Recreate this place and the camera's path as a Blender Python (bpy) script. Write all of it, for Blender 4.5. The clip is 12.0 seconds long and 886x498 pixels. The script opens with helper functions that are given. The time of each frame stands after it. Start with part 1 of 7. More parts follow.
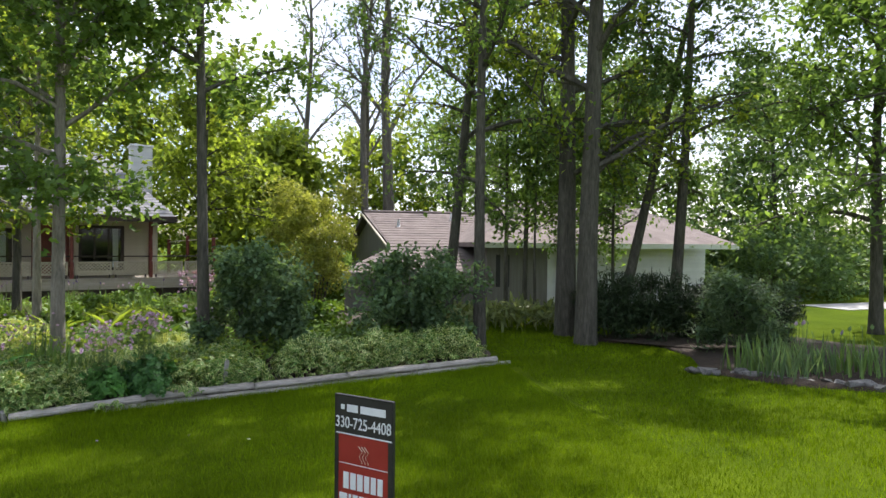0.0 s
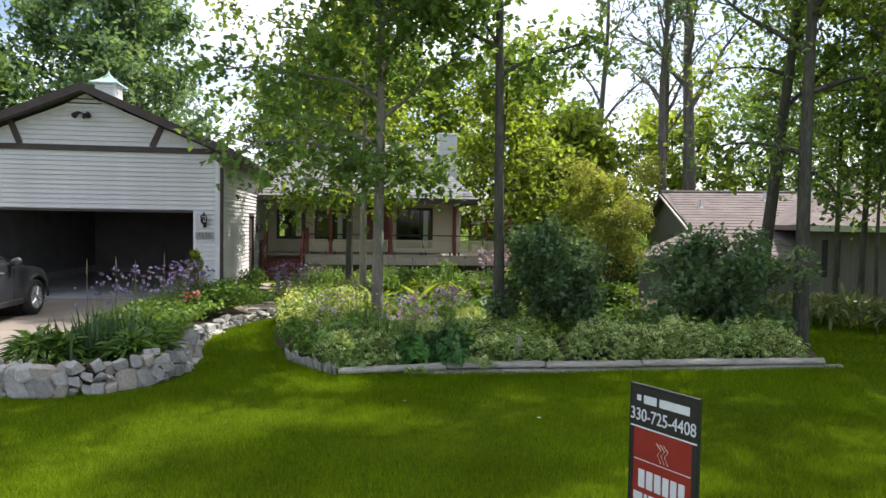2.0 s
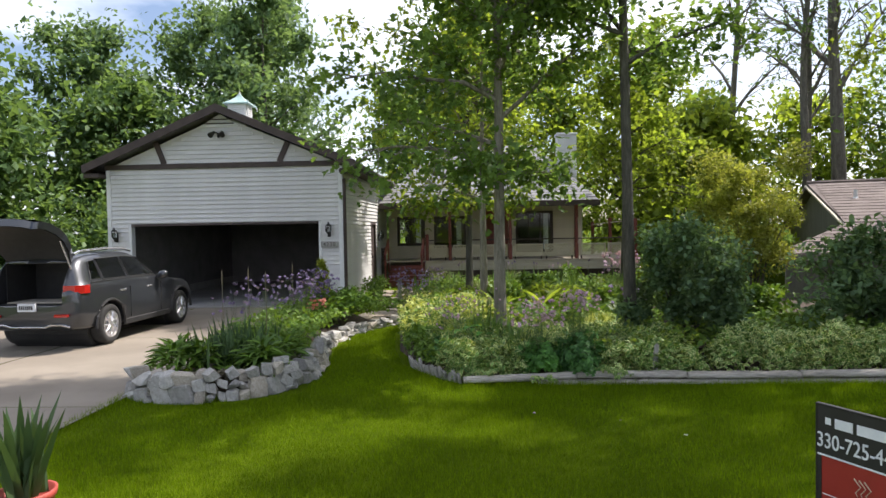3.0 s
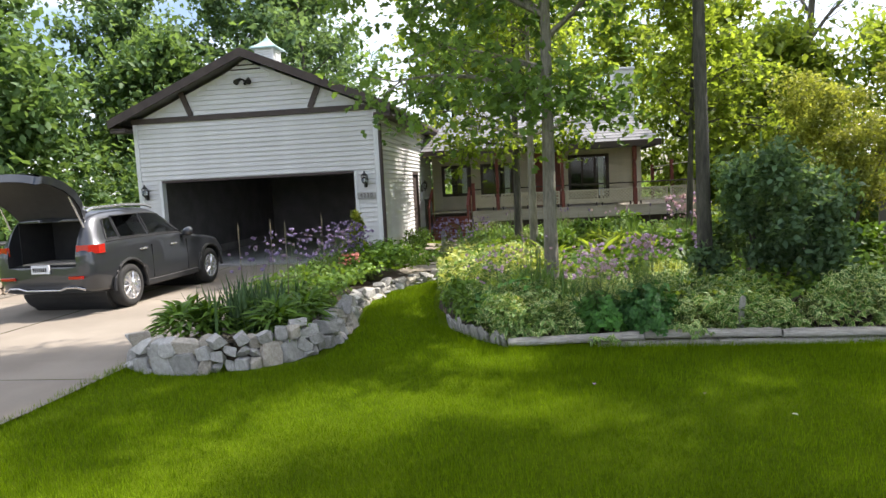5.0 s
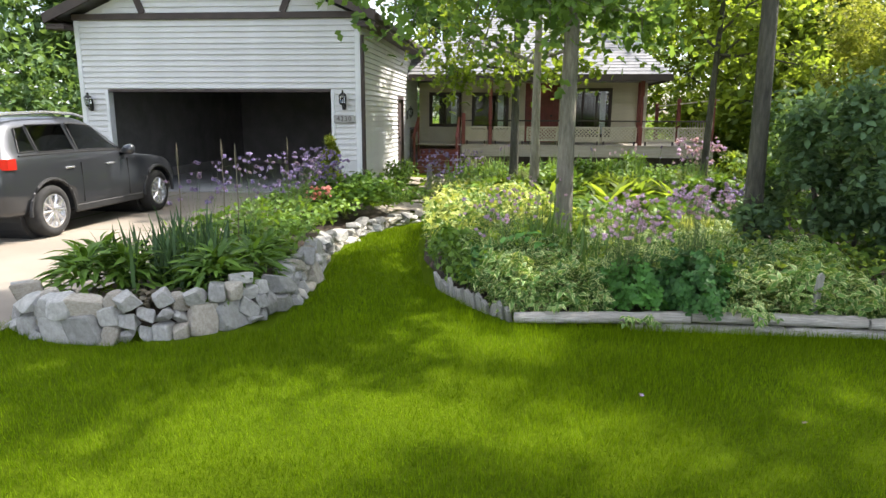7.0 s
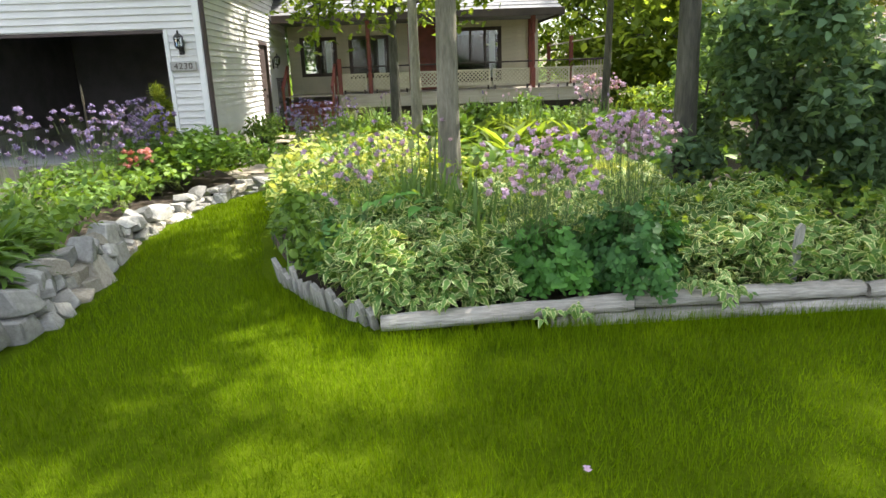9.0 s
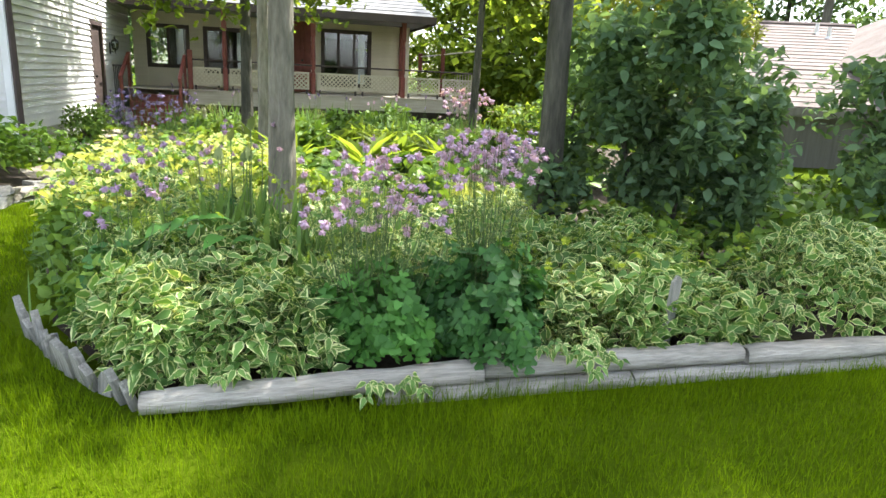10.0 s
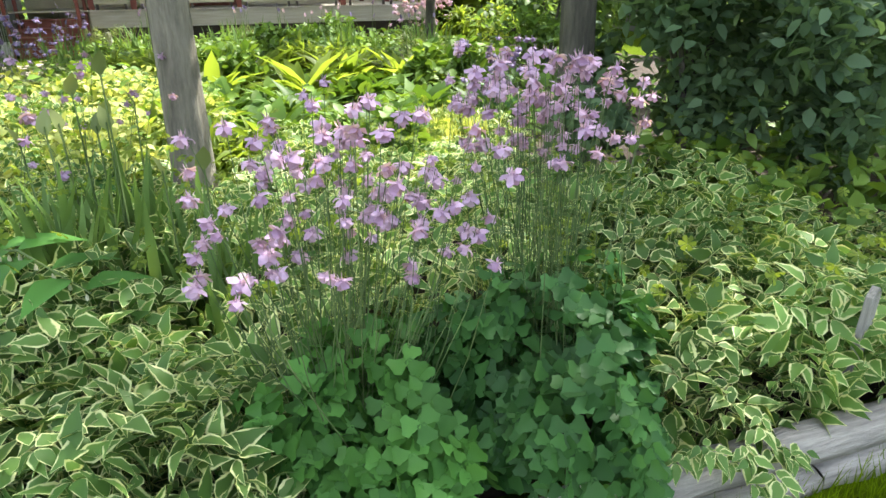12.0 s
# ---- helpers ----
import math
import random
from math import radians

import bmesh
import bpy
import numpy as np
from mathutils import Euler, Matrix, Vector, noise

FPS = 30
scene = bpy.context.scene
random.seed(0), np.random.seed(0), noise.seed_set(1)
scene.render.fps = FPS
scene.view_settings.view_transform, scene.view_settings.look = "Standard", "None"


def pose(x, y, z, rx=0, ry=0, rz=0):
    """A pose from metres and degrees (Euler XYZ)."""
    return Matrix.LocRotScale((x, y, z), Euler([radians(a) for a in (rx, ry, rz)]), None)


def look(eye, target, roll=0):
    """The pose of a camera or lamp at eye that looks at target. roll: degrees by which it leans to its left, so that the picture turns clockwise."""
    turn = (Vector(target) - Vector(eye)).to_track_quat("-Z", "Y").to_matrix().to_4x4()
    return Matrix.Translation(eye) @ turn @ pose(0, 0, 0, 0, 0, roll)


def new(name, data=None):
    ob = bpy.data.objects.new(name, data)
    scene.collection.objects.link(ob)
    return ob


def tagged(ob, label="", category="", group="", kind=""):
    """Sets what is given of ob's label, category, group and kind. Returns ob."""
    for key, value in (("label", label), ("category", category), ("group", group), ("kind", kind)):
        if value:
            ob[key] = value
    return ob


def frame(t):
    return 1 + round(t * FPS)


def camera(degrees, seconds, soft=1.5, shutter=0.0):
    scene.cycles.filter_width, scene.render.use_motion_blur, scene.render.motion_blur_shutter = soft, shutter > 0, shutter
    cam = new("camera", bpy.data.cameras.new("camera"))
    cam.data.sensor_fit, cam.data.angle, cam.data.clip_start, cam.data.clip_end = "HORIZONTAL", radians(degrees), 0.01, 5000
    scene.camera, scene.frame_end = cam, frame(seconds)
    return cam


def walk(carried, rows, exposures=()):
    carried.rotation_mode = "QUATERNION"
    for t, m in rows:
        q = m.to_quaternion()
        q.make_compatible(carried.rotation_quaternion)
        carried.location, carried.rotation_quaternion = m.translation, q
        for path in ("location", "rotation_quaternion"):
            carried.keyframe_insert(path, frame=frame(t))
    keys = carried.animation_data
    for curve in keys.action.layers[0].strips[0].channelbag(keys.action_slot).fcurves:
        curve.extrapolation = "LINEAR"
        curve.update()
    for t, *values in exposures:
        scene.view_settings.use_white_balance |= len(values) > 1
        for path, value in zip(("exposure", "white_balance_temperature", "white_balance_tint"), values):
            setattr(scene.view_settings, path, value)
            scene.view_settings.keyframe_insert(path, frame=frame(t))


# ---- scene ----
cam = camera(68.5, 12.0)
PATH = [
    (0, (0.195, -0.265, 2.024), (1.282, 1.414, 2.008), 0.5),
    (0.5, (0.203, -0.234, 2.006), (1.107, 1.55, 1.971), 0.8),
    (1, (0.214, -0.171, 1.995), (0.885, 1.712, 1.943), 1.0),
    (1.5, (0.283, -0.038, 1.974), (0.696, 1.918, 1.912), 0.5),
    (2, (0.284, 0.007, 1.967), (0.549, 1.988, 1.889), 0.9),
    (2.5, (0.226, 0.129, 1.963), (0.271, 2.126, 1.87), 0.4),
    (3, (0.241, 0.363, 1.935), (0.145, 2.359, 1.873), -1.0),
    (3.2, (0.269, 0.481, 1.919), (0.161, 2.477, 1.861), -1.2),
    (4.8, (0.259, 1.401, 1.751), (0.016, 3.377, 1.565), -2.5),
    (5, (0.324, 1.606, 1.747), (0.064, 3.58, 1.551), -2.9),
    (5.5, (0.346, 1.927, 1.739), (0.165, 3.903, 1.49), -2.0),
    (6, (0.144, 2.237, 1.709), (0.193, 4.228, 1.526), -1.6),
    (6.5, (0.053, 2.651, 1.682), (-0.112, 4.633, 1.471), -1.7),
    (6.7, (-0.008, 2.881, 1.687), (-0.219, 4.848, 1.388), 0.1),
    (8.3, (0.201, 4.489, 1.414), (0.065, 6.415, 0.895), -0.5),
    (8.5, (0.19, 4.609, 1.386), (0.137, 6.54, 0.866), 0.1),
    (9, (0.261, 5.033, 1.381), (0.358, 6.959, 0.85), -2.1),
    (9.5, (0.492, 5.431, 1.38), (0.744, 7.332, 0.811), 0.8),
    (10, (0.612, 5.863, 1.332), (1.099, 7.737, 0.83), 2.8),
    (10.5, (0.634, 6.231, 1.338), (1.262, 8.014, 0.685), 1.6),
    (11, (0.732, 6.662, 1.307), (1.195, 8.493, 0.647), 0.9),
    (11.5, (0.741, 6.986, 1.304), (1.276, 8.791, 0.628), 0.4),
    (12, (0.804, 7.343, 1.268), (1.397, 9.098, 0.512), -0.6),
]
walk(cam, [(t, look(eye, target, roll)) for t, eye, target, roll in PATH],
     [(0.0, 0.84, 6300, 16), (0.5, 1.1, 6300, 15), (1.5, 1.1, 6400, 15), (2.0, 0.84, 6400, 15), (3.0, 0.70, 6500, 15), (5.5, 1.25, 6500, 14), (6.5, 1.42, 6500, 13), (8.5, 1.66, 6700, 11), (9.5, 1.80, 6600, 10),
      (10.0, 1.92, 6400, 10), (11.0, 1.98, 6400, 10), (12.0, 1.92, 6400, 10)])

# ---- daylight ----
SUN_AZ, SUN_EL = radians(60), radians(54)   # azimuth from +y towards +x
world = bpy.data.worlds.new("sky")
scene.world = world
world.use_nodes = True
wn, wl = world.node_tree.nodes, world.node_tree.links
bg = wn["Background"]
sky = wn.new("ShaderNodeTexSky")
sky.sky_type = "NISHITA"
sky.sun_disc = False
sky.sun_elevation, sky.sun_rotation = SUN_EL, SUN_AZ
sky.dust_density = 2.0
wtc, wmap, wnoise, wramp, wmix = (wn.new("ShaderNodeTexCoord"), wn.new("ShaderNodeMapping"), wn.new("ShaderNodeTexNoise"),
                                  wn.new("ShaderNodeValToRGB"), wn.new("ShaderNodeMixRGB"))
wmap.inputs["Scale"].default_value = (1.6, 1.6, 4.0)
wnoise.inputs["Scale"].default_value, wnoise.inputs["Detail"].default_value = 1.5, 8
wramp.color_ramp.elements[0].position, wramp.color_ramp.elements[1].position = 0.43, 0.68
wmix.inputs[2].default_value = (10.5, 11.0, 11.6, 1)     # thin bright cloud
wl.new(wtc.outputs["Generated"], wmap.inputs["Vector"])
wl.new(wmap.outputs["Vector"], wnoise.inputs["Vector"])
wl.new(wnoise.outputs["Fac"], wramp.inputs["Fac"])
wl.new(wramp.outputs["Color"], wmix.inputs["Fac"])
wl.new(sky.outputs["Color"], wmix.inputs[1])
wl.new(wmix.outputs["Color"], bg.inputs["Color"])
bg.inputs["Strength"].default_value = 0.12

sun = new("sun", bpy.data.lights.new("sun", "SUN"))
sun.data.energy, sun.data.angle, sun.data.color = 4.4, radians(0.8), (1.0, 0.95, 0.86)
SUN_DIR = Vector((math.sin(SUN_AZ) * math.cos(SUN_EL), math.cos(SUN_AZ) * math.cos(SUN_EL), math.sin(SUN_EL)))
sun.matrix_world = look(SUN_DIR * 60, (0, 0, 0))

# ---- materials ----
def ramp_between(nt, fac, stops):
    r = nt.nodes.new("ShaderNodeValToRGB")
    els = r.color_ramp.elements
    while len(els) < len(stops):
        els.new(0.5)
    for e, (p, c) in zip(els, stops):
        e.position, e.color = p, (*c, 1)
    nt.links.new(fac, r.inputs["Fac"])
    return r.outputs["Color"]


def noise_fac(nt, scale, detail=4, coords="Object", stretch=None, rough=0.55):
    tc = nt.nodes.new("ShaderNodeTexCoord")
    n = nt.nodes.new("ShaderNodeTexNoise")
    n.inputs["Scale"].default_value, n.inputs["Detail"].default_value = scale, detail
    n.inputs["Roughness"].default_value = rough
    v = tc.outputs[coords]
    if stretch:
        m = nt.nodes.new("ShaderNodeMapping")
        m.inputs["Scale"].default_value = stretch
        nt.links.new(v, m.inputs["Vector"])
        v = m.outputs["Vector"]
    nt.links.new(v, n.inputs["Vector"])
    return n.outputs["Fac"]


def blend(nt, kind, fac, a, b):
    m = nt.nodes.new("ShaderNodeMixRGB")
    m.blend_type = kind
    if isinstance(fac, float):
        m.inputs[0].default_value = fac
    else:
        nt.links.new(fac, m.inputs[0])
    for k, c in ((1, a), (2, b)):
        if isinstance(c, tuple):
            m.inputs[k].default_value = (*c, 1)
        else:
            nt.links.new(c, m.inputs[k])
    return m.outputs[0]


def surface(name, dark, light, scale=6.0, fine=60.0, rough=0.7, metal=0.0, bump=0.2, bump_size=0.01, stretch=None, spot=0.25,
            vary=0.12, coat=0.0, spec=0.5):
    """A material with colour varied at two scales, a little from piece to piece, and a fine relief."""
    m = bpy.data.materials.new(name)
    m.use_nodes = True
    nt = m.node_tree
    p = nt.nodes["Principled BSDF"]
    big = noise_fac(nt, scale, 5, stretch=stretch)
    small = noise_fac(nt, fine, 6, stretch=stretch, rough=0.65)
    col = ramp_between(nt, big, [(0.3, dark), (0.7, light)])
    grain = ramp_between(nt, small, [(0.25, (1 - spot,) * 3), (0.75, (1.0,) * 3)])
    col = blend(nt, "MULTIPLY", 1.0, col, grain)
    if vary:
        info = nt.nodes.new("ShaderNodeObjectInfo")
        each = ramp_between(nt, info.outputs["Random"], [(0.0, (1 - vary,) * 3), (1.0, (1.0,) * 3)])
        col = blend(nt, "MULTIPLY", 1.0, col, each)
    nt.links.new(col, p.inputs["Base Color"])
    p.inputs["Roughness"].default_value, p.inputs["Metallic"].default_value = rough, metal
    p.inputs["Coat Weight"].default_value = coat
    p.inputs["Specular IOR Level"].default_value = spec
    if bump:
        b = nt.nodes.new("ShaderNodeBump")
        b.inputs["Strength"].default_value, b.inputs["Distance"].default_value = bump, bump_size
        nt.links.new(small, b.inputs["Height"])
        nt.links.new(b.outputs["Normal"], p.inputs["Normal"])
    return m


def leafy(name, dark, light, rim=None, rim_at=0.7, glow=0.45, rough=0.5, vary=0.35, scale=1.2, spec=0.25):
    """A leaf: colour differs from leaf to leaf and over the plant; light shines through. UV x runs from midrib to rim."""
    m = bpy.data.materials.new(name)
    m.use_nodes = True
    nt = m.node_tree
    p = nt.nodes["Principled BSDF"]
    out = nt.nodes["Material Output"]
    geo = nt.nodes.new("ShaderNodeNewGeometry")
    col = ramp_between(nt, geo.outputs["Random Per Island"], [(0.0, dark), (0.65, light), (1.0, tuple(c * 1.25 for c in light))])
    big = noise_fac(nt, scale, 3)
    col = blend(nt, "MULTIPLY", 1.0, col, ramp_between(nt, big, [(0.3, (1 - vary,) * 3), (0.7, (1.0,) * 3)]))
    if rim:
        uv = nt.nodes.new("ShaderNodeUVMap")
        sep = nt.nodes.new("ShaderNodeSeparateXYZ")
        nt.links.new(uv.outputs["UV"], sep.inputs["Vector"])
        add = nt.nodes.new("ShaderNodeMath")
        add.operation = "MULTIPLY_ADD"
        nt.links.new(noise_fac(nt, 26.0, 3), add.inputs[0])
        add.inputs[1].default_value = 0.9
        shift = nt.nodes.new("ShaderNodeMath")
        shift.operation = "MULTIPLY_ADD"
        nt.links.new(geo.outputs["Random Per Island"], shift.inputs[0])
        shift.inputs[1].default_value = 0.3
        nt.links.new(sep.outputs["X"], shift.inputs[2])
        nt.links.new(shift.outputs[0], add.inputs[2])
        half = nt.nodes.new("ShaderNodeMath")
        half.operation = "MULTIPLY"
        nt.links.new(add.outputs[0], half.inputs[0])
        half.inputs[1].default_value = 0.5
        edge = ramp_between(nt, half.outputs[0], [((rim_at + 0.60) / 2, (0, 0, 0)), ((rim_at + 0.72) / 2, (1, 1, 1))])
        col = blend(nt, "MIX", edge, col, rim)
    nt.links.new(col, p.inputs["Base Color"])
    p.inputs["Roughness"].default_value = rough
    p.inputs["Specular IOR Level"].default_value = spec
    tr = nt.nodes.new("ShaderNodeBsdfTranslucent")
    warm = blend(nt, "MULTIPLY", 1.0, col, (1.25, 1.15, 0.55))
    nt.links.new(warm, tr.inputs["Color"])
    mix = nt.nodes.new("ShaderNodeMixShader")
    mix.inputs[0].default_value = glow
    nt.links.new(p.outputs[0], mix.inputs[1])
    nt.links.new(tr.outputs[0], mix.inputs[2])
    nt.links.new(mix.outputs[0], out.inputs["Surface"])
    return m


def glass(name, tint=(0.9, 0.95, 0.95)):
    m = bpy.data.materials.new(name)
    m.use_nodes = True
    p = m.node_tree.nodes["Principled BSDF"]
    p.inputs["Base Color"].default_value = (*tint, 1)
    p.inputs["Transmission Weight"].default_value = 1.0
    p.inputs["Roughness"].default_value, p.inputs["IOR"].default_value = 0.02, 1.45
    return m


M_SOIL = surface("soil", (0.035, 0.024, 0.016), (0.075, 0.052, 0.034), 3, 50, 0.95, bump=0.6, bump_size=0.03)
M_LAWN = surface("lawn_turf", (0.064, 0.109, 0.002), (0.120, 0.179, 0.004), 0.5, 40, 1.0, spec=0.05, bump=0.8, bump_size=0.03, spot=0.5)
M_BLADE = leafy("grass_blade", (0.089, 0.162, 0.002), (0.183, 0.289, 0.006), glow=0.45, vary=0.4, spec=0.06, rough=0.7, scale=0.6)
M_DRIVE = surface("concrete_drive", (0.21, 0.178, 0.140), (0.31, 0.268, 0.215), 0.7, 90, 0.9, bump=0.15, spot=0.15)
M_ROAD = surface("far_road", (0.40, 0.39, 0.37), (0.52, 0.51, 0.48), 0.7, 60, 0.9, spot=0.12)
M_SIDING = surface("vinyl_siding", (0.58, 0.57, 0.56), (0.68, 0.67, 0.66), 1.5, 50, 0.6, bump=0.08, spot=0.07, vary=0.05)
M_CREAM = surface("cream_siding", (0.55, 0.49, 0.38), (0.68, 0.61, 0.48), 1.5, 50, 0.7, bump=0.08, spot=0.08, vary=0.06)
M_TRIM = surface("dark_brown_trim", (0.045, 0.030, 0.027), (0.080, 0.055, 0.048), 3, 60, 0.65, spot=0.2)
M_WHITE = surface("white_paint", (0.70, 0.71, 0.71), (0.80, 0.80, 0.80), 3, 60, 0.55, spot=0.06)
M_ROOF = surface("grey_shingle", (0.20, 0.20, 0.21), (0.33, 0.33, 0.34), 2, 80, 0.85, spot=0.35, bump=0.5)
M_NROOF = surface("brown_shingle", (0.15, 0.118, 0.108), (0.235, 0.19, 0.175), 2, 70, 0.9, spot=0.35, bump=0.5)
M_NWALL = surface("tan_grey_board", (0.17, 0.16, 0.14), (0.25, 0.235, 0.205), 2, 40, 0.8, stretch=(6, 6, 0.5))
M_RED = surface("barn_red_paint", (0.15, 0.032, 0.024), (0.25, 0.060, 0.043), 5, 60, 0.6, spot=0.25)
M_DECK = surface("deck_beige_board", (0.42, 0.37, 0.30), (0.55, 0.49, 0.41), 4, 60, 0.75, stretch=(0.4, 6, 6), spot=0.2)
M_LATTICE = surface("cream_lattice", (0.50, 0.43, 0.32), (0.62, 0.55, 0.43), 5, 60, 0.75, spot=0.15)
M_TIMBER = surface("weathered_timber", (0.34, 0.305, 0.26), (0.60, 0.565, 0.50), 3, 30, 0.9, bump=0.9, bump_size=0.02, stretch=(0.22, 2.4, 2.4), spot=0.6)
M_PALING = surface("weathered_paling", (0.32, 0.30, 0.26), (0.54, 0.52, 0.47), 6, 40, 0.9, bump=0.9, bump_size=0.015, stretch=(2.6, 2.6, 0.25), spot=0.6)
M_STONE = surface("limestone_rock", (0.40, 0.385, 0.355), (0.63, 0.61, 0.57), 5, 22, 0.88, bump=0.7, bump_size=0.02, spot=0.26, vary=0.42)
M_STONETAN = surface("tan_limestone", (0.46, 0.40, 0.32), (0.68, 0.62, 0.52), 9, 40, 0.85, bump=0.8, bump_size=0.02, spot=0.3, vary=0.3)
M_ROCK = surface("grey_rock", (0.14, 0.135, 0.13), (0.30, 0.29, 0.275), 5, 40, 0.85, bump=0.8, bump_size=0.02, spot=0.3, vary=0.3)
M_FLAG = surface("sandstone_flag", (0.34, 0.28, 0.22), (0.50, 0.43, 0.35), 5, 40, 0.85, bump=0.5, spot=0.25, vary=0.25)
M_CONC = surface("grey_footing", (0.36, 0.35, 0.33), (0.46, 0.45, 0.43), 4, 50, 0.9, spot=0.15)
M_BARK = surface("grey_bark", (0.20, 0.18, 0.135), (0.42, 0.385, 0.30), 6, 26, 0.95, bump=1.0, bump_size=0.03, stretch=(1.3, 1.3, 0.25), spot=0.62)
M_BARKD = surface("dark_bark", (0.072, 0.067, 0.050), (0.168, 0.157, 0.120), 6, 24, 0.95, bump=1.0, bump_size=0.04, stretch=(1.3, 1.3, 0.22), spot=0.62)
M_BARKM = surface("brown_grey_bark", (0.11, 0.10, 0.08), (0.24, 0.22, 0.175), 6, 24, 0.95, bump=1.0, bump_size=0.04, stretch=(1.3, 1.3, 0.22), spot=0.5)
# garage inside: a dark colour carries the shade behind the open door
M_GARAGE_SHADE = surface("garage_shade_tone", (0.17, 0.165, 0.16), (0.26, 0.25, 0.245), 2, 30, 0.9)
M_FLOORG = surface("garage_floor", (0.30, 0.29, 0.28), (0.42, 0.41, 0.40), 1, 40, 0.8)
# room surfaces: the shade of the unlit rooms is put into this colour
M_ROOM_SHADE = surface("room_shade_tone", (0.08, 0.07, 0.06), (0.14, 0.12, 0.10), 2, 30, 0.9)
M_GLASS = glass("window_glass")
M_CARGLASS = glass("tinted_glass", (0.10, 0.11, 0.11))
M_PAINT = surface("grey_car_paint", (0.042, 0.046, 0.054), (0.054, 0.058, 0.066), 1, 400, 0.32, metal=0.55, bump=0, spot=0.12, coat=1.0, vary=0)
M_BLACK = surface("black_plastic", (0.016, 0.016, 0.017), (0.028, 0.028, 0.029), 8, 90, 0.6, spot=0.2)
M_TYRE = surface("tyre_rubber", (0.018, 0.018, 0.018), (0.032, 0.031, 0.030), 10, 80, 0.85, spot=0.2)
M_CHROME = surface("bright_alloy", (0.66, 0.66, 0.67), (0.76, 0.76, 0.77), 10, 80, 0.22, metal=0.8, bump=0, spot=0.08)
M_TAIL = surface("red_lens", (0.42, 0.012, 0.010), (0.55, 0.02, 0.015), 10, 80, 0.15, bump=0, spot=0.1, coat=1.0)
M_PLATE = surface("white_plate", (0.68, 0.70, 0.74), (0.78, 0.79, 0.81), 10, 80, 0.4, bump=0, spot=0.05)
M_IRON = surface("black_iron", (0.02, 0.02, 0.02), (0.04, 0.038, 0.036), 10, 80, 0.5, metal=0.4, spot=0.2)
M_TEAL = surface("pale_copper_roof", (0.34, 0.50, 0.48), (0.46, 0.62, 0.60), 6, 60, 0.5, spot=0.15)
M_SIGNRED = surface("sign_red", (0.30, 0.025, 0.020), (0.36, 0.035, 0.028), 4, 80, 0.4, bump=0, spot=0.06)
M_SIGNBLK = surface("sign_black", (0.022, 0.020, 0.022), (0.032, 0.030, 0.032), 4, 80, 0.4, bump=0, spot=0.1)
M_POT = surface("red_pot", (0.42, 0.06, 0.045), (0.52, 0.09, 0.065), 6, 60, 0.55, spot=0.15)
M_STEM = leafy("green_stem", (0.080, 0.136, 0.048), (0.144, 0.208, 0.072), glow=0.1)
M_STEMD = leafy("brown_stem", (0.10, 0.085, 0.06), (0.18, 0.15, 0.10), glow=0.1)
L_OAK = leafy("tree_leaf", (0.091, 0.167, 0.046), (0.198, 0.328, 0.092), glow=0.60)
L_LIME = leafy("lime_leaf", (0.131, 0.206, 0.034), (0.274, 0.375, 0.063), glow=0.68)
L_DEEP = leafy("deep_leaf", (0.090, 0.165, 0.085), (0.180, 0.290, 0.155), glow=0.55, rough=0.6)
L_FAR = leafy("woods_leaf", (0.077, 0.150, 0.060), (0.166, 0.275, 0.105), glow=0.50, scale=0.25)
L_WILLOW = leafy("willow_leaf", (0.204, 0.252, 0.048), (0.348, 0.396, 0.096), glow=0.55)
L_CONIFER = leafy("conifer_needle", (0.020, 0.042, 0.018), (0.042, 0.072, 0.028), glow=0.1)
L_VARIE = leafy("variegated_leaf", (0.085, 0.185, 0.038), (0.165, 0.305, 0.066), rim=(0.60, 0.64, 0.30), rim_at=0.72, glow=0.3, scale=2.0, vary=0.5)
L_COLUM = leafy("columbine_leaf", (0.034, 0.105, 0.026), (0.069, 0.185, 0.045), glow=0.3, scale=2.0)
L_COLUMB = leafy("bright_columbine_leaf", (0.055, 0.16, 0.030), (0.10, 0.26, 0.050), glow=0.35, scale=2.0)
L_IRISD = leafy("dark_iris_blade", (0.045, 0.095, 0.040), (0.085, 0.150, 0.060), glow=0.3)
L_IRIS = leafy("iris_blade", (0.105, 0.195, 0.050), (0.180, 0.300, 0.085), glow=0.35)
L_GOLD = leafy("gold_leaf", (0.30, 0.36, 0.06), (0.56, 0.61, 0.20), glow=0.4, vary=0.3)
L_HOSTA = leafy("hosta_leaf", (0.070, 0.150, 0.022), (0.150, 0.270, 0.040), glow=0.40)
L_GROUND = leafy("herb_leaf", (0.081, 0.168, 0.024), (0.181, 0.300, 0.046), glow=0.35)
L_PALE = leafy("pale_leaf", (0.14, 0.19, 0.07), (0.26, 0.31, 0.12), glow=0.35)
P_PINK = leafy("pink_petal", (0.42, 0.27, 0.46), (0.62, 0.45, 0.65), glow=0.4, rough=0.6, vary=0.15)
P_MAUVE = leafy("mauve_petal", (0.32, 0.20, 0.38), (0.50, 0.35, 0.54), glow=0.4, rough=0.6, vary=0.15)
P_ROSE = leafy("rose_petal", (0.42, 0.14, 0.14), (0.60, 0.26, 0.24), glow=0.4, rough=0.6, vary=0.15)
P_BLUE = leafy("violet_petal", (0.14, 0.105, 0.25), (0.28, 0.215, 0.40), glow=0.35, rough=0.6, vary=0.2)
P_WHITE = leafy("cream_petal", (0.6, 0.58, 0.48), (0.75, 0.73, 0.62), glow=0.3, rough=0.6, vary=0.1)
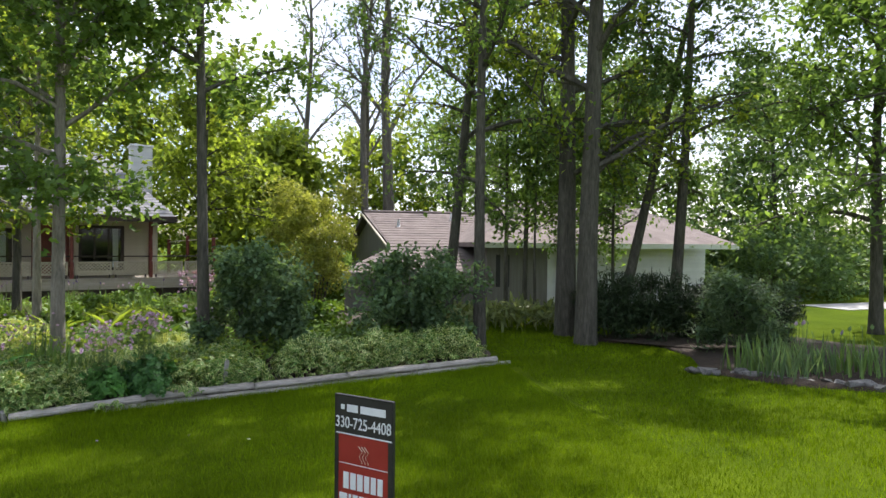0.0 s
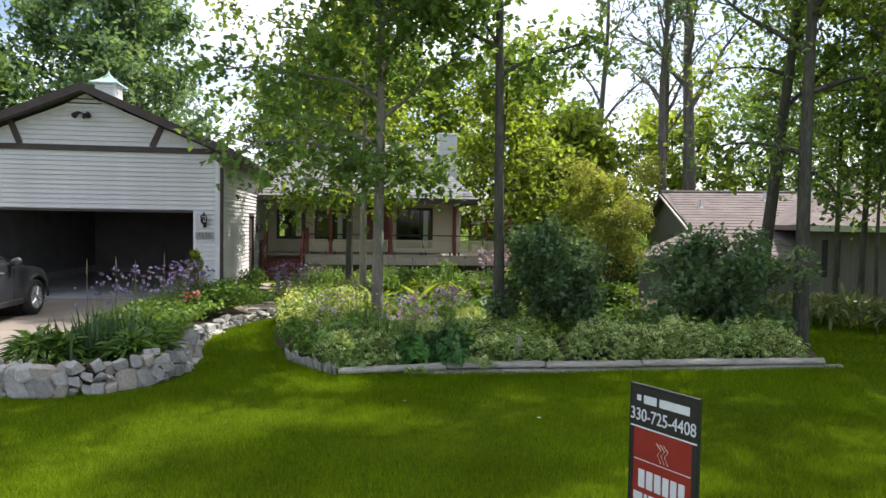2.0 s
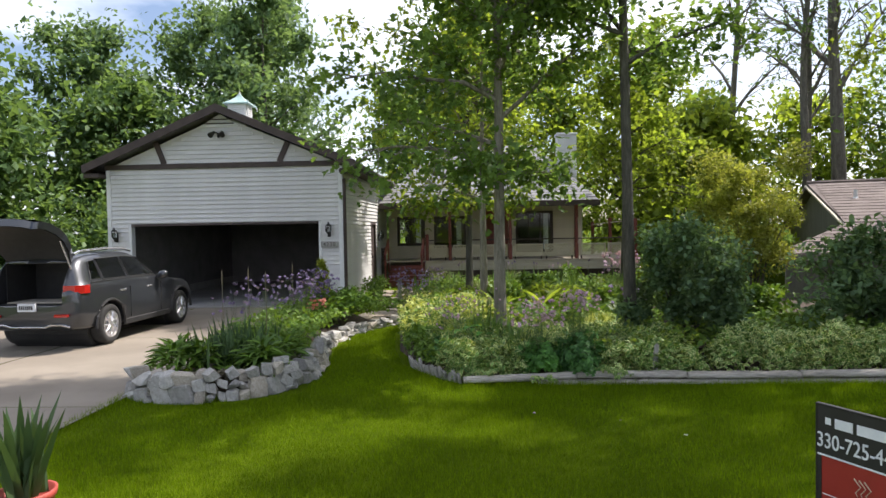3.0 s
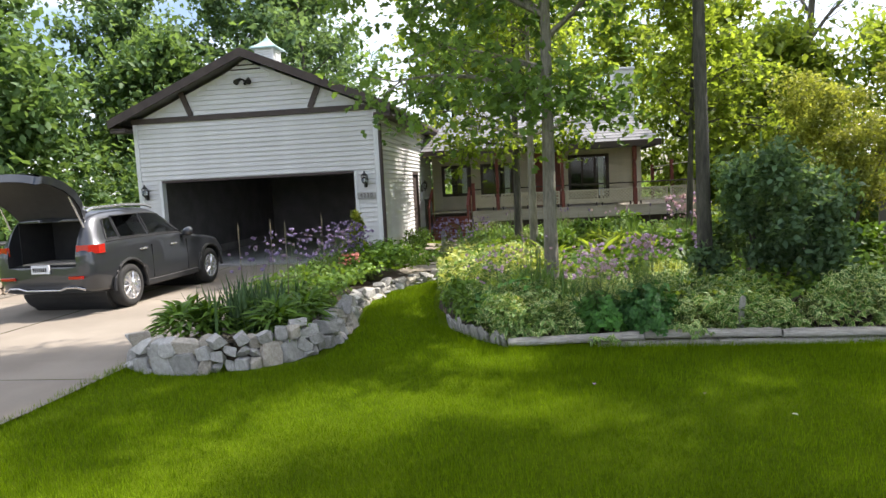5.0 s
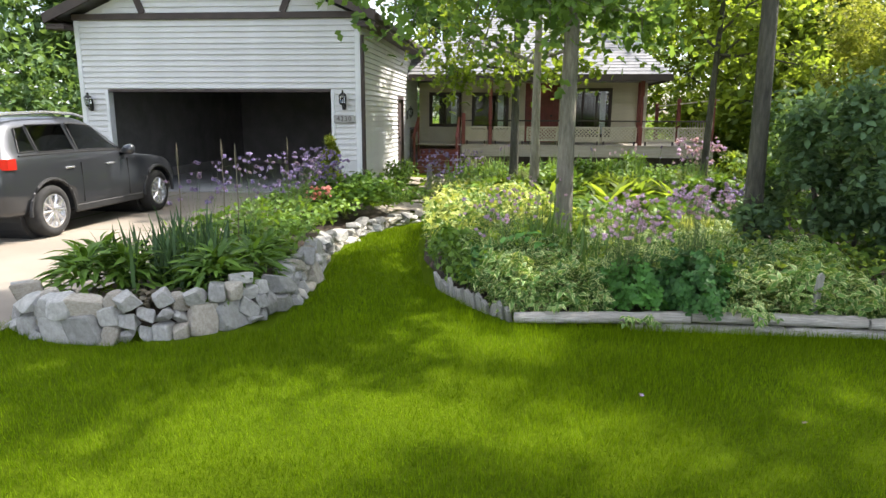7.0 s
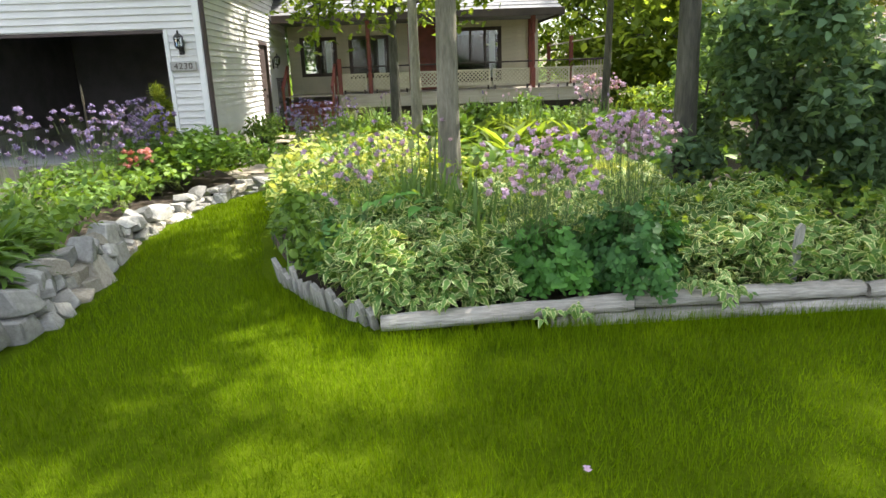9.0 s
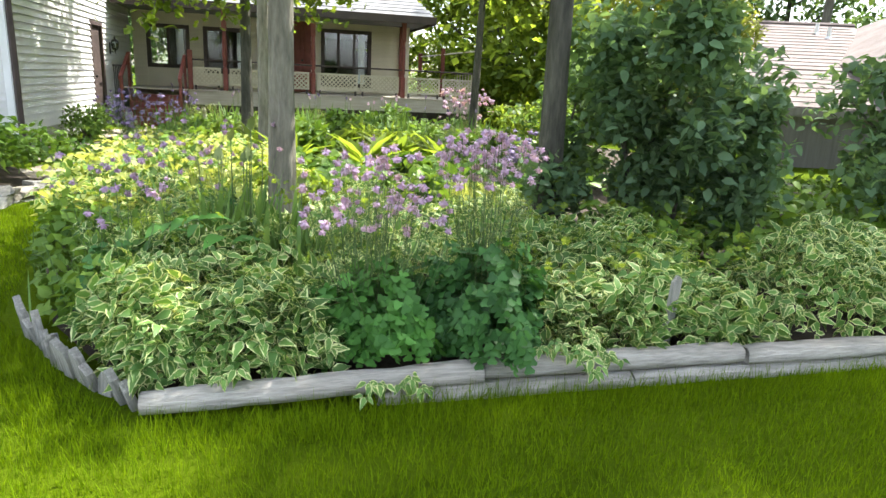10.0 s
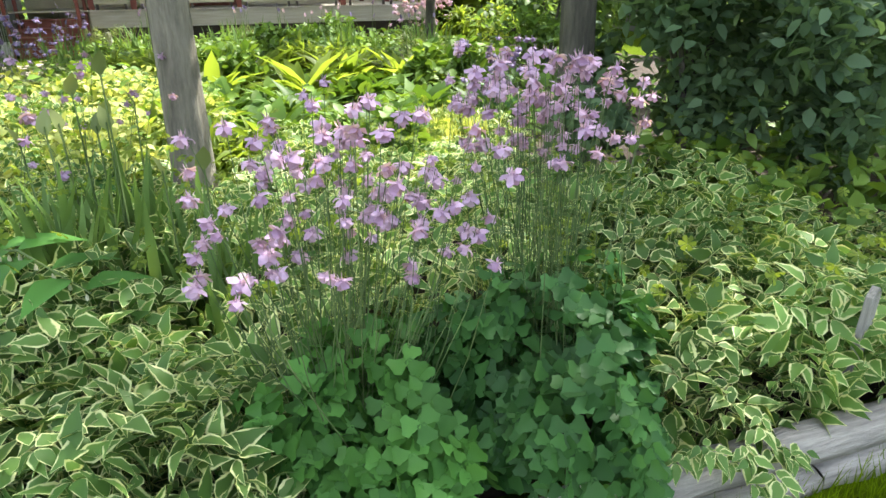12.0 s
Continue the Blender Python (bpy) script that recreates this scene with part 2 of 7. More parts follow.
L_YELLOW = leafy("golden_needle", (0.20, 0.27, 0.030), (0.36, 0.42, 0.060), glow=0.45)

# ---- builders ----
rng = np.random.default_rng(7)


def mesh_of(name, verts, faces, mats, uv=None, smooth=False, face_mats=None):
    me = bpy.data.meshes.new(name)
    me.from_pydata([tuple(v) for v in verts], [], [tuple(f) for f in faces])
    for m in (mats if isinstance(mats, (list, tuple)) else [mats]):
        me.materials.append(m)
    if uv is not None:
        me.uv_layers.new(name="UVMap").data.foreach_set("uv", np.asarray(uv, dtype=np.float32).ravel())
    if smooth:
        me.polygons.foreach_set("use_smooth", [True] * len(me.polygons))
    if face_mats is not None:
        me.polygons.foreach_set("material_index", face_mats)
    me.update()
    return me


def thing(name, loc, label, category, group="", kind="", rz=0.0):
    e = new(name)
    e.matrix_basis = pose(*loc, 0, 0, rz)
    return tagged(e, label, category, group, kind)


class Shape:
    """Collects boxes, tubes and lathed pieces into one mesh."""

    def __init__(self):
        self.v, self.f = [], []

    def add(self, verts, faces):
        n = len(self.v)
        self.v += [tuple(p) for p in verts]
        self.f += [tuple(i + n for i in f) for f in faces]
        return self

    def box(self, x0, x1, y0, y1, z0, z1, bev=0.0, turn=None):
        bm = bmesh.new()
        bmesh.ops.create_cube(bm, size=1)
        for v in bm.verts:
            v.co = Vector(((x0 + x1) / 2 + v.co.x * (x1 - x0), (y0 + y1) / 2 + v.co.y * (y1 - y0), (z0 + z1) / 2 + v.co.z * (z1 - z0)))
        if bev:
            bmesh.ops.bevel(bm, geom=bm.edges[:], offset=bev, segments=1, affect="EDGES")
        if turn is not None:
            bmesh.ops.transform(bm, matrix=turn, verts=bm.verts)
        bm.verts.index_update()
        self.add([v.co[:] for v in bm.verts], [[v.index for v in f.verts] for f in bm.faces])
        bm.free()
        return self

    def tube(self, pts, radii, sides=8, cap=True):
        pts = [Vector(p) for p in pts]
        rings = []
        for i, p in enumerate(pts):
            d = (pts[min(i + 1, len(pts) - 1)] - pts[max(i - 1, 0)]).normalized()
            a = d.orthogonal().normalized() if abs(d.z) < 0.9 else Vector((1, 0, 0)).cross(d).normalized()
            b = d.cross(a)
            rings.append([p + (a * math.cos(2 * math.pi * k / sides) + b * math.sin(2 * math.pi * k / sides)) * radii[i] for k in range(sides)])
        faces = []
        for i in range(len(pts) - 1):
            for k in range(sides):
                faces.append((i * sides + k, i * sides + (k + 1) % sides, (i + 1) * sides + (k + 1) % sides, (i + 1) * sides + k))
        if cap:
            faces.append(tuple(reversed(range(sides))))
            faces.append(tuple((len(pts) - 1) * sides + k for k in range(sides)))
        return self.add([p for r in rings for p in r], faces)

    def lathe(self, profile, centre=(0, 0, 0), sides=12, axis="z"):
        cx, cy, cz = centre
        vs = []
        for r, h in profile:
            for k in range(sides):
                a = 2 * math.pi * k / sides
                c, s = r * math.cos(a), r * math.sin(a)
                vs.append((cx + c, cy + s, cz + h) if axis == "z" else (cx + h, cy + c, cz + s))
        fs = [(i * sides + k, i * sides + (k + 1) % sides, (i + 1) * sides + (k + 1) % sides, (i + 1) * sides + k)
              for i in range(len(profile) - 1) for k in range(sides)]
        fs.append(tuple(reversed(range(sides))))
        fs.append(tuple((len(profile) - 1) * sides + k for k in range(sides)))
        return self.add(vs, fs)

    def prism(self, outline, y0, y1):
        """An outline in x and z, drawn out along y."""
        n = len(outline)
        vs = [(x, y0, z) for x, z in outline] + [(x, y1, z) for x, z in outline]
        fs = [tuple(range(n)), tuple(range(2 * n - 1, n - 1, -1))]
        fs += [(k, n + k, n + (k + 1) % n, (k + 1) % n) for k in range(n)]
        return self.add(vs, fs)

    def mesh(self, name, mat, smooth=False):
        return mesh_of(name, self.v, self.f, mat, smooth=smooth)


def part(name, shape, mat, parent, label="", smooth=False):
    ob = new(name, shape.mesh(name, mat, smooth) if isinstance(shape, Shape) else shape)
    ob.parent = parent
    return tagged(ob, label)


def solid(name, shape, mat, label, category, kind="", group="", loc=(0, 0, 0), smooth=False):
    ob = new(name, shape.mesh(name, mat, smooth) if isinstance(shape, Shape) else shape)
    ob.location = loc
    return tagged(ob, label, category, group, kind)


def turns(n, tilt=0.6, up=None):
    """n random turns as 3x3 matrices: any heading, tilted from level by about tilt."""
    az, ti, ro = rng.uniform(0, 2 * np.pi, n), rng.normal(0, tilt, n), rng.normal(0, tilt * 0.7, n)
    return turn_from(az, ti, ro)


def turn_from(az, ti, ro):
    ca, sa, ct, st, cr, sr = np.cos(az), np.sin(az), np.cos(ti), np.sin(ti), np.cos(ro), np.sin(ro)
    z, o = np.zeros_like(ca), np.ones_like(ca)
    rz = np.stack([np.stack([ca, -sa, z], -1), np.stack([sa, ca, z], -1), np.stack([z, z, o], -1)], 1)
    rx = np.stack([np.stack([o, z, z], -1), np.stack([z, ct, -st], -1), np.stack([z, st, ct], -1)], 1)
    ry = np.stack([np.stack([cr, z, sr], -1), np.stack([z, o, z], -1), np.stack([-sr, z, cr], -1)], 1)
    return rz @ rx @ ry


def strew(name, template, places, rots, sizes, mats):
    """Many copies of one small leaf or blade as one mesh. template: verts, triangles, rim value for each vertex."""
    v, f, rim = template
    v, f, rim = np.asarray(v, float), np.asarray(f, int), np.asarray(rim, float)
    n, k = len(places), len(v)
    sizes = np.asarray(sizes, float)
    if sizes.ndim == 1:
        sizes = np.repeat(sizes[:, None], 3, 1)
    world = np.einsum("nij,nkj->nki", rots, v[None] * sizes[:, None, :]) + np.asarray(places)[:, None, :]
    tris = (f[None] + (np.arange(n) * k)[:, None, None]).reshape(-1, 3)
    me = bpy.data.meshes.new(name)
    me.vertices.add(n * k)
    me.vertices.foreach_set("co", world.astype(np.float32).ravel())
    me.loops.add(len(tris) * 3)
    me.loops.foreach_set("vertex_index", tris.astype(np.int32).ravel())
    me.polygons.add(len(tris))
    me.polygons.foreach_set("loop_start", np.arange(0, len(tris) * 3, 3, dtype=np.int32))
    me.polygons.foreach_set("loop_total", np.full(len(tris), 3, dtype=np.int32))
    uv = np.zeros((len(tris) * 3, 2), dtype=np.float32)
    uv[:, 0] = np.tile(rim[f].ravel(), n)
    me.uv_layers.new(name="UVMap").data.foreach_set("uv", uv.ravel())
    me.materials.append(mats)
    me.update(calc_edges=True)
    me.polygons.foreach_set("use_smooth", np.ones(len(tris), dtype=bool))
    return me


def leaf_template(outline, fold=0.12, droop=0.15):
    """A leaf from its half outline (along, half width), base at the origin, along +y, folded at the midrib and drooping."""
    vs, rim, fs = [], [], []
    for y, w in outline:
        z = -droop * y * y
        vs += [(-w, y, z + fold * w), (0, y, z), (w, y, z + fold * w)]
        tip = w < 1e-3
        rim += [1.0, 1.0 if tip else 0.0, 1.0]
    for i in range(len(outline) - 1):
        a, b = 3 * i, 3 * (i + 1)
        if outline[i][1] < 1e-3:
            fs += [(a + 1, b + 1, b), (a + 1, b + 2, b + 1)]
        elif outline[i + 1][1] < 1e-3:
            fs += [(a, a + 1, b + 1), (a + 1, a + 2, b + 1)]
        else:
            fs += [(a, a + 1, b + 1), (a, b + 1, b), (a + 1, a + 2, b + 2), (a + 1, b + 2, b + 1)]
    return vs, fs, rim


T_DIAMOND = leaf_template([(0, 0), (0.45, 0.32), (1, 0)], 0.3, 0.1)
T_OVAL = leaf_template([(0, 0), (0.3, 0.30), (0.65, 0.26), (1, 0)], 0.25, 0.25)
T_BROAD = leaf_template([(0, 0), (0.15, 0.17), (0.38, 0.27), (0.68, 0.19), (1, 0)], 0.25, 0.4)
T_VARIE = leaf_template([(0, 0), (0.12, 0.15), (0.34, 0.27), (0.62, 0.19), (0.84, 0.07), (1, 0)], 0.28, 0.45)
T_LONG = leaf_template([(0, 0.04), (0.35, 0.13), (0.7, 0.10), (1, 0)], 0.4, 0.5)
T_STRAP = leaf_template([(0, 0.03), (0.4, 0.036), (0.75, 0.026), (1, 0)], 0.2, 0.12)
T_BLADE = ([(-0.05, 0, 0), (0.05, 0, 0), (0.0, 0.22, 1.0)], [(0, 1, 2)], [1, 1, 0])
T_NEEDLE = ([(-0.09, 0, 0), (0.09, 0, 0), (0.0, 1.0, -0.1)], [(0, 1, 2)], [1, 1, 0])


def fan_template(lobes, depth, cup=0.15, teeth=0.0):
    """A rounded, lobed leaf: a fan of triangles round its stalk; teeth: how far the rim is scalloped."""
    n = lobes * (6 if teeth else 4)
    vs, rim = [(0, 0, 0)], [0.0]
    for k in range(n):
        a = 2 * math.pi * k / n
        r = 0.5 * (1 - depth * (0.5 + 0.5 * math.cos(lobes * a))) * (1 - teeth * (k % 2))
        vs.append((r * math.sin(a), r * math.cos(a), cup * r + 0.03 * math.cos(2 * a)))
        rim.append(1.0)
    return vs, [(0, k + 1, (k + 1) % n + 1) for k in range(n)], rim


T_LOBED = fan_template(3, 0.42)
T_MAPLE = ([(0, 0, 0), (-0.40, 0.22, 0.06), (-0.16, 0.42, 0.02), (-0.36, 0.66, 0.0), (0, 1, -0.22), (0.36, 0.66, 0.0), (0.16, 0.42, 0.02), (0.40, 0.22, 0.06)],
           [(0, 2, 1), (0, 4, 2), (2, 4, 3), (0, 6, 4), (4, 6, 5), (0, 7, 6)], [0, 1, 0.5, 1, 1, 1, 0.5, 1])
T_LEAF = ([(0, 0, 0), (-0.32, 0.45, 0.09), (0, 1, -0.1), (0.32, 0.45, 0.09)], [(0, 2, 1), (0, 3, 2)], [0, 1, 1, 1])


def gz(x, y):
    """The height of the ground: it falls a little from the street to the beds."""
    s = np.clip((6.8 - np.asarray(y, float)) / 8.0, 0, 1)
    return 0.42 * s * s * (3 - 2 * s)


def inside(px, py, poly):
    px, py = np.asarray(px), np.asarray(py)
    r = np.zeros(px.shape, bool)
    for (x0, y0), (x1, y1) in zip(poly, poly[1:] + poly[:1]):
        r ^= ((y0 > py) != (y1 > py)) & (px < (x1 - x0) * (py - y0) / (y1 - y0 + 1e-12) + x0)
    return r

# ---- ground, drive, beds ----
BED = [(0.05, 8.45), (6.9, 8.45), (7.6, 9.2), (8.2, 11.5), (8.6, 16.0), (7.6, 20.0), (6.3, 22.6), (-1.4, 22.6), (-2.2, 19.5), (-1.9, 16.4),
       (-1.0, 14.3), (-1.25, 12.4), (-1.05, 10.6), (-0.62, 9.35), (-0.31, 8.85)]
STONE_BED = [(-3.75, 7.85), (-3.3, 7.72), (-2.5, 7.72), (-1.95, 8.15), (-1.9, 9.2), (-2.2, 10.8), (-2.15, 12.0), (-1.85, 13.0), (-1.75, 13.7), (-2.4, 14.9),
             (-3.0, 15.6), (-3.85, 15.6)]
RIGHT_BED = [(9.25, 6.1), (9.2, 4.6), (9.7, 3.2), (11.5, 2.2), (14.5, 3.5), (14.5, 7.5), (12.8, 9.4), (10.6, 10.0), (10.3, 9.4), (10.9, 8.4), (10.4, 7.2)]
DRIVE = [(-9.9, -30.0), (-3.88, -30.0), (-3.88, 16.7), (-9.9, 16.7)]


def ground_grid(xs, ys, lift=0.0):
    vs = [(x, y, float(gz(x, y)) + lift) for y in ys for x in xs]
    w = len(xs)
    return vs, [(j * w + i, j * w + i + 1, (j + 1) * w + i + 1, (j + 1) * w + i) for j in range(len(ys) - 1) for i in range(w - 1)]


gx = [-2500, -600, -150, -60] + [-30 + 2 * i for i in range(31)] + [60, 150, 600, 2500]
gy = [-2500, -600, -150, -50, -20] + [-10 + i for i in range(20)] + [10, 14, 20, 30, 60, 150, 600, 2500]
solid("ground", mesh_of("ground", *ground_grid(gx, gy), M_LAWN, smooth=True), None, "mown green lawn falling gently from street to house", "lawn", "structure")

slabs = [-30 + 4.67 * i for i in range(11)]
drive = thing("driveway", (0, 0, 0), "pale sunlit concrete driveway running up to the garage", "driveway", kind="structure")
for y0, y1 in zip(slabs[:-1], slabs[1:]):
    for x0, x1 in ((-9.9, -6.9), (-6.88, -3.88)):
        ys = np.linspace(y0 + 0.008, y1 - 0.008, 6)
        vs, fs = ground_grid([x0 + 0.008, x1 - 0.008], ys, 0.02)
        me = mesh_of("slab", vs, fs, M_DRIVE)
        part("slab", me, None, drive)


def bed(name, poly, lift, label):
    c = np.mean(poly, 0)
    vs = [(c[0], c[1], float(gz(*c)) + lift + 0.06)]
    fs = []
    dense = []
    for a, b in zip(poly, poly[1:] + poly[:1]):
        for k in range(3):
            dense.append((a[0] + (b[0] - a[0]) * k / 3, a[1] + (b[1] - a[1]) * k / 3))
    n = len(dense)
    for s, h in ((0.6, 0.05), (0.97, 0.03), (1.0, -0.2)):
        for x, y in dense:
            vs.append((c[0] + (x - c[0]) * s, c[1] + (y - c[1]) * s, float(gz(x, y)) + lift + h))
    for k in range(n):
        j = (k + 1) % n
        fs.append((0, 1 + k, 1 + j))
        fs.append((1 + k, 1 + n + k, 1 + n + j, 1 + j))
        fs.append((1 + n + k, 1 + 2 * n + k, 1 + 2 * n + j, 1 + n + j))
    return solid(name, mesh_of(name, vs, fs, M_SOIL, smooth=True), None, label, "flower bed", "structure")


bed("flower_bed", BED, 0.02, "dark soil of the large flower bed before the porch")
mid_bed = np.mean(STONE_BED, 0)
bed("stone_edged_bed", [(float(mid_bed[0] + (x - mid_bed[0]) * 0.86), float(mid_bed[1] + (y - mid_bed[1]) * 0.95)) for x, y in STONE_BED], 0.05, "raised dark soil bed inside a dry stone edging")
bed("rock_bed", RIGHT_BED, 0.02, "shaded soil bed edged with rocks beside the lawn")

# the far street seen across the neighbour's lawn
road = Shape()
for a0, a1, b0, b1 in ((14.0, 60.0, 15.6, 17.4),):
    road.box(a0, a1, b0, b1, -0.02, 0.02)
solid("road", road, M_ROAD, "pale concrete strip of a far road across the grass", "road", "structure", loc=(5.5, -2.2, 0)).rotation_euler[2] = radians(-12)

# ---- garage ----
GX0, GX1, GY = -9.18, -3.08, 16.72       # front wall
DX0, DX1, DTOP = -8.56, -3.69, 2.13      # door opening
APEX = ((GX0 + GX1) / 2, 4.90)
EAVE_Z = 3.62
GY1 = 24.98
LAP = 0.113

garage = thing("garage", (0, 0, 0), "white vinyl-sided double garage with dark brown trim and its door open", "garage", kind="structure")
core = Shape()
core.box(GX0, DX0, GY + 0.02, GY + 0.16, 0.28, DTOP)
core.box(DX1, GX1, GY + 0.02, GY + 0.16, 0.28, DTOP)
core.prism([(GX0, DTOP), (GX1, DTOP), (GX1, EAVE_Z), (APEX[0], APEX[1]), (GX0, EAVE_Z)], GY + 0.02, GY + 0.16)
part("front_wall", core, M_SIDING, garage)
side = Shape()
side.box(GX1 - 0.14, GX1 - 0.001, GY + 0.16, 21.2, 0.28, EAVE_Z)
side.box(GX1 - 0.14, GX1 - 0.001, 22.05, GY1, 0.28, EAVE_Z)
side.box(GX1 - 0.14, GX1 - 0.001, 21.2, 22.05, 2.1, EAVE_Z)
side.box(GX0 + 0.001, GX0 + 0.14, GY + 0.16, GY1, 0.28, EAVE_Z)
part("side_wall", side, M_SIDING, garage)
part("back_wall", Shape().box(GX0, GX1, GY1 - 0.12, GY1, 0.02, EAVE_Z), M_GARAGE_SHADE, garage)
foot = Shape()
foot.box(GX0, DX0, GY + 0.03, GY + 0.2, -0.2, 0.28)
foot.box(DX1, GX1 - 0.01, GY + 0.03, GY + 0.2, -0.2, 0.28)
foot.box(GX1 - 0.17, GX1 - 0.012, GY + 0.2, GY1, -0.2, 0.28)
foot.box(GX0 + 0.012, GX0 + 0.17, GY + 0.2, GY1, -0.2, 0.28)
part("footing", foot, M_CONC, garage, "grey concrete footing")
part("garage_floor", Shape().box(GX0 + 0.17, GX1 - 0.17, GY - 0.02, GY1 - 0.13, -0.2, 0.05), M_FLOORG, garage)
# thin dark sheets over the inner walls and ceiling, shade put into their colour
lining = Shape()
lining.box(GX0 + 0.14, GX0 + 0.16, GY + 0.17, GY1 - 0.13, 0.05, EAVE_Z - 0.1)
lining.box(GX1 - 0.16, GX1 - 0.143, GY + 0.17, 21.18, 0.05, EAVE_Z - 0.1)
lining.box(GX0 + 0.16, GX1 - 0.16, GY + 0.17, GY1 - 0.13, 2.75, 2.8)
part("lining", lining, M_GARAGE_SHADE, garage)


def lap_board(x0, x1, y, z, mat, parent, cache={}):
    """One clapboard facing -y, its lower edge proud."""
    key = (round(x1 - x0, 3), mat.name)
    if key not in cache:
        w = x1 - x0
        s = Shape().add([(0, -0.032, 0), (w, -0.032, 0), (w, 0, 0), (0, 0, 0), (0, -0.004, LAP - 0.008), (w, -0.004, LAP - 0.008), (w, 0, LAP - 0.008), (0, 0, LAP - 0.008)],
                        [(0, 1, 5, 4), (3, 2, 1, 0), (4, 5, 6, 7), (0, 4, 7, 3), (1, 2, 6, 5)])
        cache[key] = s.mesh("siding_board", mat)
    ob = new("siding_board", cache[key])
    ob.parent = parent
    ob.location = (x0, y, z)
    return ob


z = 0.29
while z < 3.58 - LAP:
    if z < DTOP - 0.02:
        lap_board(GX0 + 0.09, DX0 - 0.05, GY + 0.02, z, M_SIDING, garage)
        lap_board(DX1 + 0.05, GX1 - 0.09, GY + 0.02, z, M_SIDING, garage)
    else:
        lap_board(GX0 + 0.09, GX1 - 0.09, GY + 0.02, z, M_SIDING, garage)
    z += LAP
z = 3.72
while z < 4.75:
    half = (APEX[1] - 0.06 - z - LAP) * (GX1 - GX0) / 2 / (APEX[1] - EAVE_Z)
    if half > 0.15:
        lap_board(APEX[0] - half, APEX[0] + half, GY + 0.02, z, M_SIDING, garage)
    z += LAP
z = 0.29
while z < EAVE_Z - LAP:
    runs = ((GY + 0.09, 21.12), (22.13, GY1)) if z < 2.12 else ((GY + 0.09, GY1),)
    for y0, y1 in runs:
        b = lap_board(0, round(y1 - y0, 3), 0, 0, M_SIDING, garage)
        b.matrix_basis = pose(GX1, y0, z, 0, 0, 90)
    z += LAP

trim = Shape()
trim.box(GX0 - 0.02, GX1 + 0.02, GY - 0.05, GY + 0.015, 3.585, 3.71, 0.006)
part("belt_board", trim, M_TRIM, garage, "dark brown belt board")
for xa, xb, za, zb in ((-7.64, -7.86, 3.71, 4.28), (-4.66, -4.44, 3.71, 4.2)):
    a = math.atan2(xb - xa, zb - za)
    ln = math.hypot(xb - xa, zb - za)
    s = Shape().box(-0.07, 0.07, GY - 0.035, GY + 0.01, 0, ln, 0.005)
    s.v = [(xa + x * math.cos(a) + zz * math.sin(a), y, za - x * math.sin(a) + zz * math.cos(a)) for x, y, zz in s.v]
    part("brace_board", s, M_TRIM, garage, "dark brown diagonal brace board")
for x in (GX0 + 0.045, GX1 - 0.045):
    part("corner_board", Shape().box(x - 0.05, x + 0.05, GY - 0.012, GY + 0.03, 0.27, 3.58, 0.004), M_WHITE, garage)
part("corner_board", Shape().box(GX1 - 0.01, GX1 + 0.026, GY + 0.0, GY + 0.09, 0.27, 3.44, 0.004), M_WHITE, garage)
for x in (DX0 - 0.03, DX1 + 0.03):
    part("jamb", Shape().box(x - 0.035, x + 0.035, GY - 0.016, GY + 0.17, 0.05, DTOP + 0.05, 0.004), M_WHITE, garage)
part("lintel", Shape().box(DX0, DX1, GY - 0.014, GY + 0.17, DTOP, DTOP + 0.06, 0.004), M_TRIM, garage)
# the door rolled up under the ceiling
part("rolled_up_door", Shape().box(DX0 + 0.1, DX1 - 0.1, GY + 0.35, GY + 2.5, 2.28, 2.33), M_WHITE, garage)
slope = math.atan2(APEX[1] - EAVE_Z, APEX[0] - GX0)
over = 0.40
for sgn, name in ((-1, "roof_slope"), (1, "roof_slope")):
    ex = APEX[0] + sgn * ((GX1 - GX0) / 2 + over)
    ez = EAVE_Z - over * math.tan(slope) + 0.12
    top = APEX[1] + 0.14
    s = Shape().prism([(APEX[0], top), (ex, ez), (ex, ez + 0.1), (APEX[0], top + 0.1)], GY - 0.34, 29.0)
    part(name, s, M_ROOF, garage, "grey shingle roof slope")
    # barge board along the gable
    s = Shape().prism([(APEX[0], top - 0.09), (ex, ez - 0.09), (ex + sgn * 0.02, ez + 0.105), (APEX[0], top + 0.105)], GY - 0.40, GY - 0.345)
    part("barge_board", s, M_TRIM, garage, "dark brown barge board")
    part("soffit", Shape().box(min(ex, ex - sgn * (over - 0.01)), max(ex, ex - sgn * (over - 0.01)), GY - 0.33, GY1 + 2.5, ez - 0.12, ez - 0.09), M_TRIM, garage)
    part("gutter", Shape().box(ex - 0.05, ex + 0.07, GY - 0.3, 26.0, ez - 0.06, ez + 0.06, 0.02), M_TRIM, garage, "dark brown gutter")
    part("eave_return", Shape().box(min(ex, ex - sgn * over), max(ex, ex - sgn * over), GY - 0.345, GY - 0.02, ez - 0.2, ez - 0.125, 0.01), M_TRIM, garage)
ds = Shape().tube([(GX1 + 0.06, GY + 0.0, 3.25), (GX1 + 0.06, GY - 0.0, 0.22), (GX1 + 0.16, GY - 0.12, 0.14)], [0.045] * 3, 6)
part("downspout", ds, M_TRIM, garage, "dark brown downspout")
# louvred vent in the gable
vent = part("gable_vent", Shape().prism([(-6.72, 4.62), (-5.64, 4.62), (-6.13, 4.93), (-6.20, 4.93)], GY - 0.02, GY + 0.02), M_WHITE, garage, "white louvred gable vent")
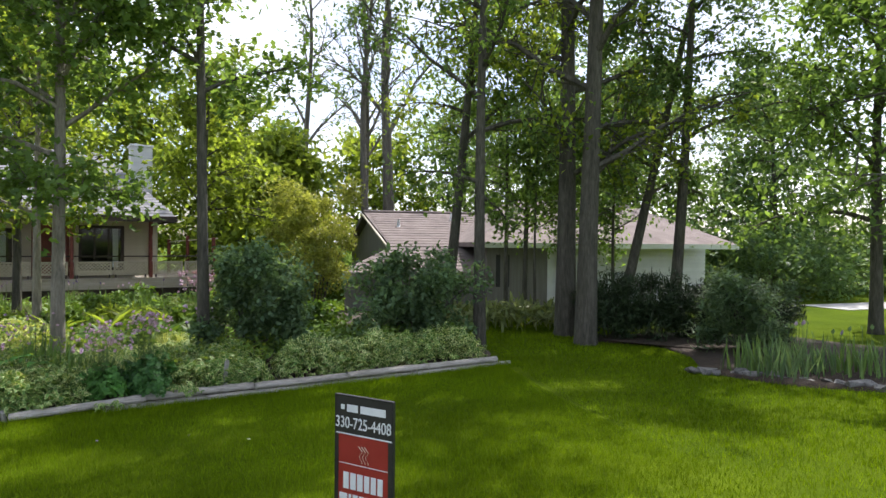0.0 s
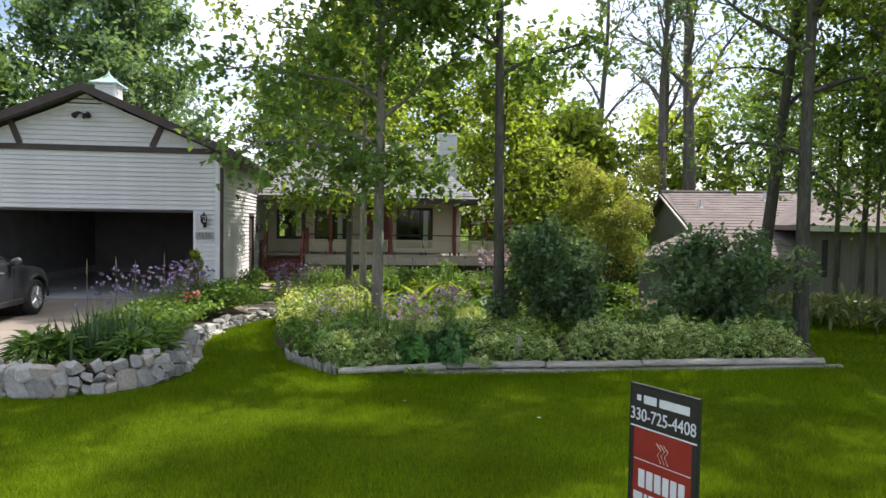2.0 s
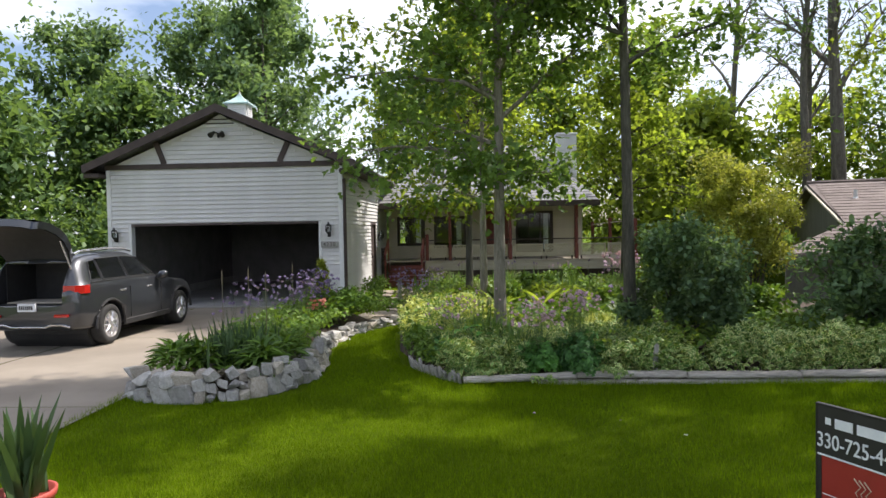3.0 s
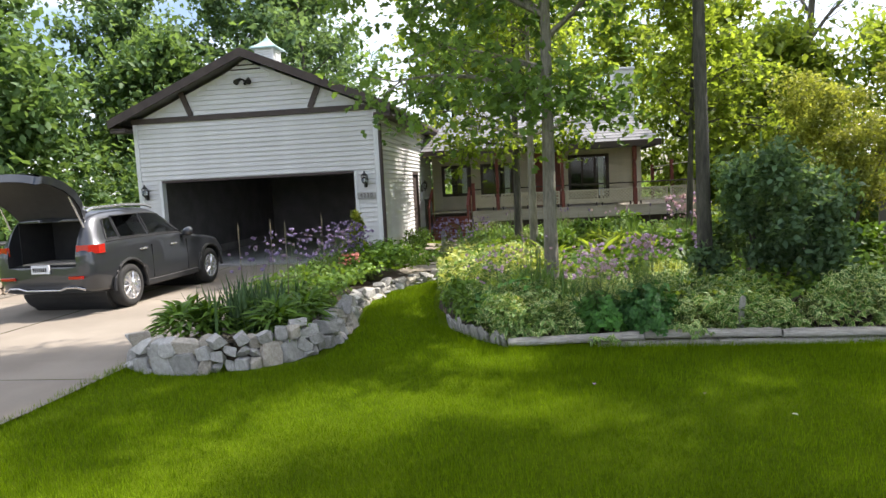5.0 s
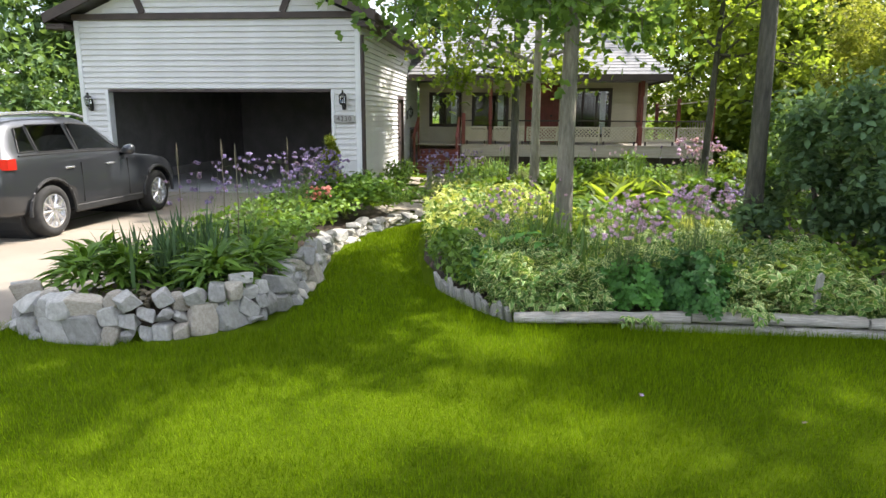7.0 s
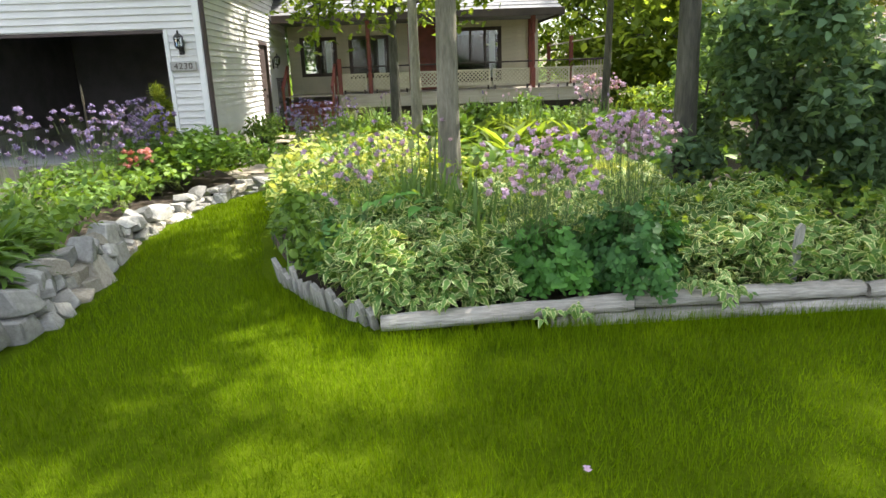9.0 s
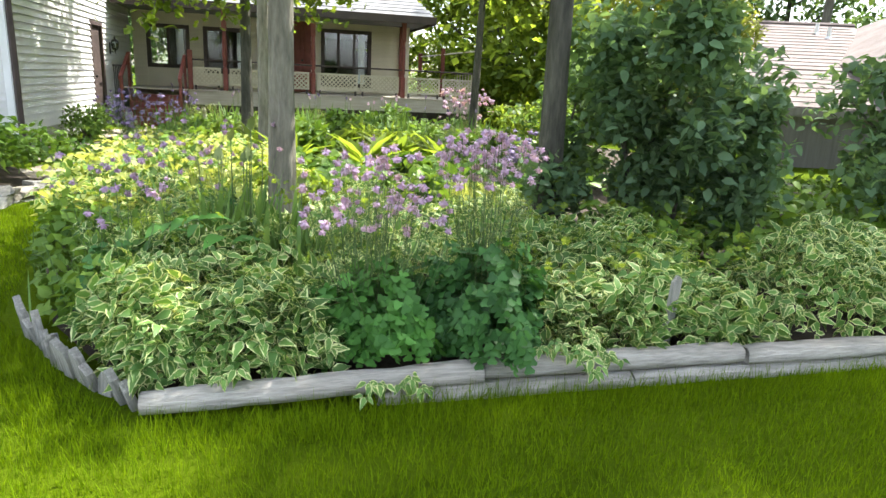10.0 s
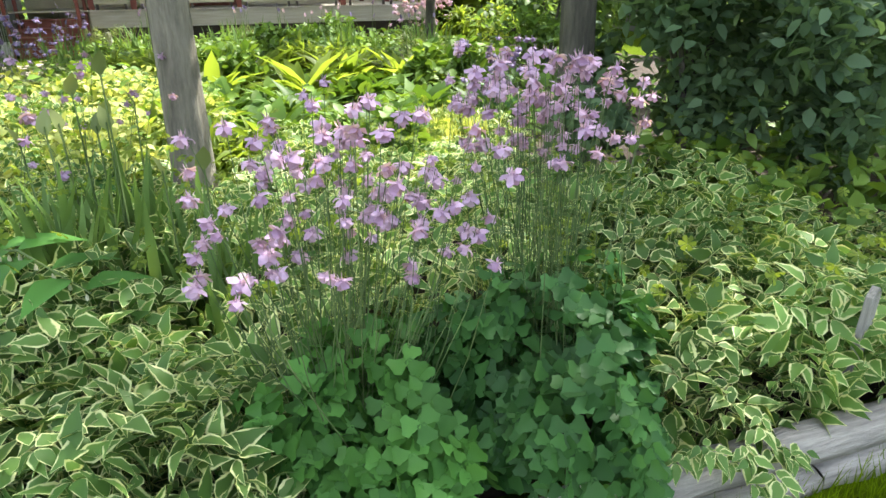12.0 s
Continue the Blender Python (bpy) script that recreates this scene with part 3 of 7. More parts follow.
for k in range(5):
    zz = 4.645 + 0.05 * k
    h = 0.5 - (zz - 4.62) * 1.6
    part("slat", Shape().box(-6.18 - h, -6.18 + h, GY - 0.04, GY - 0.018, zz, zz + 0.03, 0.004), M_TRIM if k % 2 else M_WHITE, vent)


def coach_lamp(x, y, z, rz=0.0):
    t = thing("wall_lantern", (x, y, z), "black iron coach lantern with clear panes on the garage wall", "lamp", "garage lanterns", rz=rz)
    t.scale = (0.85, 0.85, 0.85)
    part("back_plate", Shape().box(-0.05, 0.05, -0.03, 0.0, -0.2, 0.1, 0.01), M_IRON, t)
    part("arm", Shape().tube([(0, -0.02, -0.12), (0, -0.1, -0.16), (0, -0.14, -0.08)], [0.012] * 3, 6), M_IRON, t)
    part("cage_base", Shape().lathe([(0.03, -0.1), (0.078, -0.065), (0.08, -0.05)], (0, -0.14, 0), 6), M_IRON, t)
    for k in range(6):
        c, sn = math.cos(k * math.pi / 3), math.sin(k * math.pi / 3)
        part("cage_bar", Shape().tube([(0.079 * c, -0.14 + 0.079 * sn, -0.05), (0.09 * c, -0.14 + 0.09 * sn, 0.12)], [0.008, 0.008], 4), M_IRON, t)
    part("candle_tube", Shape().lathe([(0.014, -0.06), (0.014, 0.03), (0.004, 0.05)], (0, -0.14, 0), 8), M_WHITE, t, "white candle tube")
    part("pane", Shape().lathe([(0.078, -0.05), (0.088, 0.09)], (0, -0.14, 0), 6), M_GLASS, t, "clear lantern pane")
    part("cap", Shape().lathe([(0.105, 0.12), (0.06, 0.17), (0.02, 0.2), (0.025, 0.23), (0.004, 0.26)], (0, -0.14, 0), 8), M_IRON, t)
    part("finial", Shape().lathe([(0.02, -0.1), (0.012, -0.15), (0.003, -0.2)], (0, -0.14, 0), 6), M_IRON, t)


coach_lamp(-8.95, GY - 0.01, 1.9)
coach_lamp(-3.42, GY - 0.01, 1.95)
coach_lamp(GX1 + 0.035, 22.6, 1.72, 90.0)


def written(name, text, size, mat, m, parent, spread=1.0):
    c = bpy.data.curves.new(name, "FONT")
    c.body, c.size, c.align_x, c.align_y, c.extrude = text, size, "CENTER", "CENTER", 0.002
    c.space_character = spread
    tmp = new(name, c)
    deps = bpy.context.evaluated_depsgraph_get()
    me = bpy.data.meshes.new_from_object(tmp.evaluated_get(deps))
    bpy.data.objects.remove(tmp)
    me.materials.clear()
    me.materials.append(mat)
    ob = new(name, me)
    ob.parent = parent
    ob.matrix_basis = m
    return ob


plate = thing("house_number", (-3.42, GY - 0.02, 1.59), "white house number plaque with dark digits beside the garage door", "sign")
part("plaque", Shape().box(-0.22, 0.22, -0.03, 0.0, -0.08, 0.08, 0.02), M_CONC, plate)
written("digits", "4230", 0.14, M_TRIM, pose(0, -0.034, 0, 90, 0, 0), plate, 1.15)

spot = thing("floodlight", (-6.19, GY - 0.01, 4.46), "dark twin-headed floodlight on the garage gable", "lamp")
part("junction_box", Shape().lathe([(0.06, -0.03), (0.06, 0.0)], (0, 0, 0), 10, "z"), M_IRON, spot)
for sx in (-1, 1):
    part("lamp_head", Shape().tube([(0.03 * sx, -0.03, 0), (0.10 * sx, -0.08, 0.02), (0.14 * sx, -0.16, -0.04), (0.155 * sx, -0.22, -0.08)], [0.02, 0.035, 0.06, 0.07], 10), M_IRON, spot)
part("sensor", Shape().tube([(0, -0.02, -0.04), (0, -0.07, -0.1)], [0.03, 0.035], 8), M_IRON, spot)

cup = thing("cupola", (-6.1, 18.0, 5.0), "small white louvred cupola with a pale green copper roof", "cupola")
part("body", Shape().box(-0.25, 0.25, -0.25, 0.25, -0.35, 0.40, 0.01), M_WHITE, cup)
for k in range(5):
    for a in range(4):
        s = Shape().box(-0.19, 0.19, -0.275, -0.252, 0.05 + 0.065 * k, 0.095 + 0.065 * k, 0.004, turn=pose(0, 0, 0, 0, 0, 90 * a))
        part("slat", s, M_WHITE, cup)
part("roof", Shape().lathe([(0.50, 0.40), (0.49, 0.43), (0.28, 0.52), (0.12, 0.62), (0.02, 0.72)], (0, 0, 0), 4), M_TEAL, cup, "pale green copper roof").rotation_euler[2] = radians(45)
part("finial", Shape().lathe([(0.03, 0.71), (0.012, 0.75), (0.004, 0.83)], (0, 0, 0), 6), M_WHITE, cup)

# side door
sd = thing("door_1", (GX1 + 0.0, 21.62, 0.12), "dark side door in the garage wall", "door", kind="structure")
part("door_frame", Shape().box(-0.1, 0.03, -0.48, -0.40, 0.0, 2.06, 0.005).box(-0.1, 0.03, 0.40, 0.48, 0.0, 2.06, 0.005).box(-0.1, 0.03, -0.4, 0.4, 1.98, 2.06, 0.005), M_TRIM, sd)
part("leaf", Shape().box(-0.08, -0.03, -0.4, 0.4, 0.0, 1.98), M_TRIM, sd)
part("handle", Shape().lathe([(0.012, 0), (0.012, 0.04), (0.03, 0.05), (0.03, 0.09)], (-0.03, -0.33, 0.95), 8, "x"), M_IRON, sd)

# ---- house and porch ----
WY, PY = 25.0, 23.0
HX1 = 4.3
house = thing("house", (0, 0, 0), "cream-sided single storey house with dark windows behind a porch", "house", kind="structure")
WINS = [(-2.62, -1.66, 1.36, 2.36), (-1.22, -0.12, 1.27, 2.36), (1.86, 3.16, 1.06, 2.50)]
edges = [-3.0] + [e for w in WINS for e in w[:2]] + [HX1]
wall = Shape()
for i in range(0, len(edges), 2):
    wall.box(edges[i], edges[i + 1], WY, WY + 0.15, 0.1, 2.9)
for x0, x1, z0, z1 in WINS:
    wall.box(x0, x1, WY, WY + 0.15, 0.1, z0)
    wall.box(x0, x1, WY, WY + 0.15, z1, 2.9)
wall.box(HX1 - 0.15, HX1, WY + 0.15, 31, 0.1, 2.9)
part("house_wall", wall, M_CREAM, house)
# inner back wall, ceiling and floor in the dark tone that stands for shade
part("back_wall", Shape().box(-3.0, HX1, 31, 31.15, 0.1, 2.9).box(-3.0, HX1, WY + 0.16, 31, 2.6, 2.66), M_ROOM_SHADE, house)
part("room_floor", Shape().box(-3.0, HX1 - 0.16, WY + 0.16, 31, 0.6, 0.7), M_ROOM_SHADE, house)
z = 0.75
while z < 2.78:
    for x0, x1 in ((edges[0], edges[1]), (edges[2], edges[3]), (edges[4], edges[5]), (edges[6], edges[7])):
        lap_board(x0 + 0.05, x1 - 0.05, WY, z, M_CREAM, house)
    z += LAP
for i, (x0, x1, z0, z1) in enumerate(WINS):
    wd = thing("window_%d" % (i + 1), ((x0 + x1) / 2, WY, (z0 + z1) / 2), "dark-framed window with reflecting glass in the cream wall", "window", kind="structure")
    w, h = (x1 - x0) / 2, (z1 - z0) / 2
    fr = Shape().box(-w - 0.05, -w + 0.05, -0.04, 0.08, -h - 0.05, h + 0.05, 0.006).box(w - 0.05, w + 0.05, -0.04, 0.08, -h - 0.05, h + 0.05, 0.006)
    fr.box(-w + 0.05, w - 0.05, -0.04, 0.08, h - 0.05, h + 0.05, 0.006).box(-w + 0.05, w - 0.05, -0.04, 0.08, -h - 0.05, -h + 0.05, 0.006)
    part("window_frame", fr, M_TRIM, wd)
    n = 3 if i == 2 else 2
    for k in range(1, n):
        xm = -w + 2 * w * k / n
        part("mullion", Shape().box(xm - 0.03, xm + 0.03, -0.035, 0.06, -h + 0.05, h - 0.05, 0.004), M_TRIM, wd)
    for k in range(n):
        a, b = -w + 0.05 + (2 * w - 0.1) * k / n, -w + 0.05 + (2 * w - 0.1) * (k + 1) / n
        p = part("pane", Shape().box(a, b, 0.015, 0.022, -h + 0.05, h - 0.05), M_GLASS, wd)
        p.visible_shadow = False
    part("curtain", Shape().box(w - 0.30, w - 0.12, 0.10, 0.13, -h + 0.05, h - 0.05), M_WHITE, wd, "pale curtain")
for x in (0.55, 1.45):
    part("red_post", Shape().box(x - 0.09, x + 0.09, WY - 0.04, WY - 0.002, 0.75, 2.7, 0.01), M_RED, house, "dark red door casing")
dr = thing("door_2", (1.0, WY - 0.03, 0.75), "dark red front door under the porch", "door", kind="structure")
part("leaf", Shape().box(-0.36, 0.36, -0.03, 0.02, 0, 1.95, 0.01).box(-0.26, 0.26, -0.045, -0.028, 1.0, 1.8, 0.008).box(-0.26, 0.26, -0.045, -0.028, 0.15, 0.85, 0.008), M_RED, dr)
part("handle", Shape().lathe([(0.03, -0.05), (0.03, 0.0)], (0.3, -0.04, 0.95), 8), M_IRON, dr)

roof = Shape().add([(-3.6, 22.75, 2.72), (4.5, 22.75, 2.72), (4.5, 33, 2.72), (-3.6, 33, 2.72), (-0.6, 27.9, 5.25), (2.7, 27.9, 5.25),
                    (-3.6, 22.75, 2.84), (4.5, 22.75, 2.84), (4.5, 33, 2.84), (-3.6, 33, 2.84), (-0.6, 27.9, 5.4), (2.7, 27.9, 5.4)],
                   [(6, 7, 11, 10), (7, 8, 11), (8, 9, 10, 11), (9, 6, 10), (0, 6, 7, 1)[::-1], (1, 7, 8, 2)[::-1], (2, 8, 9, 3)[::-1], (0, 3, 9, 6), (0, 1, 2, 3)[::-1]])
part("roof", roof, M_ROOF, house, "pale grey shingle hip roof")
part("fascia", Shape().box(-3.0, 4.53, 22.70, 22.745, 2.66, 2.85, 0.006).box(4.505, 4.55, 22.75, 33, 2.66, 2.85, 0.006), M_TRIM, house)
for k in range(24):
    yk = 22.95 + 0.2 * k
    f = (yk - 22.75) / 5.15
    zk = 2.84 + 2.56 * f
    x0, x1 = -3.6 + 3.0 * f, 4.5 - 1.8 * f
    part("shingle_course", Shape().add([(x0, yk, zk + 0.004), (x1, yk, zk + 0.004), (x1, yk - 0.004, zk + 0.016), (x0, yk - 0.004, zk + 0.016), (x0, yk + 0.2, zk + 0.104), (x1, yk + 0.2, zk + 0.104)],
                                       [(0, 1, 2, 3), (3, 2, 5, 4)]), M_ROOF, house)
part("chimney", Shape().box(3.5, 4.2, 25.6, 26.3, 2.9, 5.45, 0.01).box(3.45, 4.25, 25.55, 26.35, 5.45, 5.53, 0.01), M_WHITE, house, "white-sided chimney")
for k in range(14):
    part("chimney_board", Shape().box(3.49, 4.21, 25.585, 25.6, 3.85 + 0.11 * k, 3.94 + 0.11 * k, 0.003), M_WHITE, house)

porch = thing("porch_deck", (0, 0, 0), "raised beige porch deck with dark red posts and cream lattice rails", "porch", kind="structure")
DXL, DXR, DZ = -1.45, 5.86, 0.80
part("fascia_board", Shape().box(DXL, DXR, PY - 0.04, PY, DZ - 0.32, DZ, 0.006), M_DECK, porch)
part("end_board", Shape().box(DXR - 0.04, DXR, PY + 0.001, WY + 4, DZ - 0.32, DZ, 0.006), M_DECK, porch)
yy = PY - 0.06
while yy < WY - 0.03:
    part("plank", Shape().box(-2.95, DXR + 0.03, yy, yy + 0.13, DZ + 0.002, DZ + 0.032, 0.004), M_DECK, porch)
    yy += 0.14
part("right_deck", Shape().box(HX1 + 0.05, DXR + 0.03, WY + 0.11, WY + 4, DZ + 0.002, DZ + 0.032), M_DECK, porch)
skirt = Shape()
for k in range(62):
    x = DXL + 0.12 * k
    for s in (-1, 1):
        xe = x + s * 0.42
        skirt.add([(x - 0.012, PY + 0.02 + 0.006 * s, 0.02), (x + 0.012, PY + 0.02 + 0.006 * s, 0.02), (min(max(xe, DXL), DXR) + 0.012, PY + 0.02 + 0.006 * s, 0.46), (min(max(xe, DXL), DXR) - 0.012, PY + 0.02 + 0.006 * s, 0.46)], [(0, 1, 2, 3)])
part("skirt_lattice", skirt, M_TRIM, porch, "dark lattice skirt under the deck")
part("skirt_back", Shape().box(DXL, DXR - 0.05, PY + 0.3, PY + 0.34, -0.1, DZ - 0.05), M_TRIM, porch)


def turned_post(x, y, top):
    s = Shape().box(x - 0.055, x + 0.055, y - 0.055, y + 0.055, DZ + 0.03, DZ + 0.55, 0.008)
    s.lathe([(0.05, 0.55), (0.035, 0.6), (0.055, 0.65), (0.058, 0.9), (0.05, 1.25), (0.04, 1.4), (0.052, 1.44)], (x, y, DZ), 10)
    s.box(x - 0.055, x + 0.055, y - 0.055, y + 0.055, DZ + 1.44, top, 0.008)
    part("porch_post", s, M_RED, porch, "dark red turned porch post")


for x in (-0.6, 1.5, 3.78):
    turned_post(x, PY + 0.06, 2.72)
part("porch_post", Shape().box(4.0, 4.1, PY + 1.9, PY + 2.0 - 0.01, DZ + 0.03, 2.72, 0.008), M_RED, porch)
for x, y, h in ((DXL + 0.05, PY + 0.06, 0.95), (4.95, WY + 1.5, 1.3), (5.45, WY + 0.6, 1.45), (DXR - 0.07, PY + 0.06, 1.38)):
    part("newel_post", Shape().box(x - 0.055, x + 0.055, y - 0.055, y + 0.055, DZ + 0.03, DZ + h, 0.01), M_RED, porch, "dark red newel post")


def lattice_panel(x0, x1, z0, z1, y):
    s = Shape().box(x0, x1, y - 0.02, y + 0.02, z1 - 0.05, z1, 0.004).box(x0, x1, y - 0.02, y + 0.02, z0, z0 + 0.05, 0.004)
    s.box(x0, x0 + 0.05, y - 0.02, y + 0.02, z0 + 0.05, z1 - 0.05, 0.004).box(x1 - 0.05, x1, y - 0.02, y + 0.02, z0 + 0.05, z1 - 0.05, 0.004)
    a0, a1, c0, c1 = x0 + 0.05, x1 - 0.05, z0 + 0.05, z1 - 0.05
    for sgn in (-1, 1):
        k = a0 - (c1 - c0)
        while k < a1 + (c1 - c0):
            if sgn > 0:
                pa, pb = (k, c0), (k + c1 - c0, c1)
            else:
                pa, pb = (k, c1), (k + c1 - c0, c0)
            ta, tb = max(0, (a0 - pa[0]) / (c1 - c0)), min(1, (a1 - pa[0]) / (c1 - c0))
            if tb - ta > 0.05:
                q = [(pa[0] + (pb[0] - pa[0]) * t, pa[1] + (pb[1] - pa[1]) * t) for t in (ta, tb)]
                yo = y + 0.006 * sgn
                s.add([(q[0][0] - 0.022, yo, q[0][1]), (q[0][0] + 0.022, yo, q[0][1]), (q[1][0] + 0.022, yo, q[1][1]), (q[1][0] - 0.022, yo, q[1][1]),
                       (q[0][0] - 0.022, yo + 0.008, q[0][1]), (q[0][0] + 0.022, yo + 0.008, q[0][1]), (q[1][0] + 0.022, yo + 0.008, q[1][1]), (q[1][0] - 0.022, yo + 0.008, q[1][1])],
                      [(0, 1, 2, 3), (7, 6, 5, 4), (1, 5, 6, 2), (0, 3, 7, 4)])
            k += 0.105
    part("lattice_panel", s, M_LATTICE, porch, "cream lattice rail panel")


for x0, x1 in ((-1.35, -0.70), (-0.50, 0.42), (0.48, 1.40), (1.60, 2.62), (2.68, 3.68), (3.88, 4.78), (4.84, 5.74)):
    lattice_panel(x0, x1, DZ + 0.14, DZ + 0.56, PY + 0.06)
    xm = (x0 + x1) / 2
    for x in (x0 + 0.06, x1 - 0.06):
        part("rail_foot", Shape().box(x - 0.025, x + 0.025, PY + 0.04, PY + 0.08, DZ + 0.03, DZ + 0.139), M_TRIM, porch)
part("top_rail", Shape().box(DXL, DXR, PY + 0.02, PY + 0.1, DZ + 0.71, DZ + 0.75, 0.008), M_TRIM, porch, "dark top rail")
part("top_rail", Shape().box(DXR - 0.1, DXR - 0.03, PY + 0.11, WY + 3, DZ + 0.71, DZ + 0.75, 0.008), M_TRIM, porch, "dark top rail")
for k in range(16):
    yb = PY + 0.3 + 0.3 * k
    part("baluster", Shape().box(DXR - 0.08, DXR - 0.05, yb, yb + 0.03, DZ + 0.03, DZ + 0.709), M_LATTICE, porch)
ln = Shape().tube([(4.95, WY + 1.4, 2.0), (5.4, WY + 0.9, 2.06), (5.95, PY + 0.1, 2.14)], [0.02] * 3, 6)
part("arbour_pole", ln, M_LATTICE, porch)

steps = thing("porch_steps", (-2.15, PY - 0.5, 0), "dark red wooden steps up to the porch", "steps")
for k in range(4):
    part("tread", Shape().box(-0.55, 0.55, 0.27 * k - 0.3, 0.27 * k + 0.0, 0.16 * (k + 1), 0.16 * (k + 1) + 0.04, 0.006), M_RED, steps)
    part("riser", Shape().box(-0.55, 0.55, 0.27 * k - 0.26, 0.27 * k - 0.23, 0.16 * k, 0.16 * (k + 1), 0.002), M_RED, steps)
for sx in (-0.62, 0.62):
    part("rail_post", Shape().box(sx - 0.03, sx + 0.03, -0.33, -0.27, 0, 1.05, 0.006), M_RED, steps)
    part("rail_post", Shape().box(sx - 0.03, sx + 0.03, 0.56, 0.62, 0.2, 1.6, 0.006), M_RED, steps)
    s = Shape().add([(sx - 0.035, -0.4, 1.0), (sx + 0.035, -0.4, 1.0), (sx + 0.035, 0.65, 1.55), (sx - 0.035, 0.65, 1.55), (sx - 0.035, -0.4, 1.08), (sx + 0.035, -0.4, 1.08), (sx + 0.035, 0.65, 1.63), (sx - 0.035, 0.65, 1.63)],
                    [(0, 1, 2, 3)[::-1], (4, 5, 6, 7), (0, 4, 7, 3)[::-1], (1, 2, 6, 5), (0, 1, 5, 4), (2, 3, 7, 6)])
    part("hand_rail", s, M_RED, steps)

hand = thing("iron_railing", (-2.85, 21.95, 0.0), "black iron railing beside the porch steps", "railing")
for k in range(6):
    part("baluster", Shape().tube([(0.0, 0.16 * k, 0.0), (0.0, 0.16 * k, 1.30)], [0.011, 0.011], 5), M_IRON, hand)
part("rail", Shape().tube([(0.0, -0.05, 1.31), (0.0, 0.88, 1.31)], [0.02, 0.02], 6), M_IRON, hand)
part("rail", Shape().tube([(0.0, -0.05, 0.72), (0.0, 0.88, 0.72)], [0.014, 0.014], 6), M_IRON, hand)
for k, (x, y, h, w) in enumerate(((-1.78, 17.8, 0.58, 0.055), (-0.26, 21.6, 0.42, 0.04), (-0.9, 20.8, 0.5, 0.035))):
    pst = thing("garden_post", (x, y, 0.0), "short weathered wooden post among the plants", "post", "weathered posts", rz=17.0 * k)
    part("post", Shape().box(-w, w, -w, w, -0.1, h, 0.012).box(-w * 0.8, w * 0.8, -w * 0.8, w * 0.8, h + 0.0005, h + 0.02, 0.006), M_PALING, pst)
wood = thing("firewood_rack", (-9.75, 12.9, 0.02), "stack of split firewood under a dark cover beside the drive", "firewood", rz=90.0)
for sx in (-0.62, 0.62):
    part("upright", Shape().box(sx - 0.035, sx + 0.035, -0.2, 0.2, 0.0, 1.0, 0.008), M_TIMBER, wood)
part("cover", Shape().box(-0.78, 0.78, -0.27, 0.27, 1.0, 1.05, 0.012), M_BLACK, wood, "dark sheet cover")
part("base_rail", Shape().box(-0.58, 0.58, -0.16, 0.16, 0.0, 0.07, 0.006), M_TIMBER, wood)
lg = np.random.default_rng(77)
for row in range(6):
    for col in range(7):
        q = Shape().prism([(-0.075, -0.045), (0.01, -0.07), (0.075, -0.03), (0.06, 0.05), (-0.04, 0.065)], -0.19, 0.19)
        ob = part("log", q, M_FLAG, wood)
        ob.matrix_basis = pose(-0.5 + 0.165 * col + lg.normal(0, 0.006), lg.normal(0, 0.015), 0.14 + 0.14 * row, 0, lg.uniform(0, 360), 0)

# ---- the neighbour's house, turned to its own street ----
nb = thing("neighbour_house", (14.2, 15.3, 0.0), "low tan-grey house with brown shingle roofs behind the trees", "house", rz=-20.0)


def roof_sheet(corners, thick=0.14):
    n = len(corners)
    vs = list(corners) + [(x, y, z - thick) for x, y, z in corners]
    return Shape().add(vs, [tuple(range(n)), tuple(range(2 * n - 1, n - 1, -1))] + [(k, n + k, n + (k + 1) % n, (k + 1) % n) for k in range(n)])


def courses(x0, x1, y0, z0, left, right, rise, n, run):
    """Shingle courses on a slope that climbs along y; left and right: how the ends move in for each metre back."""
    for k in range(n):
        a, b = run * k, run * (k + 1)
        za, zb = z0 + rise * a + 0.02, z0 + rise * b + 0.006
        part("shingle_course", Shape().add([(x0 + left * a, y0 + a, za - 0.02), (x1 - right * a, y0 + a, za - 0.02), (x1 - right * a, y0 + a, za), (x0 + left * a, y0 + a, za),
                                            (x0 + left * b, y0 + b, zb), (x1 - right * b, y0 + b, zb)], [(0, 1, 2, 3), (3, 2, 5, 4)]), M_NROOF, nb)


part("wall", Shape().box(-6.35, -2.0, 0.0, 0.15, -0.3, 1.18), M_NWALL, nb, "tan-grey board wall")
part("wall", Shape().box(-2.0, 0.1, -0.1, 0.15, -0.3, 2.02), M_NWALL, nb, "tan-grey board wall")
part("gable_wall", Shape().add([(-6.3, 0.1, -0.3), (-4.62, 2.1, -0.3), (-4.62, 2.1, 1.78), (-6.3, 0.1, 1.06)], [(0, 1, 2, 3)])
     .add([(-4.62, 2.1, -0.3), (-4.95, 6.0, -0.3), (-5.3, 10.0, -0.3), (-5.3, 10.0, 1.75), (-4.95, 6.0, 3.02), (-4.62, 2.1, 1.78)], [(0, 1, 2, 3, 4, 5)]), M_NWALL, nb, "shaded tan-grey gable wall")
part("roof", roof_sheet([(-6.65, -0.4, 1.14), (-1.9, -0.4, 1.14), (-0.6, 6.0, 3.24), (-5.2, 6.0, 3.24), (-4.7, 1.95, 1.91)]), M_NROOF, nb, "brown shingle roof slope")
part("roof", roof_sheet([(-5.2, 6.0, 3.24), (-0.6, 6.0, 3.24), (-0.6, 10.4, 1.8), (-5.6, 10.4, 1.8)]), M_NROOF, nb, "brown shingle roof slope")
part("rake_board", Shape().tube([(-4.75, 1.9, 1.82), (-5.24, 6.0, 3.14)], [0.045, 0.045], 4), M_CREAM, nb, "pale rake board")
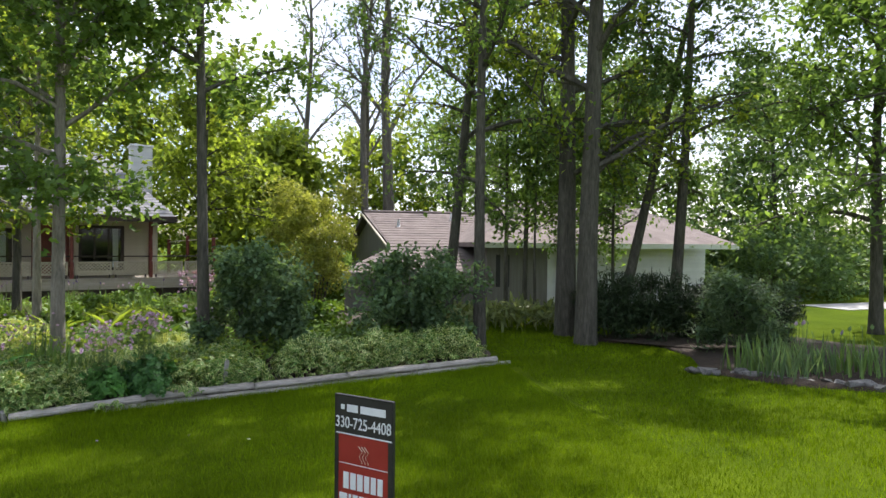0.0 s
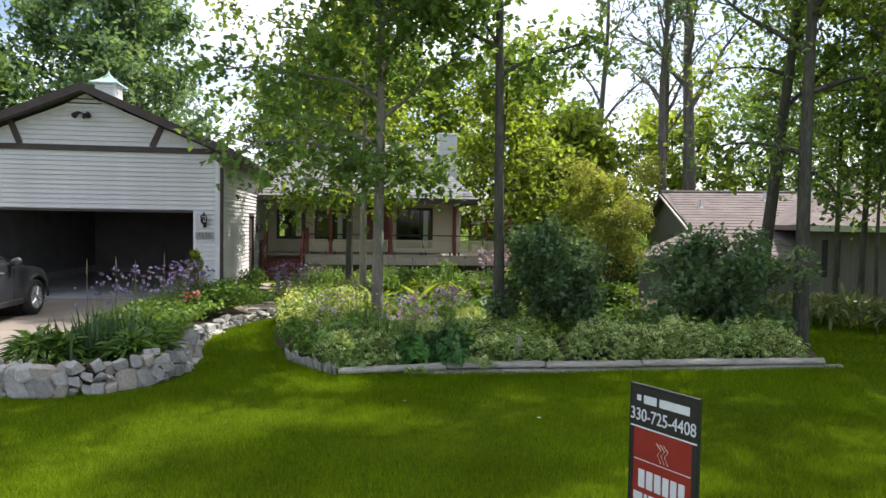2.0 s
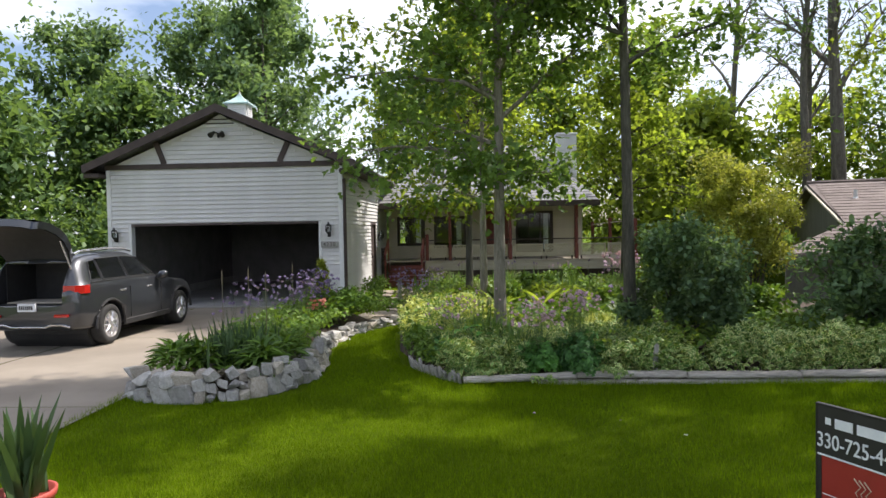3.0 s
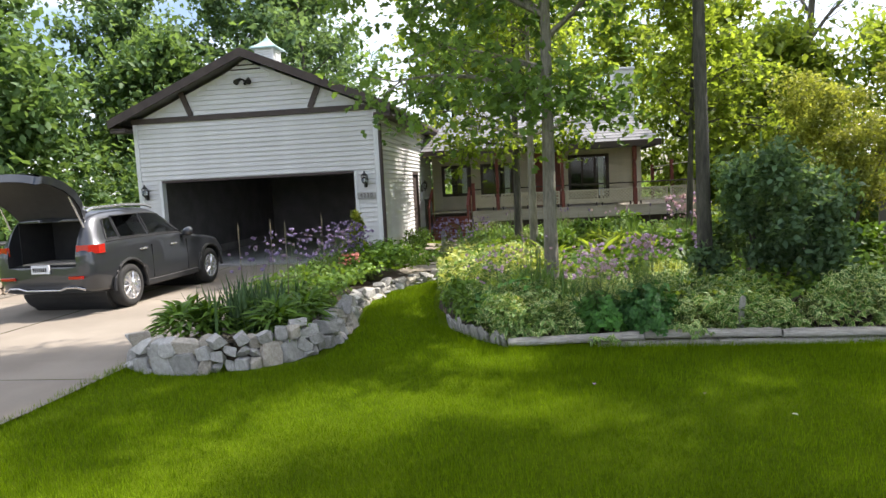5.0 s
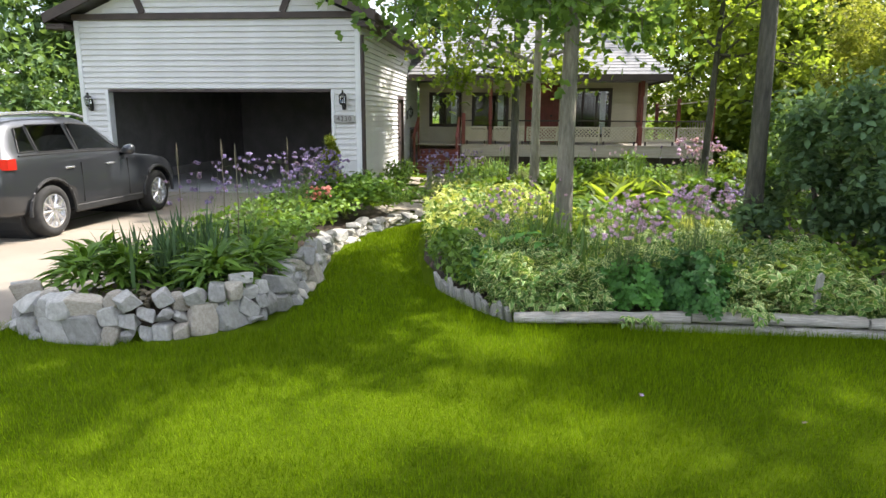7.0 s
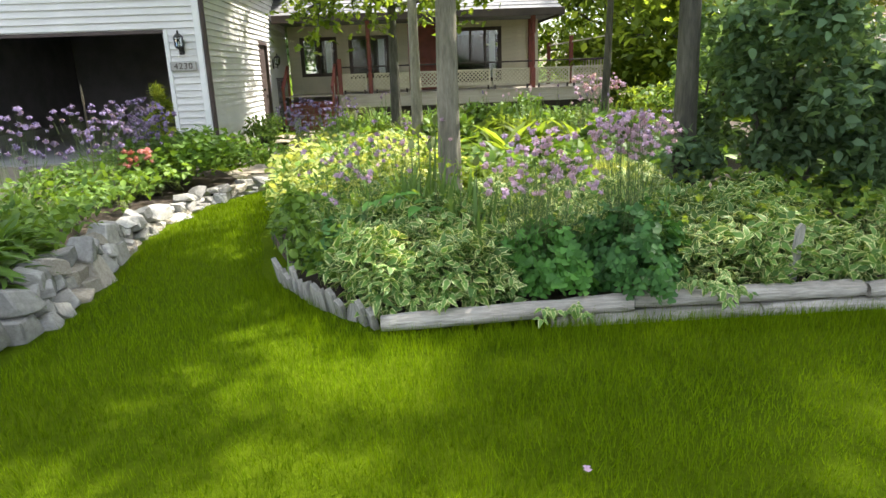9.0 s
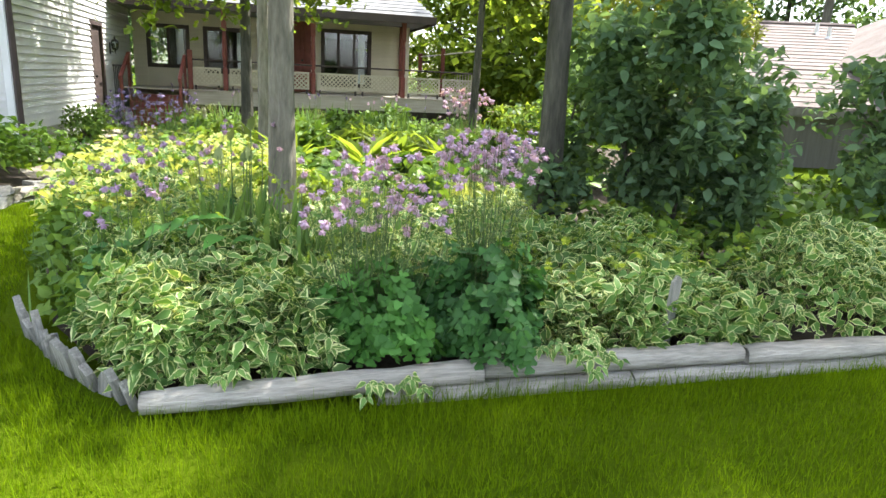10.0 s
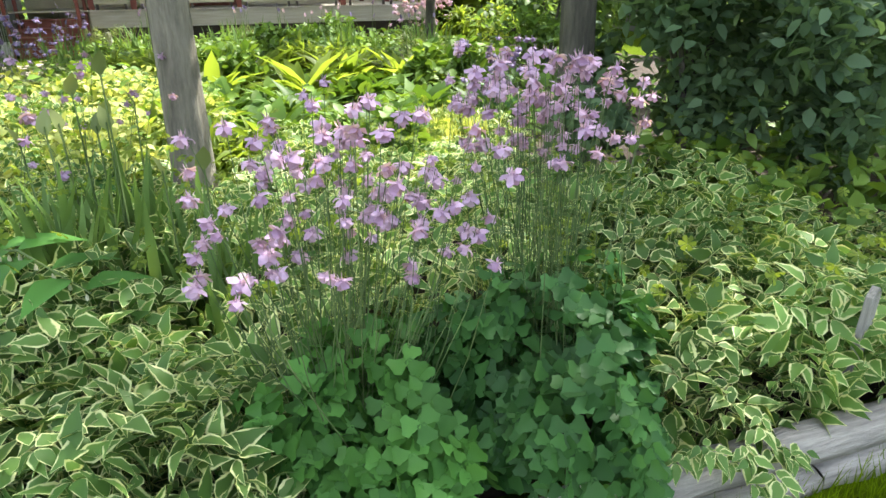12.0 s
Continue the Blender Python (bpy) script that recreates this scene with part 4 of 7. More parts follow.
part("ridge_cap", Shape().tube([(-5.2, 6.0, 3.25), (-0.6, 6.0, 3.25)], [0.07, 0.07], 6), M_NROOF, nb)
part("fascia", Shape().box(-6.65, -2.3, -0.43, -0.405, 0.98, 1.14), M_NWALL, nb)
courses(-6.5, -2.4, -0.38, 1.15, 0.78, 0.0, 0.328, 8, 0.28)
courses(-4.75, -1.6, 1.95, 1.915, -0.06, -0.2, 0.328, 14, 0.28)
for x in (-1.65, -1.35):
    part("narrow_window", Shape().box(x - 0.07, x + 0.07, -0.13, -0.105, 0.7, 1.7, 0.004), M_BLACK, nb, "narrow dark window")
part("corner_trim", Shape().box(-0.02, 0.12, -0.13, -0.104, -0.2, 2.0, 0.004), M_WHITE, nb, "white corner board")
part("white_wall", Shape().box(0.1, 6.3, 0.9, 1.05, -0.3, 2.05), M_WHITE, nb, "white clapboard wall")
z = 0.2
while z < 1.95:
    part("clapboard", Shape().box(0.14, 6.3, 0.865, 0.898, z, z + 0.12, 0.004), M_WHITE, nb)
    z += 0.135
part("roof", roof_sheet([(-2.4, -0.5, 2.08), (6.6, -0.5, 2.08), (4.6, 4.5, 3.85), (0.4, 4.5, 3.75)]), M_NROOF, nb, "brown shingle roof slope")
part("roof", roof_sheet([(-2.4, -0.5, 2.08), (0.4, 4.5, 3.75), (-2.4, 9.0, 2.08)]), M_NROOF, nb, "brown shingle hip")
part("roof", roof_sheet([(0.4, 4.5, 3.75), (4.6, 4.5, 3.85), (6.6, 9.0, 2.08), (-2.4, 9.0, 2.08)]), M_NROOF, nb, "brown shingle roof slope")
part("fascia", Shape().box(-2.4, 6.6, -0.53, -0.505, 1.92, 2.08), M_WHITE, nb)
for px, py, pz in ((-4.1, 4.2, 2.6), (-1.9, 5.1, 2.9), (-1.75, 4.7, 2.78)):
    part("roof_pipe", Shape().lathe([(0.12, 0.0), (0.06, 0.08), (0.05, 0.3)], (px, py, pz), 8), M_WHITE, nb, "white vent pipe")

# ---- bed edging: timbers, palings, stones ----
def timber(x0, x1, y, z, r, seed, rise=0.0):
    """A half-round landscape timber along x, its face uneven with age."""
    rg = np.random.default_rng(seed)
    vs, n, k = [], 14, 9
    for i in range(n + 1):
        x = x0 + (x1 - x0) * i / n
        zi = z + rise * i / n
        wob = rg.normal(0, 0.004, k)
        for j in range(k):
            a = math.pi * (j / (k - 1)) * 1.25 - 0.39
            rr = r * (1 if 0 < i < n else 0.93) + wob[j]
            vs.append((x, y - rr * math.cos(a), zi + max(rr * math.sin(a), -r * 0.35)))
    fs = [(i * k + j, i * k + j + 1, (i + 1) * k + j + 1, (i + 1) * k + j) for i in range(n) for j in range(k - 1)]
    fs += [tuple(range(k)), tuple(n * k + j for j in reversed(range(k)))]
    fs += [(i * k, (i + 1) * k, (i + 1) * k + k - 1, i * k + k - 1) for i in range(n)]
    return mesh_of("timber", vs, fs, M_TIMBER, smooth=True)


edging = thing("timber_edging", (0, 0, 0), "weathered grey landscape timbers edging the flower bed", "garden edging")
cuts = [0.07, 1.47, 2.80, 4.15, 5.5, 6.88]
for i, (a, b) in enumerate(zip(cuts[:-1], cuts[1:])):
    part("timber", timber(a + 0.004, b - 0.004, 8.38 + 0.012 * math.sin(i * 2.1), (0.045 if i == 0 else 0.092) + 0.006 * (i % 2), 0.060, 40 + i, 0.045 if i == 0 else 0.0), None, edging)
for i, (a, b) in enumerate(((1.0, 2.2), (2.2, 3.7), (3.7, 5.2), (5.2, 7.15))):
    part("lower_timber", timber(a, b - 0.008, 8.365, 0.005, 0.058, 60 + i), None, edging)

paling = thing("paling_edging", (0, 0, 0), "low weathered wooden palings edging the curved bed corner", "garden edging")
curve_pts = [(-0.66, 9.42), (-0.56, 9.22), (-0.44, 9.03), (-0.31, 8.83), (-0.15, 8.63), (0.04, 8.45)]
for i in range(15):
    t = i / 14 * (len(curve_pts) - 1)
    k = min(int(t), len(curve_pts) - 2)
    (xa, ya), (xb, yb) = curve_pts[k], curve_pts[k + 1]
    x, y = xa + (xb - xa) * (t - k), ya + (yb - ya) * (t - k)
    ang = math.degrees(math.atan2(yb - ya, xb - xa))
    rg = np.random.default_rng(200 + i)
    w, h = rg.uniform(0.026, 0.044), 0.145 + rg.uniform(-0.05, 0.06)
    tip = rg.uniform(-0.7, 0.7) * w
    s = Shape()
    prof = [(-w, -0.1), (w, -0.1), (w * 1.05, h * 0.5), (w * 0.9, h * 0.78), (w * 0.45 + tip * 0.4, h * 0.9), (tip, h), (-w * 0.6 + tip * 0.2, h * 0.84), (-w, h * 0.6)]
    s.prism(prof, -0.017, 0.017)
    ob = part("paling", s, M_PALING, paling)
    ob.matrix_basis = pose(x + rg.normal(0, 0.008), y + rg.normal(0, 0.008), 0.0, rg.uniform(2, 20), rg.uniform(-12, 12), ang + rg.uniform(-18, 18))


def rock_mesh(seed, flat=0.6):
    rg = np.random.default_rng(seed)
    bm = bmesh.new()
    for _ in range(17):
        d = rg.normal(0, 1, 3)
        d = d / np.abs(d).max() * 0.5 * rg.uniform(0.72, 1.0)
        bm.verts.new((d[0] * rg.uniform(0.8, 1.1), d[1] * rg.uniform(0.7, 1), d[2] * flat))
    hull = bmesh.ops.convex_hull(bm, input=bm.verts[:])
    loose = [v for v in bm.verts if not v.link_faces]
    bmesh.ops.delete(bm, geom=loose, context="VERTS")
    bmesh.ops.dissolve_limit(bm, angle_limit=0.25, verts=bm.verts[:], edges=bm.edges[:])
    bmesh.ops.bevel(bm, geom=bm.edges[:], offset=0.016, segments=1, affect="EDGES")
    bmesh.ops.recalc_face_normals(bm, faces=bm.faces[:])
    me = bpy.data.meshes.new("stone")
    bm.to_mesh(me)
    bm.free()
    me.materials.append(M_STONE)
    return me


def block_mesh(seed):
    """A quarried stone: a skewed block with knocked-off corners and flat faces."""
    rg = np.random.default_rng(seed)
    bm = bmesh.new()
    taper, skew = rg.uniform(0.72, 1.0), rg.normal(0, 0.12, 2)
    for sx in (-0.5, 0.5):
        for sy in (-0.5, 0.5):
            for sz in (-0.5, 0.5):
                f = taper if sz > 0 else 1.0
                c = np.array([sx * f + skew[0] * sz, sy * f + skew[1] * sz, sz * rg.uniform(0.75, 1.0)]) + rg.normal(0, 0.05, 3)
                if rg.random() < 0.55:
                    for ax in range(3):
                        e = c.copy()
                        e[ax] *= rg.uniform(0.35, 0.65)
                        bm.verts.new(e)
                else:
                    bm.verts.new(c)
    bmesh.ops.convex_hull(bm, input=bm.verts[:])
    bmesh.ops.delete(bm, geom=[v for v in bm.verts if not v.link_faces], context="VERTS")
    bmesh.ops.dissolve_limit(bm, angle_limit=0.2, verts=bm.verts[:], edges=bm.edges[:])
    bmesh.ops.bevel(bm, geom=bm.edges[:], offset=0.05, segments=1, affect="EDGES")
    bmesh.ops.recalc_face_normals(bm, faces=bm.faces[:])
    me = bpy.data.meshes.new("stone")
    bm.to_mesh(me)
    bm.free()
    me.materials.append(M_STONETAN if seed % 3 == 0 else M_STONE)
    return me


BLOCKS = [block_mesh(500 + i) for i in range(18)]
ROCKS = [rock_mesh(300 + i, 0.5 + 0.04 * (i % 5)) for i in range(12)]
wall_line = [(-4.0, 8.1), (-3.75, 7.76), (-3.36, 7.59), (-2.8, 7.63), (-2.38, 7.88), (-2.0, 8.27), (-1.93, 8.8), (-2.02, 9.6), (-2.18, 10.6), (-2.2, 11.4), (-2.03, 12.5), (-1.6, 13.2), (-1.15, 13.8), (-0.9, 14.1)]
cum = [0.0]
for a, b in zip(wall_line[:-1], wall_line[1:]):
    cum.append(cum[-1] + math.dist(a, b))
stones = thing("stone_wall", (0, 0, 0), "low dry stone edging of pale grey angular limestone rocks", "stone edging")
rg = np.random.default_rng(11)


def along(d):
    k = max(i for i in range(len(cum)) if cum[i] <= d + 1e-9)
    k = min(k, len(wall_line) - 2)
    f = (d - cum[k]) / (cum[k + 1] - cum[k])
    a, b = wall_line[k], wall_line[k + 1]
    return a[0] + (b[0] - a[0]) * f, a[1] + (b[1] - a[1]) * f, math.degrees(math.atan2(b[1] - a[1], b[0] - a[0]))


def lay(d, z0, long, tall, inset, tilt):
    """One rough stone of the wall: its middle at d along the line, its foot at z0."""
    x, y, ang = along(min(max(d, 0.0), cum[-1] - 0.02))
    nx, ny = -math.sin(radians(ang)), math.cos(radians(ang))
    pick = int(rg.integers(0, 30))
    ob = new("stone", BLOCKS[pick] if pick < 18 else ROCKS[pick - 18])
    fat = 1.06 if pick < 18 else 1.3
    ob.parent = stones
    off = inset + rg.normal(0, 0.02)
    ob.matrix_basis = (pose(x + nx * off, y + ny * off, z0 + tall / 2 + float(gz(x, y)), rg.normal(0, 9), rg.normal(0, tilt), ang + rg.normal(0, 14))
                       @ Matrix.Diagonal((long * fat, rg.uniform(0.13, 0.2) * fat, tall * fat * (1.0 if pick < 18 else 1.3), 1)))


d = 0.02
while d < cum[-1] - 0.06:
    full = 0.33 if d < 3.2 else max(0.17, 0.33 - 0.06 * (d - 3.2))
    kind = rg.random()
    if kind < 0.30:
        wide, cut = rg.uniform(0.17, 0.29), rg.uniform(0.45, 0.85)
    elif kind < 0.75:
        wide, cut = rg.uniform(0.11, 0.18), rg.uniform(0.32, 0.52)
    else:
        wide, cut = rg.uniform(0.07, 0.11), rg.uniform(0.24, 0.36)
    z0, lift = -0.03, full * rg.uniform(0.9, 1.12)
    inset = 0.0
    while z0 < lift - 0.06:
        tall = min(max(cut * full * rg.uniform(0.8, 1.2), 0.06), lift - z0 + 0.03)
        if wide > 0.19 and z0 > 0.0 and rg.random() < 0.5:
            lay(d + wide * 0.27, z0, wide * 0.52, tall, inset, 12)
            lay(d + wide * 0.77, z0, wide * 0.48, tall * rg.uniform(0.8, 1.1), inset, 12)
        else:
            lay(d + wide * 0.5, z0, wide, tall, inset, 14 if wide < 0.19 else 7)
        z0 += tall * 0.92
        inset += 0.03
    d += wide * 0.95

FLAGS = []
for me in ROCKS:
    me = me.copy()
    me.materials[0] = M_FLAG
    FLAGS.append(me)
flags = thing("flagstone_path", (0, 0, 0), "uneven tan flagstones leading to the porch steps", "path", kind="structure")
for i in range(52):
    t = rg.random() ** 1.7
    x, y = -1.75 - 0.6 * t + rg.normal(0, 0.38), 14.2 + 7.0 * t + rg.normal(0, 0.2)
    ob = new("flagstone", FLAGS[i % 12])
    ob.parent = flags
    ob.matrix_basis = pose(x, y, 0.035 + 0.01 * rg.random(), 0, 0, rg.uniform(0, 360)) @ Matrix.Diagonal((rg.uniform(0.4, 0.65), rg.uniform(0.35, 0.5), 0.09, 1))

DARK_ROCKS = []
for me in ROCKS:
    me = me.copy()
    me.materials[0] = M_ROCK
    DARK_ROCKS.append(me)
rocks = thing("rock_edging", (0, 0, 0), "grey rough rocks edging the shaded iris bed", "stone edging")
for i in range(17):
    t = i / 16
    x, y = 9.15 + 0.25 * math.sin(t * 2.6) + 0.4 * t + rg.normal(0, 0.06), 6.2 - 2.6 * t
    sz = rg.uniform(0.20, 0.38)
    ob = new("stone", DARK_ROCKS[i % 12])
    ob.parent = rocks
    ob.matrix_basis = pose(x, y, sz * 0.2 + float(gz(x, y)), rg.normal(0, 10), rg.normal(0, 10), rg.uniform(0, 360)) @ Matrix.Diagonal((sz, sz * 0.8, sz * 0.75, 1))

stake = thing("plant_label_stake", (2.44, 8.5, 0.0), "short weathered wooden plant stake among variegated leaves", "garden stake")
part("board", Shape().prism([(-0.03, -0.05), (0.03, -0.05), (0.03, 0.45), (0.0, 0.47), (-0.03, 0.44)], -0.01, 0.01), M_PALING, stake)
stake.rotation_euler = (0, radians(6), radians(20))

# ---- plants ----
def three(template, angle=1.15, small=0.8, stalk=0.15):
    v, f, r = [np.asarray(a, float) for a in template]
    vs, fs, rs = [], [], []
    for a, s in ((0.0, 1.0), (angle, small), (-angle, small)):
        c, sn = math.cos(a), math.sin(a)
        p = v * s
        p = np.stack([p[:, 0] * c + p[:, 1] * sn, -p[:, 0] * sn + p[:, 1] * c, p[:, 2]], 1)
        p[:, 0] += stalk * sn
        p[:, 1] += stalk * c
        fs += (f + len(vs)).astype(int).tolist()
        vs += p.tolist()
        rs += r.tolist()
    return vs, fs, rs


T_TRI = three(T_VARIE, 1.25, 0.85, 0.12)
T_TRIS = three(leaf_template([(0, 0), (0.32, 0.27), (0.68, 0.17), (1, 0)], 0.28, 0.45), 1.25, 0.85, 0.12)
T_TRIFAN = three(fan_template(3, 0.38, 0.2, 0.13), 1.9, 0.95, 0.42)


def petals(n, length, width, flare, spurs=True):
    """Rounded petals in a nodding cup, with broad sepals behind and spurs above."""
    vs, fs, rs = [], [], []

    def blade(a, row):
        c, sn, b = math.cos(a), math.sin(a), len(vs)
        for r, w, z in row:
            vs.append((r * c - w * sn, r * sn + w * c, z))
            vs.append((r * c + w * sn, r * sn - w * c, z))
            rs.extend((1, 1))
        for i in range(len(row) - 1):
            fs.extend([(b + 2 * i, b + 2 * i + 1, b + 2 * i + 3), (b + 2 * i, b + 2 * i + 3, b + 2 * i + 2)])
    for k in range(n):
        a = 2 * math.pi * k / n
        blade(a, [(0.06, 0.05, 0), (flare * 0.75, width, -length * 0.5), (flare, width * 0.95, -length * 0.85), (flare * 1.02, width * 0.4, -length)])
        if spurs:
            blade(a + math.pi / n, [(0.04, 0.05, -0.1), (0.36, 0.24, -0.14), (0.60, 0.22, -0.22), (0.80, 0.06, -0.36)])
            b = len(vs)
            c, sn = math.cos(a), math.sin(a)
            vs.extend([(0.12 * c - 0.06 * sn, 0.12 * sn + 0.06 * c, -0.02), (0.12 * c + 0.06 * sn, 0.12 * sn - 0.06 * c, -0.02), (0.26 * c, 0.26 * sn, 0.42)])
            fs.append((b, b + 1, b + 2))
            rs.extend((0, 0, 1))
    return vs, fs, rs


T_COLUMBINE = petals(5, 0.72, 0.26, 0.40)
T_STAR = petals(6, 0.2, 0.25, 0.8, False)


def in_region(n, poly):
    xs, ys = np.array([p[0] for p in poly]), np.array([p[1] for p in poly])
    out = np.zeros((0, 2))
    while len(out) < n:
        q = np.stack([rng.uniform(xs.min(), xs.max(), n * 2), rng.uniform(ys.min(), ys.max(), n * 2)], 1)
        out = np.concatenate([out, q[inside(q[:, 0], q[:, 1], poly)]])
    return out[:n]


def wave(x, y, f=2.2, p=0.0):
    return 0.5 + 0.25 * np.sin(f * x * 1.7 + 1.3 * np.sin(f * y + p) + p) + 0.25 * np.sin(f * 1.3 * y + 1.1 * np.sin(f * 1.9 * x) + 2 * p)


def cover(name, poly, n, height, size, template, mat, label, category="ground cover", tilt=0.35, deep=0.55, edge=0.0, p=0.0, base=0.06, kind="stuff"):
    """A spread of low leafy plants: leaves in layers under an uneven top."""
    q = in_region(n, poly)
    top = height * (0.62 + 0.38 * wave(q[:, 0], q[:, 1], 3.0, p))
    if edge:
        d = np.full(n, 9.0)
        for (x0, y0), (x1, y1) in zip(poly, poly[1:] + poly[:1]):
            ex, ey = x1 - x0, y1 - y0
            t = np.clip(((q[:, 0] - x0) * ex + (q[:, 1] - y0) * ey) / (ex * ex + ey * ey), 0, 1)
            d = np.minimum(d, np.hypot(q[:, 0] - x0 - t * ex, q[:, 1] - y0 - t * ey))
        top = top * (0.35 + 0.65 * np.clip(d / edge, 0, 1) ** 0.7)
    top = top * rng.uniform(0.8, 1.15, n)
    zz = base + gz(q[:, 0], q[:, 1]) + top * (1 - deep * rng.random(n) ** 1.6)
    sz = size * rng.uniform(0.65, 1.2, n)
    me = strew(name, template, np.column_stack([q, zz]), turns(n, tilt), sz, mat)
    return solid(name, me, None, label, category, kind)


def stalks(tips, bases, r, mat, name="stems"):
    s = Shape()
    for a, b in zip(bases, tips):
        m = [(a[0] * 0.35 + b[0] * 0.65), (a[1] * 0.35 + b[1] * 0.65), a[2] * 0.45 + b[2] * 0.55]
        s.tube([a, m, b], [r, r * 0.8, r * 0.5], 3, False)
    return s


FLOWERS = {}


def flower_mesh(mat, k):
    """A nodding columbine flower with five petals, five sepals and five spurs."""
    if (mat.name, k) not in FLOWERS:
        jit = np.random.default_rng(900 + k).normal(0, 0.05, (len(T_COLUMBINE[0]), 3))
        FLOWERS[mat.name, k] = mesh_of("flower", (np.array(T_COLUMBINE[0]) + jit).tolist(), T_COLUMBINE[1], mat)
    return FLOWERS[mat.name, k]


def columbine(x, y, n_leaf, n_flower, spread, height, low, leaf, petal, label, fl=0.034, ls=0.056, leaf_h=0.46, leaf_r=0.36, drift=(0, 0), sy=0.7, single=False):
    g = float(gz(x, y)) + 0.06
    t = thing("columbine", (x, y, g), label, "flower", "columbines in bloom")
    ang, rad = rng.uniform(0, 2 * np.pi, n_leaf), leaf_r * np.sqrt(rng.random(n_leaf))
    ph = rng.uniform(0, 6.28)
    dome = leaf_h * np.sqrt(np.clip(1 - (rad / leaf_r) ** 2 * 0.8, 0, 1)) * (0.85 + 0.22 * np.sin(4 * ang + ph + 7 * rad)) * rng.uniform(0.85, 1.12, n_leaf)
    rad = rad * (1.0 + 0.2 * np.sin(3 * ang + ph))
    zz = dome * (1 - 0.65 * rng.random(n_leaf) ** 1.8)
    pl = np.column_stack([rad * np.cos(ang), rad * np.sin(ang), zz])
    tilt = turn_from(ang - np.pi / 2, -0.25 - 0.6 * rad / leaf_r + rng.normal(0, 0.45, n_leaf), rng.normal(0, 0.45, n_leaf))
    tagged(part("foliage", strew("foliage", T_TRIFAN, pl, tilt, ls * rng.uniform(0.75, 1.2, n_leaf), leaf), None, t), kind="stuff")
    fx = np.column_stack([drift[0] + spread * np.clip(rng.normal(0, 1, n_flower), -1.7, 1.7), drift[1] + spread * sy * np.clip(rng.normal(0, 1, n_flower), -1.4, 1.7), rng.uniform(low, height, n_flower)])
    if single:
        rots, sz = turns(n_flower, 0.4), fl * rng.uniform(0.7, 1.15, n_flower)
        for k in range(n_flower):
            ob = part("flower", flower_mesh(petal, k % 4), None, t)
            ob.matrix_basis = Matrix.Translation(Vector(fx[k])) @ Matrix(rots[k].tolist()).to_4x4() @ Matrix.Scale(float(sz[k]), 4)
    else:
        tagged(part("flower_mass", strew("flower_mass", T_COLUMBINE, fx, turns(n_flower, 0.45), fl * rng.uniform(0.7, 1.15, n_flower), petal), None, t), kind="stuff")
    bases = [(rng.normal(0, leaf_r * 0.25), rng.normal(0, leaf_r * 0.25), 0.05) for _ in range(n_flower)]
    tagged(part("stem_mass", stalks([p + np.array([0, 0, 0.02]) for p in fx], bases, 0.0019, M_STEM), M_STEM, t), kind="stuff")
    return t


def strap_clump(name, x, y, n, height, spread, mat, label, category, width=1.0, buds=0, rz=0.0, stretch=1.0, z=None, petal=None):
    t = thing(name, (x, y, (float(gz(x, y)) + 0.05) if z is None else z), label, category)
    az = rng.uniform(0, 2 * np.pi, n)
    pl = np.column_stack([rng.normal(0, spread * stretch, n), rng.normal(0, spread, n), np.zeros(n)])
    h = height * rng.uniform(0.6, 1.08, n)
    me = strew("blades", T_STRAP, pl, turn_from(az, np.pi / 2 - np.abs(rng.normal(0.12, 0.16, n)), np.zeros(n)), np.column_stack([h * 0 + width * height, h, h]), mat)
    tagged(part("blade_mass", me, None, t), kind="stuff")
    if buds:
        tips = np.column_stack([rng.normal(0, spread * stretch, buds), rng.normal(0, spread, buds), height * rng.uniform(1.05, 1.4, buds)])
        tagged(part("stalk_mass", stalks(tips, tips * np.array([0.8, 0.8, 0.0]), 0.006, M_STEM), M_STEM, t), kind="stuff")
        tagged(part("bud_mass", strew("bud_mass", T_OVAL, tips - np.array([0, 0, 0.03]), turn_from(rng.uniform(0, 6, buds), np.full(buds, 1.5), np.zeros(buds)), np.full(buds, 0.085), petal or L_PALE), None, t), kind="stuff")
    return t


def rosette(name, x, y, n, size, mat, label, group, template=T_LONG, rise=0.7, z=None):
    t = thing(name, (x, y, (float(gz(x, y)) + 0.16) if z is None else z), label, "plant", group)
    az = rng.uniform(0, 2 * np.pi, n)
    el = np.clip(rng.normal(rise, 0.3, n), 0.15, 1.35)
    r0 = rng.uniform(0, 0.08, n)
    pl = np.column_stack([-np.sin(az) * r0, np.cos(az) * r0, np.zeros(n)])
    part("foliage", strew("foliage", template, pl, turn_from(az, el, rng.normal(0, 0.25, n)), size * rng.uniform(0.6, 1.1, n), mat), None, t)
    return t


def leaf_mound(name, x, y, n, radius, height, size, mat, label, group, template=T_LONG, z=0.1):
    """A dome of overlapping pointed leaves that turn outwards and droop at the rim."""
    t = thing(name, (x, y, z), label, "plant", group)
    az, u = rng.uniform(0, 2 * np.pi, n), np.sqrt(rng.random(n))
    r = radius * u * 0.8
    zz = height * (np.sqrt(np.clip(1 - 0.85 * u ** 2, 0, 1)) - 0.45 * rng.random(n) ** 1.5)
    pl = np.column_stack([-np.sin(az) * r, np.cos(az) * r, np.maximum(zz, 0.02)])
    el = 1.0 - 0.85 * u + rng.normal(0, 0.22, n)
    part("foliage", strew("foliage", template, pl, turn_from(az + rng.normal(0, 0.35, n), el, rng.normal(0, 0.3, n)), size * rng.uniform(0.7, 1.15, n), mat), None, t)
    return t


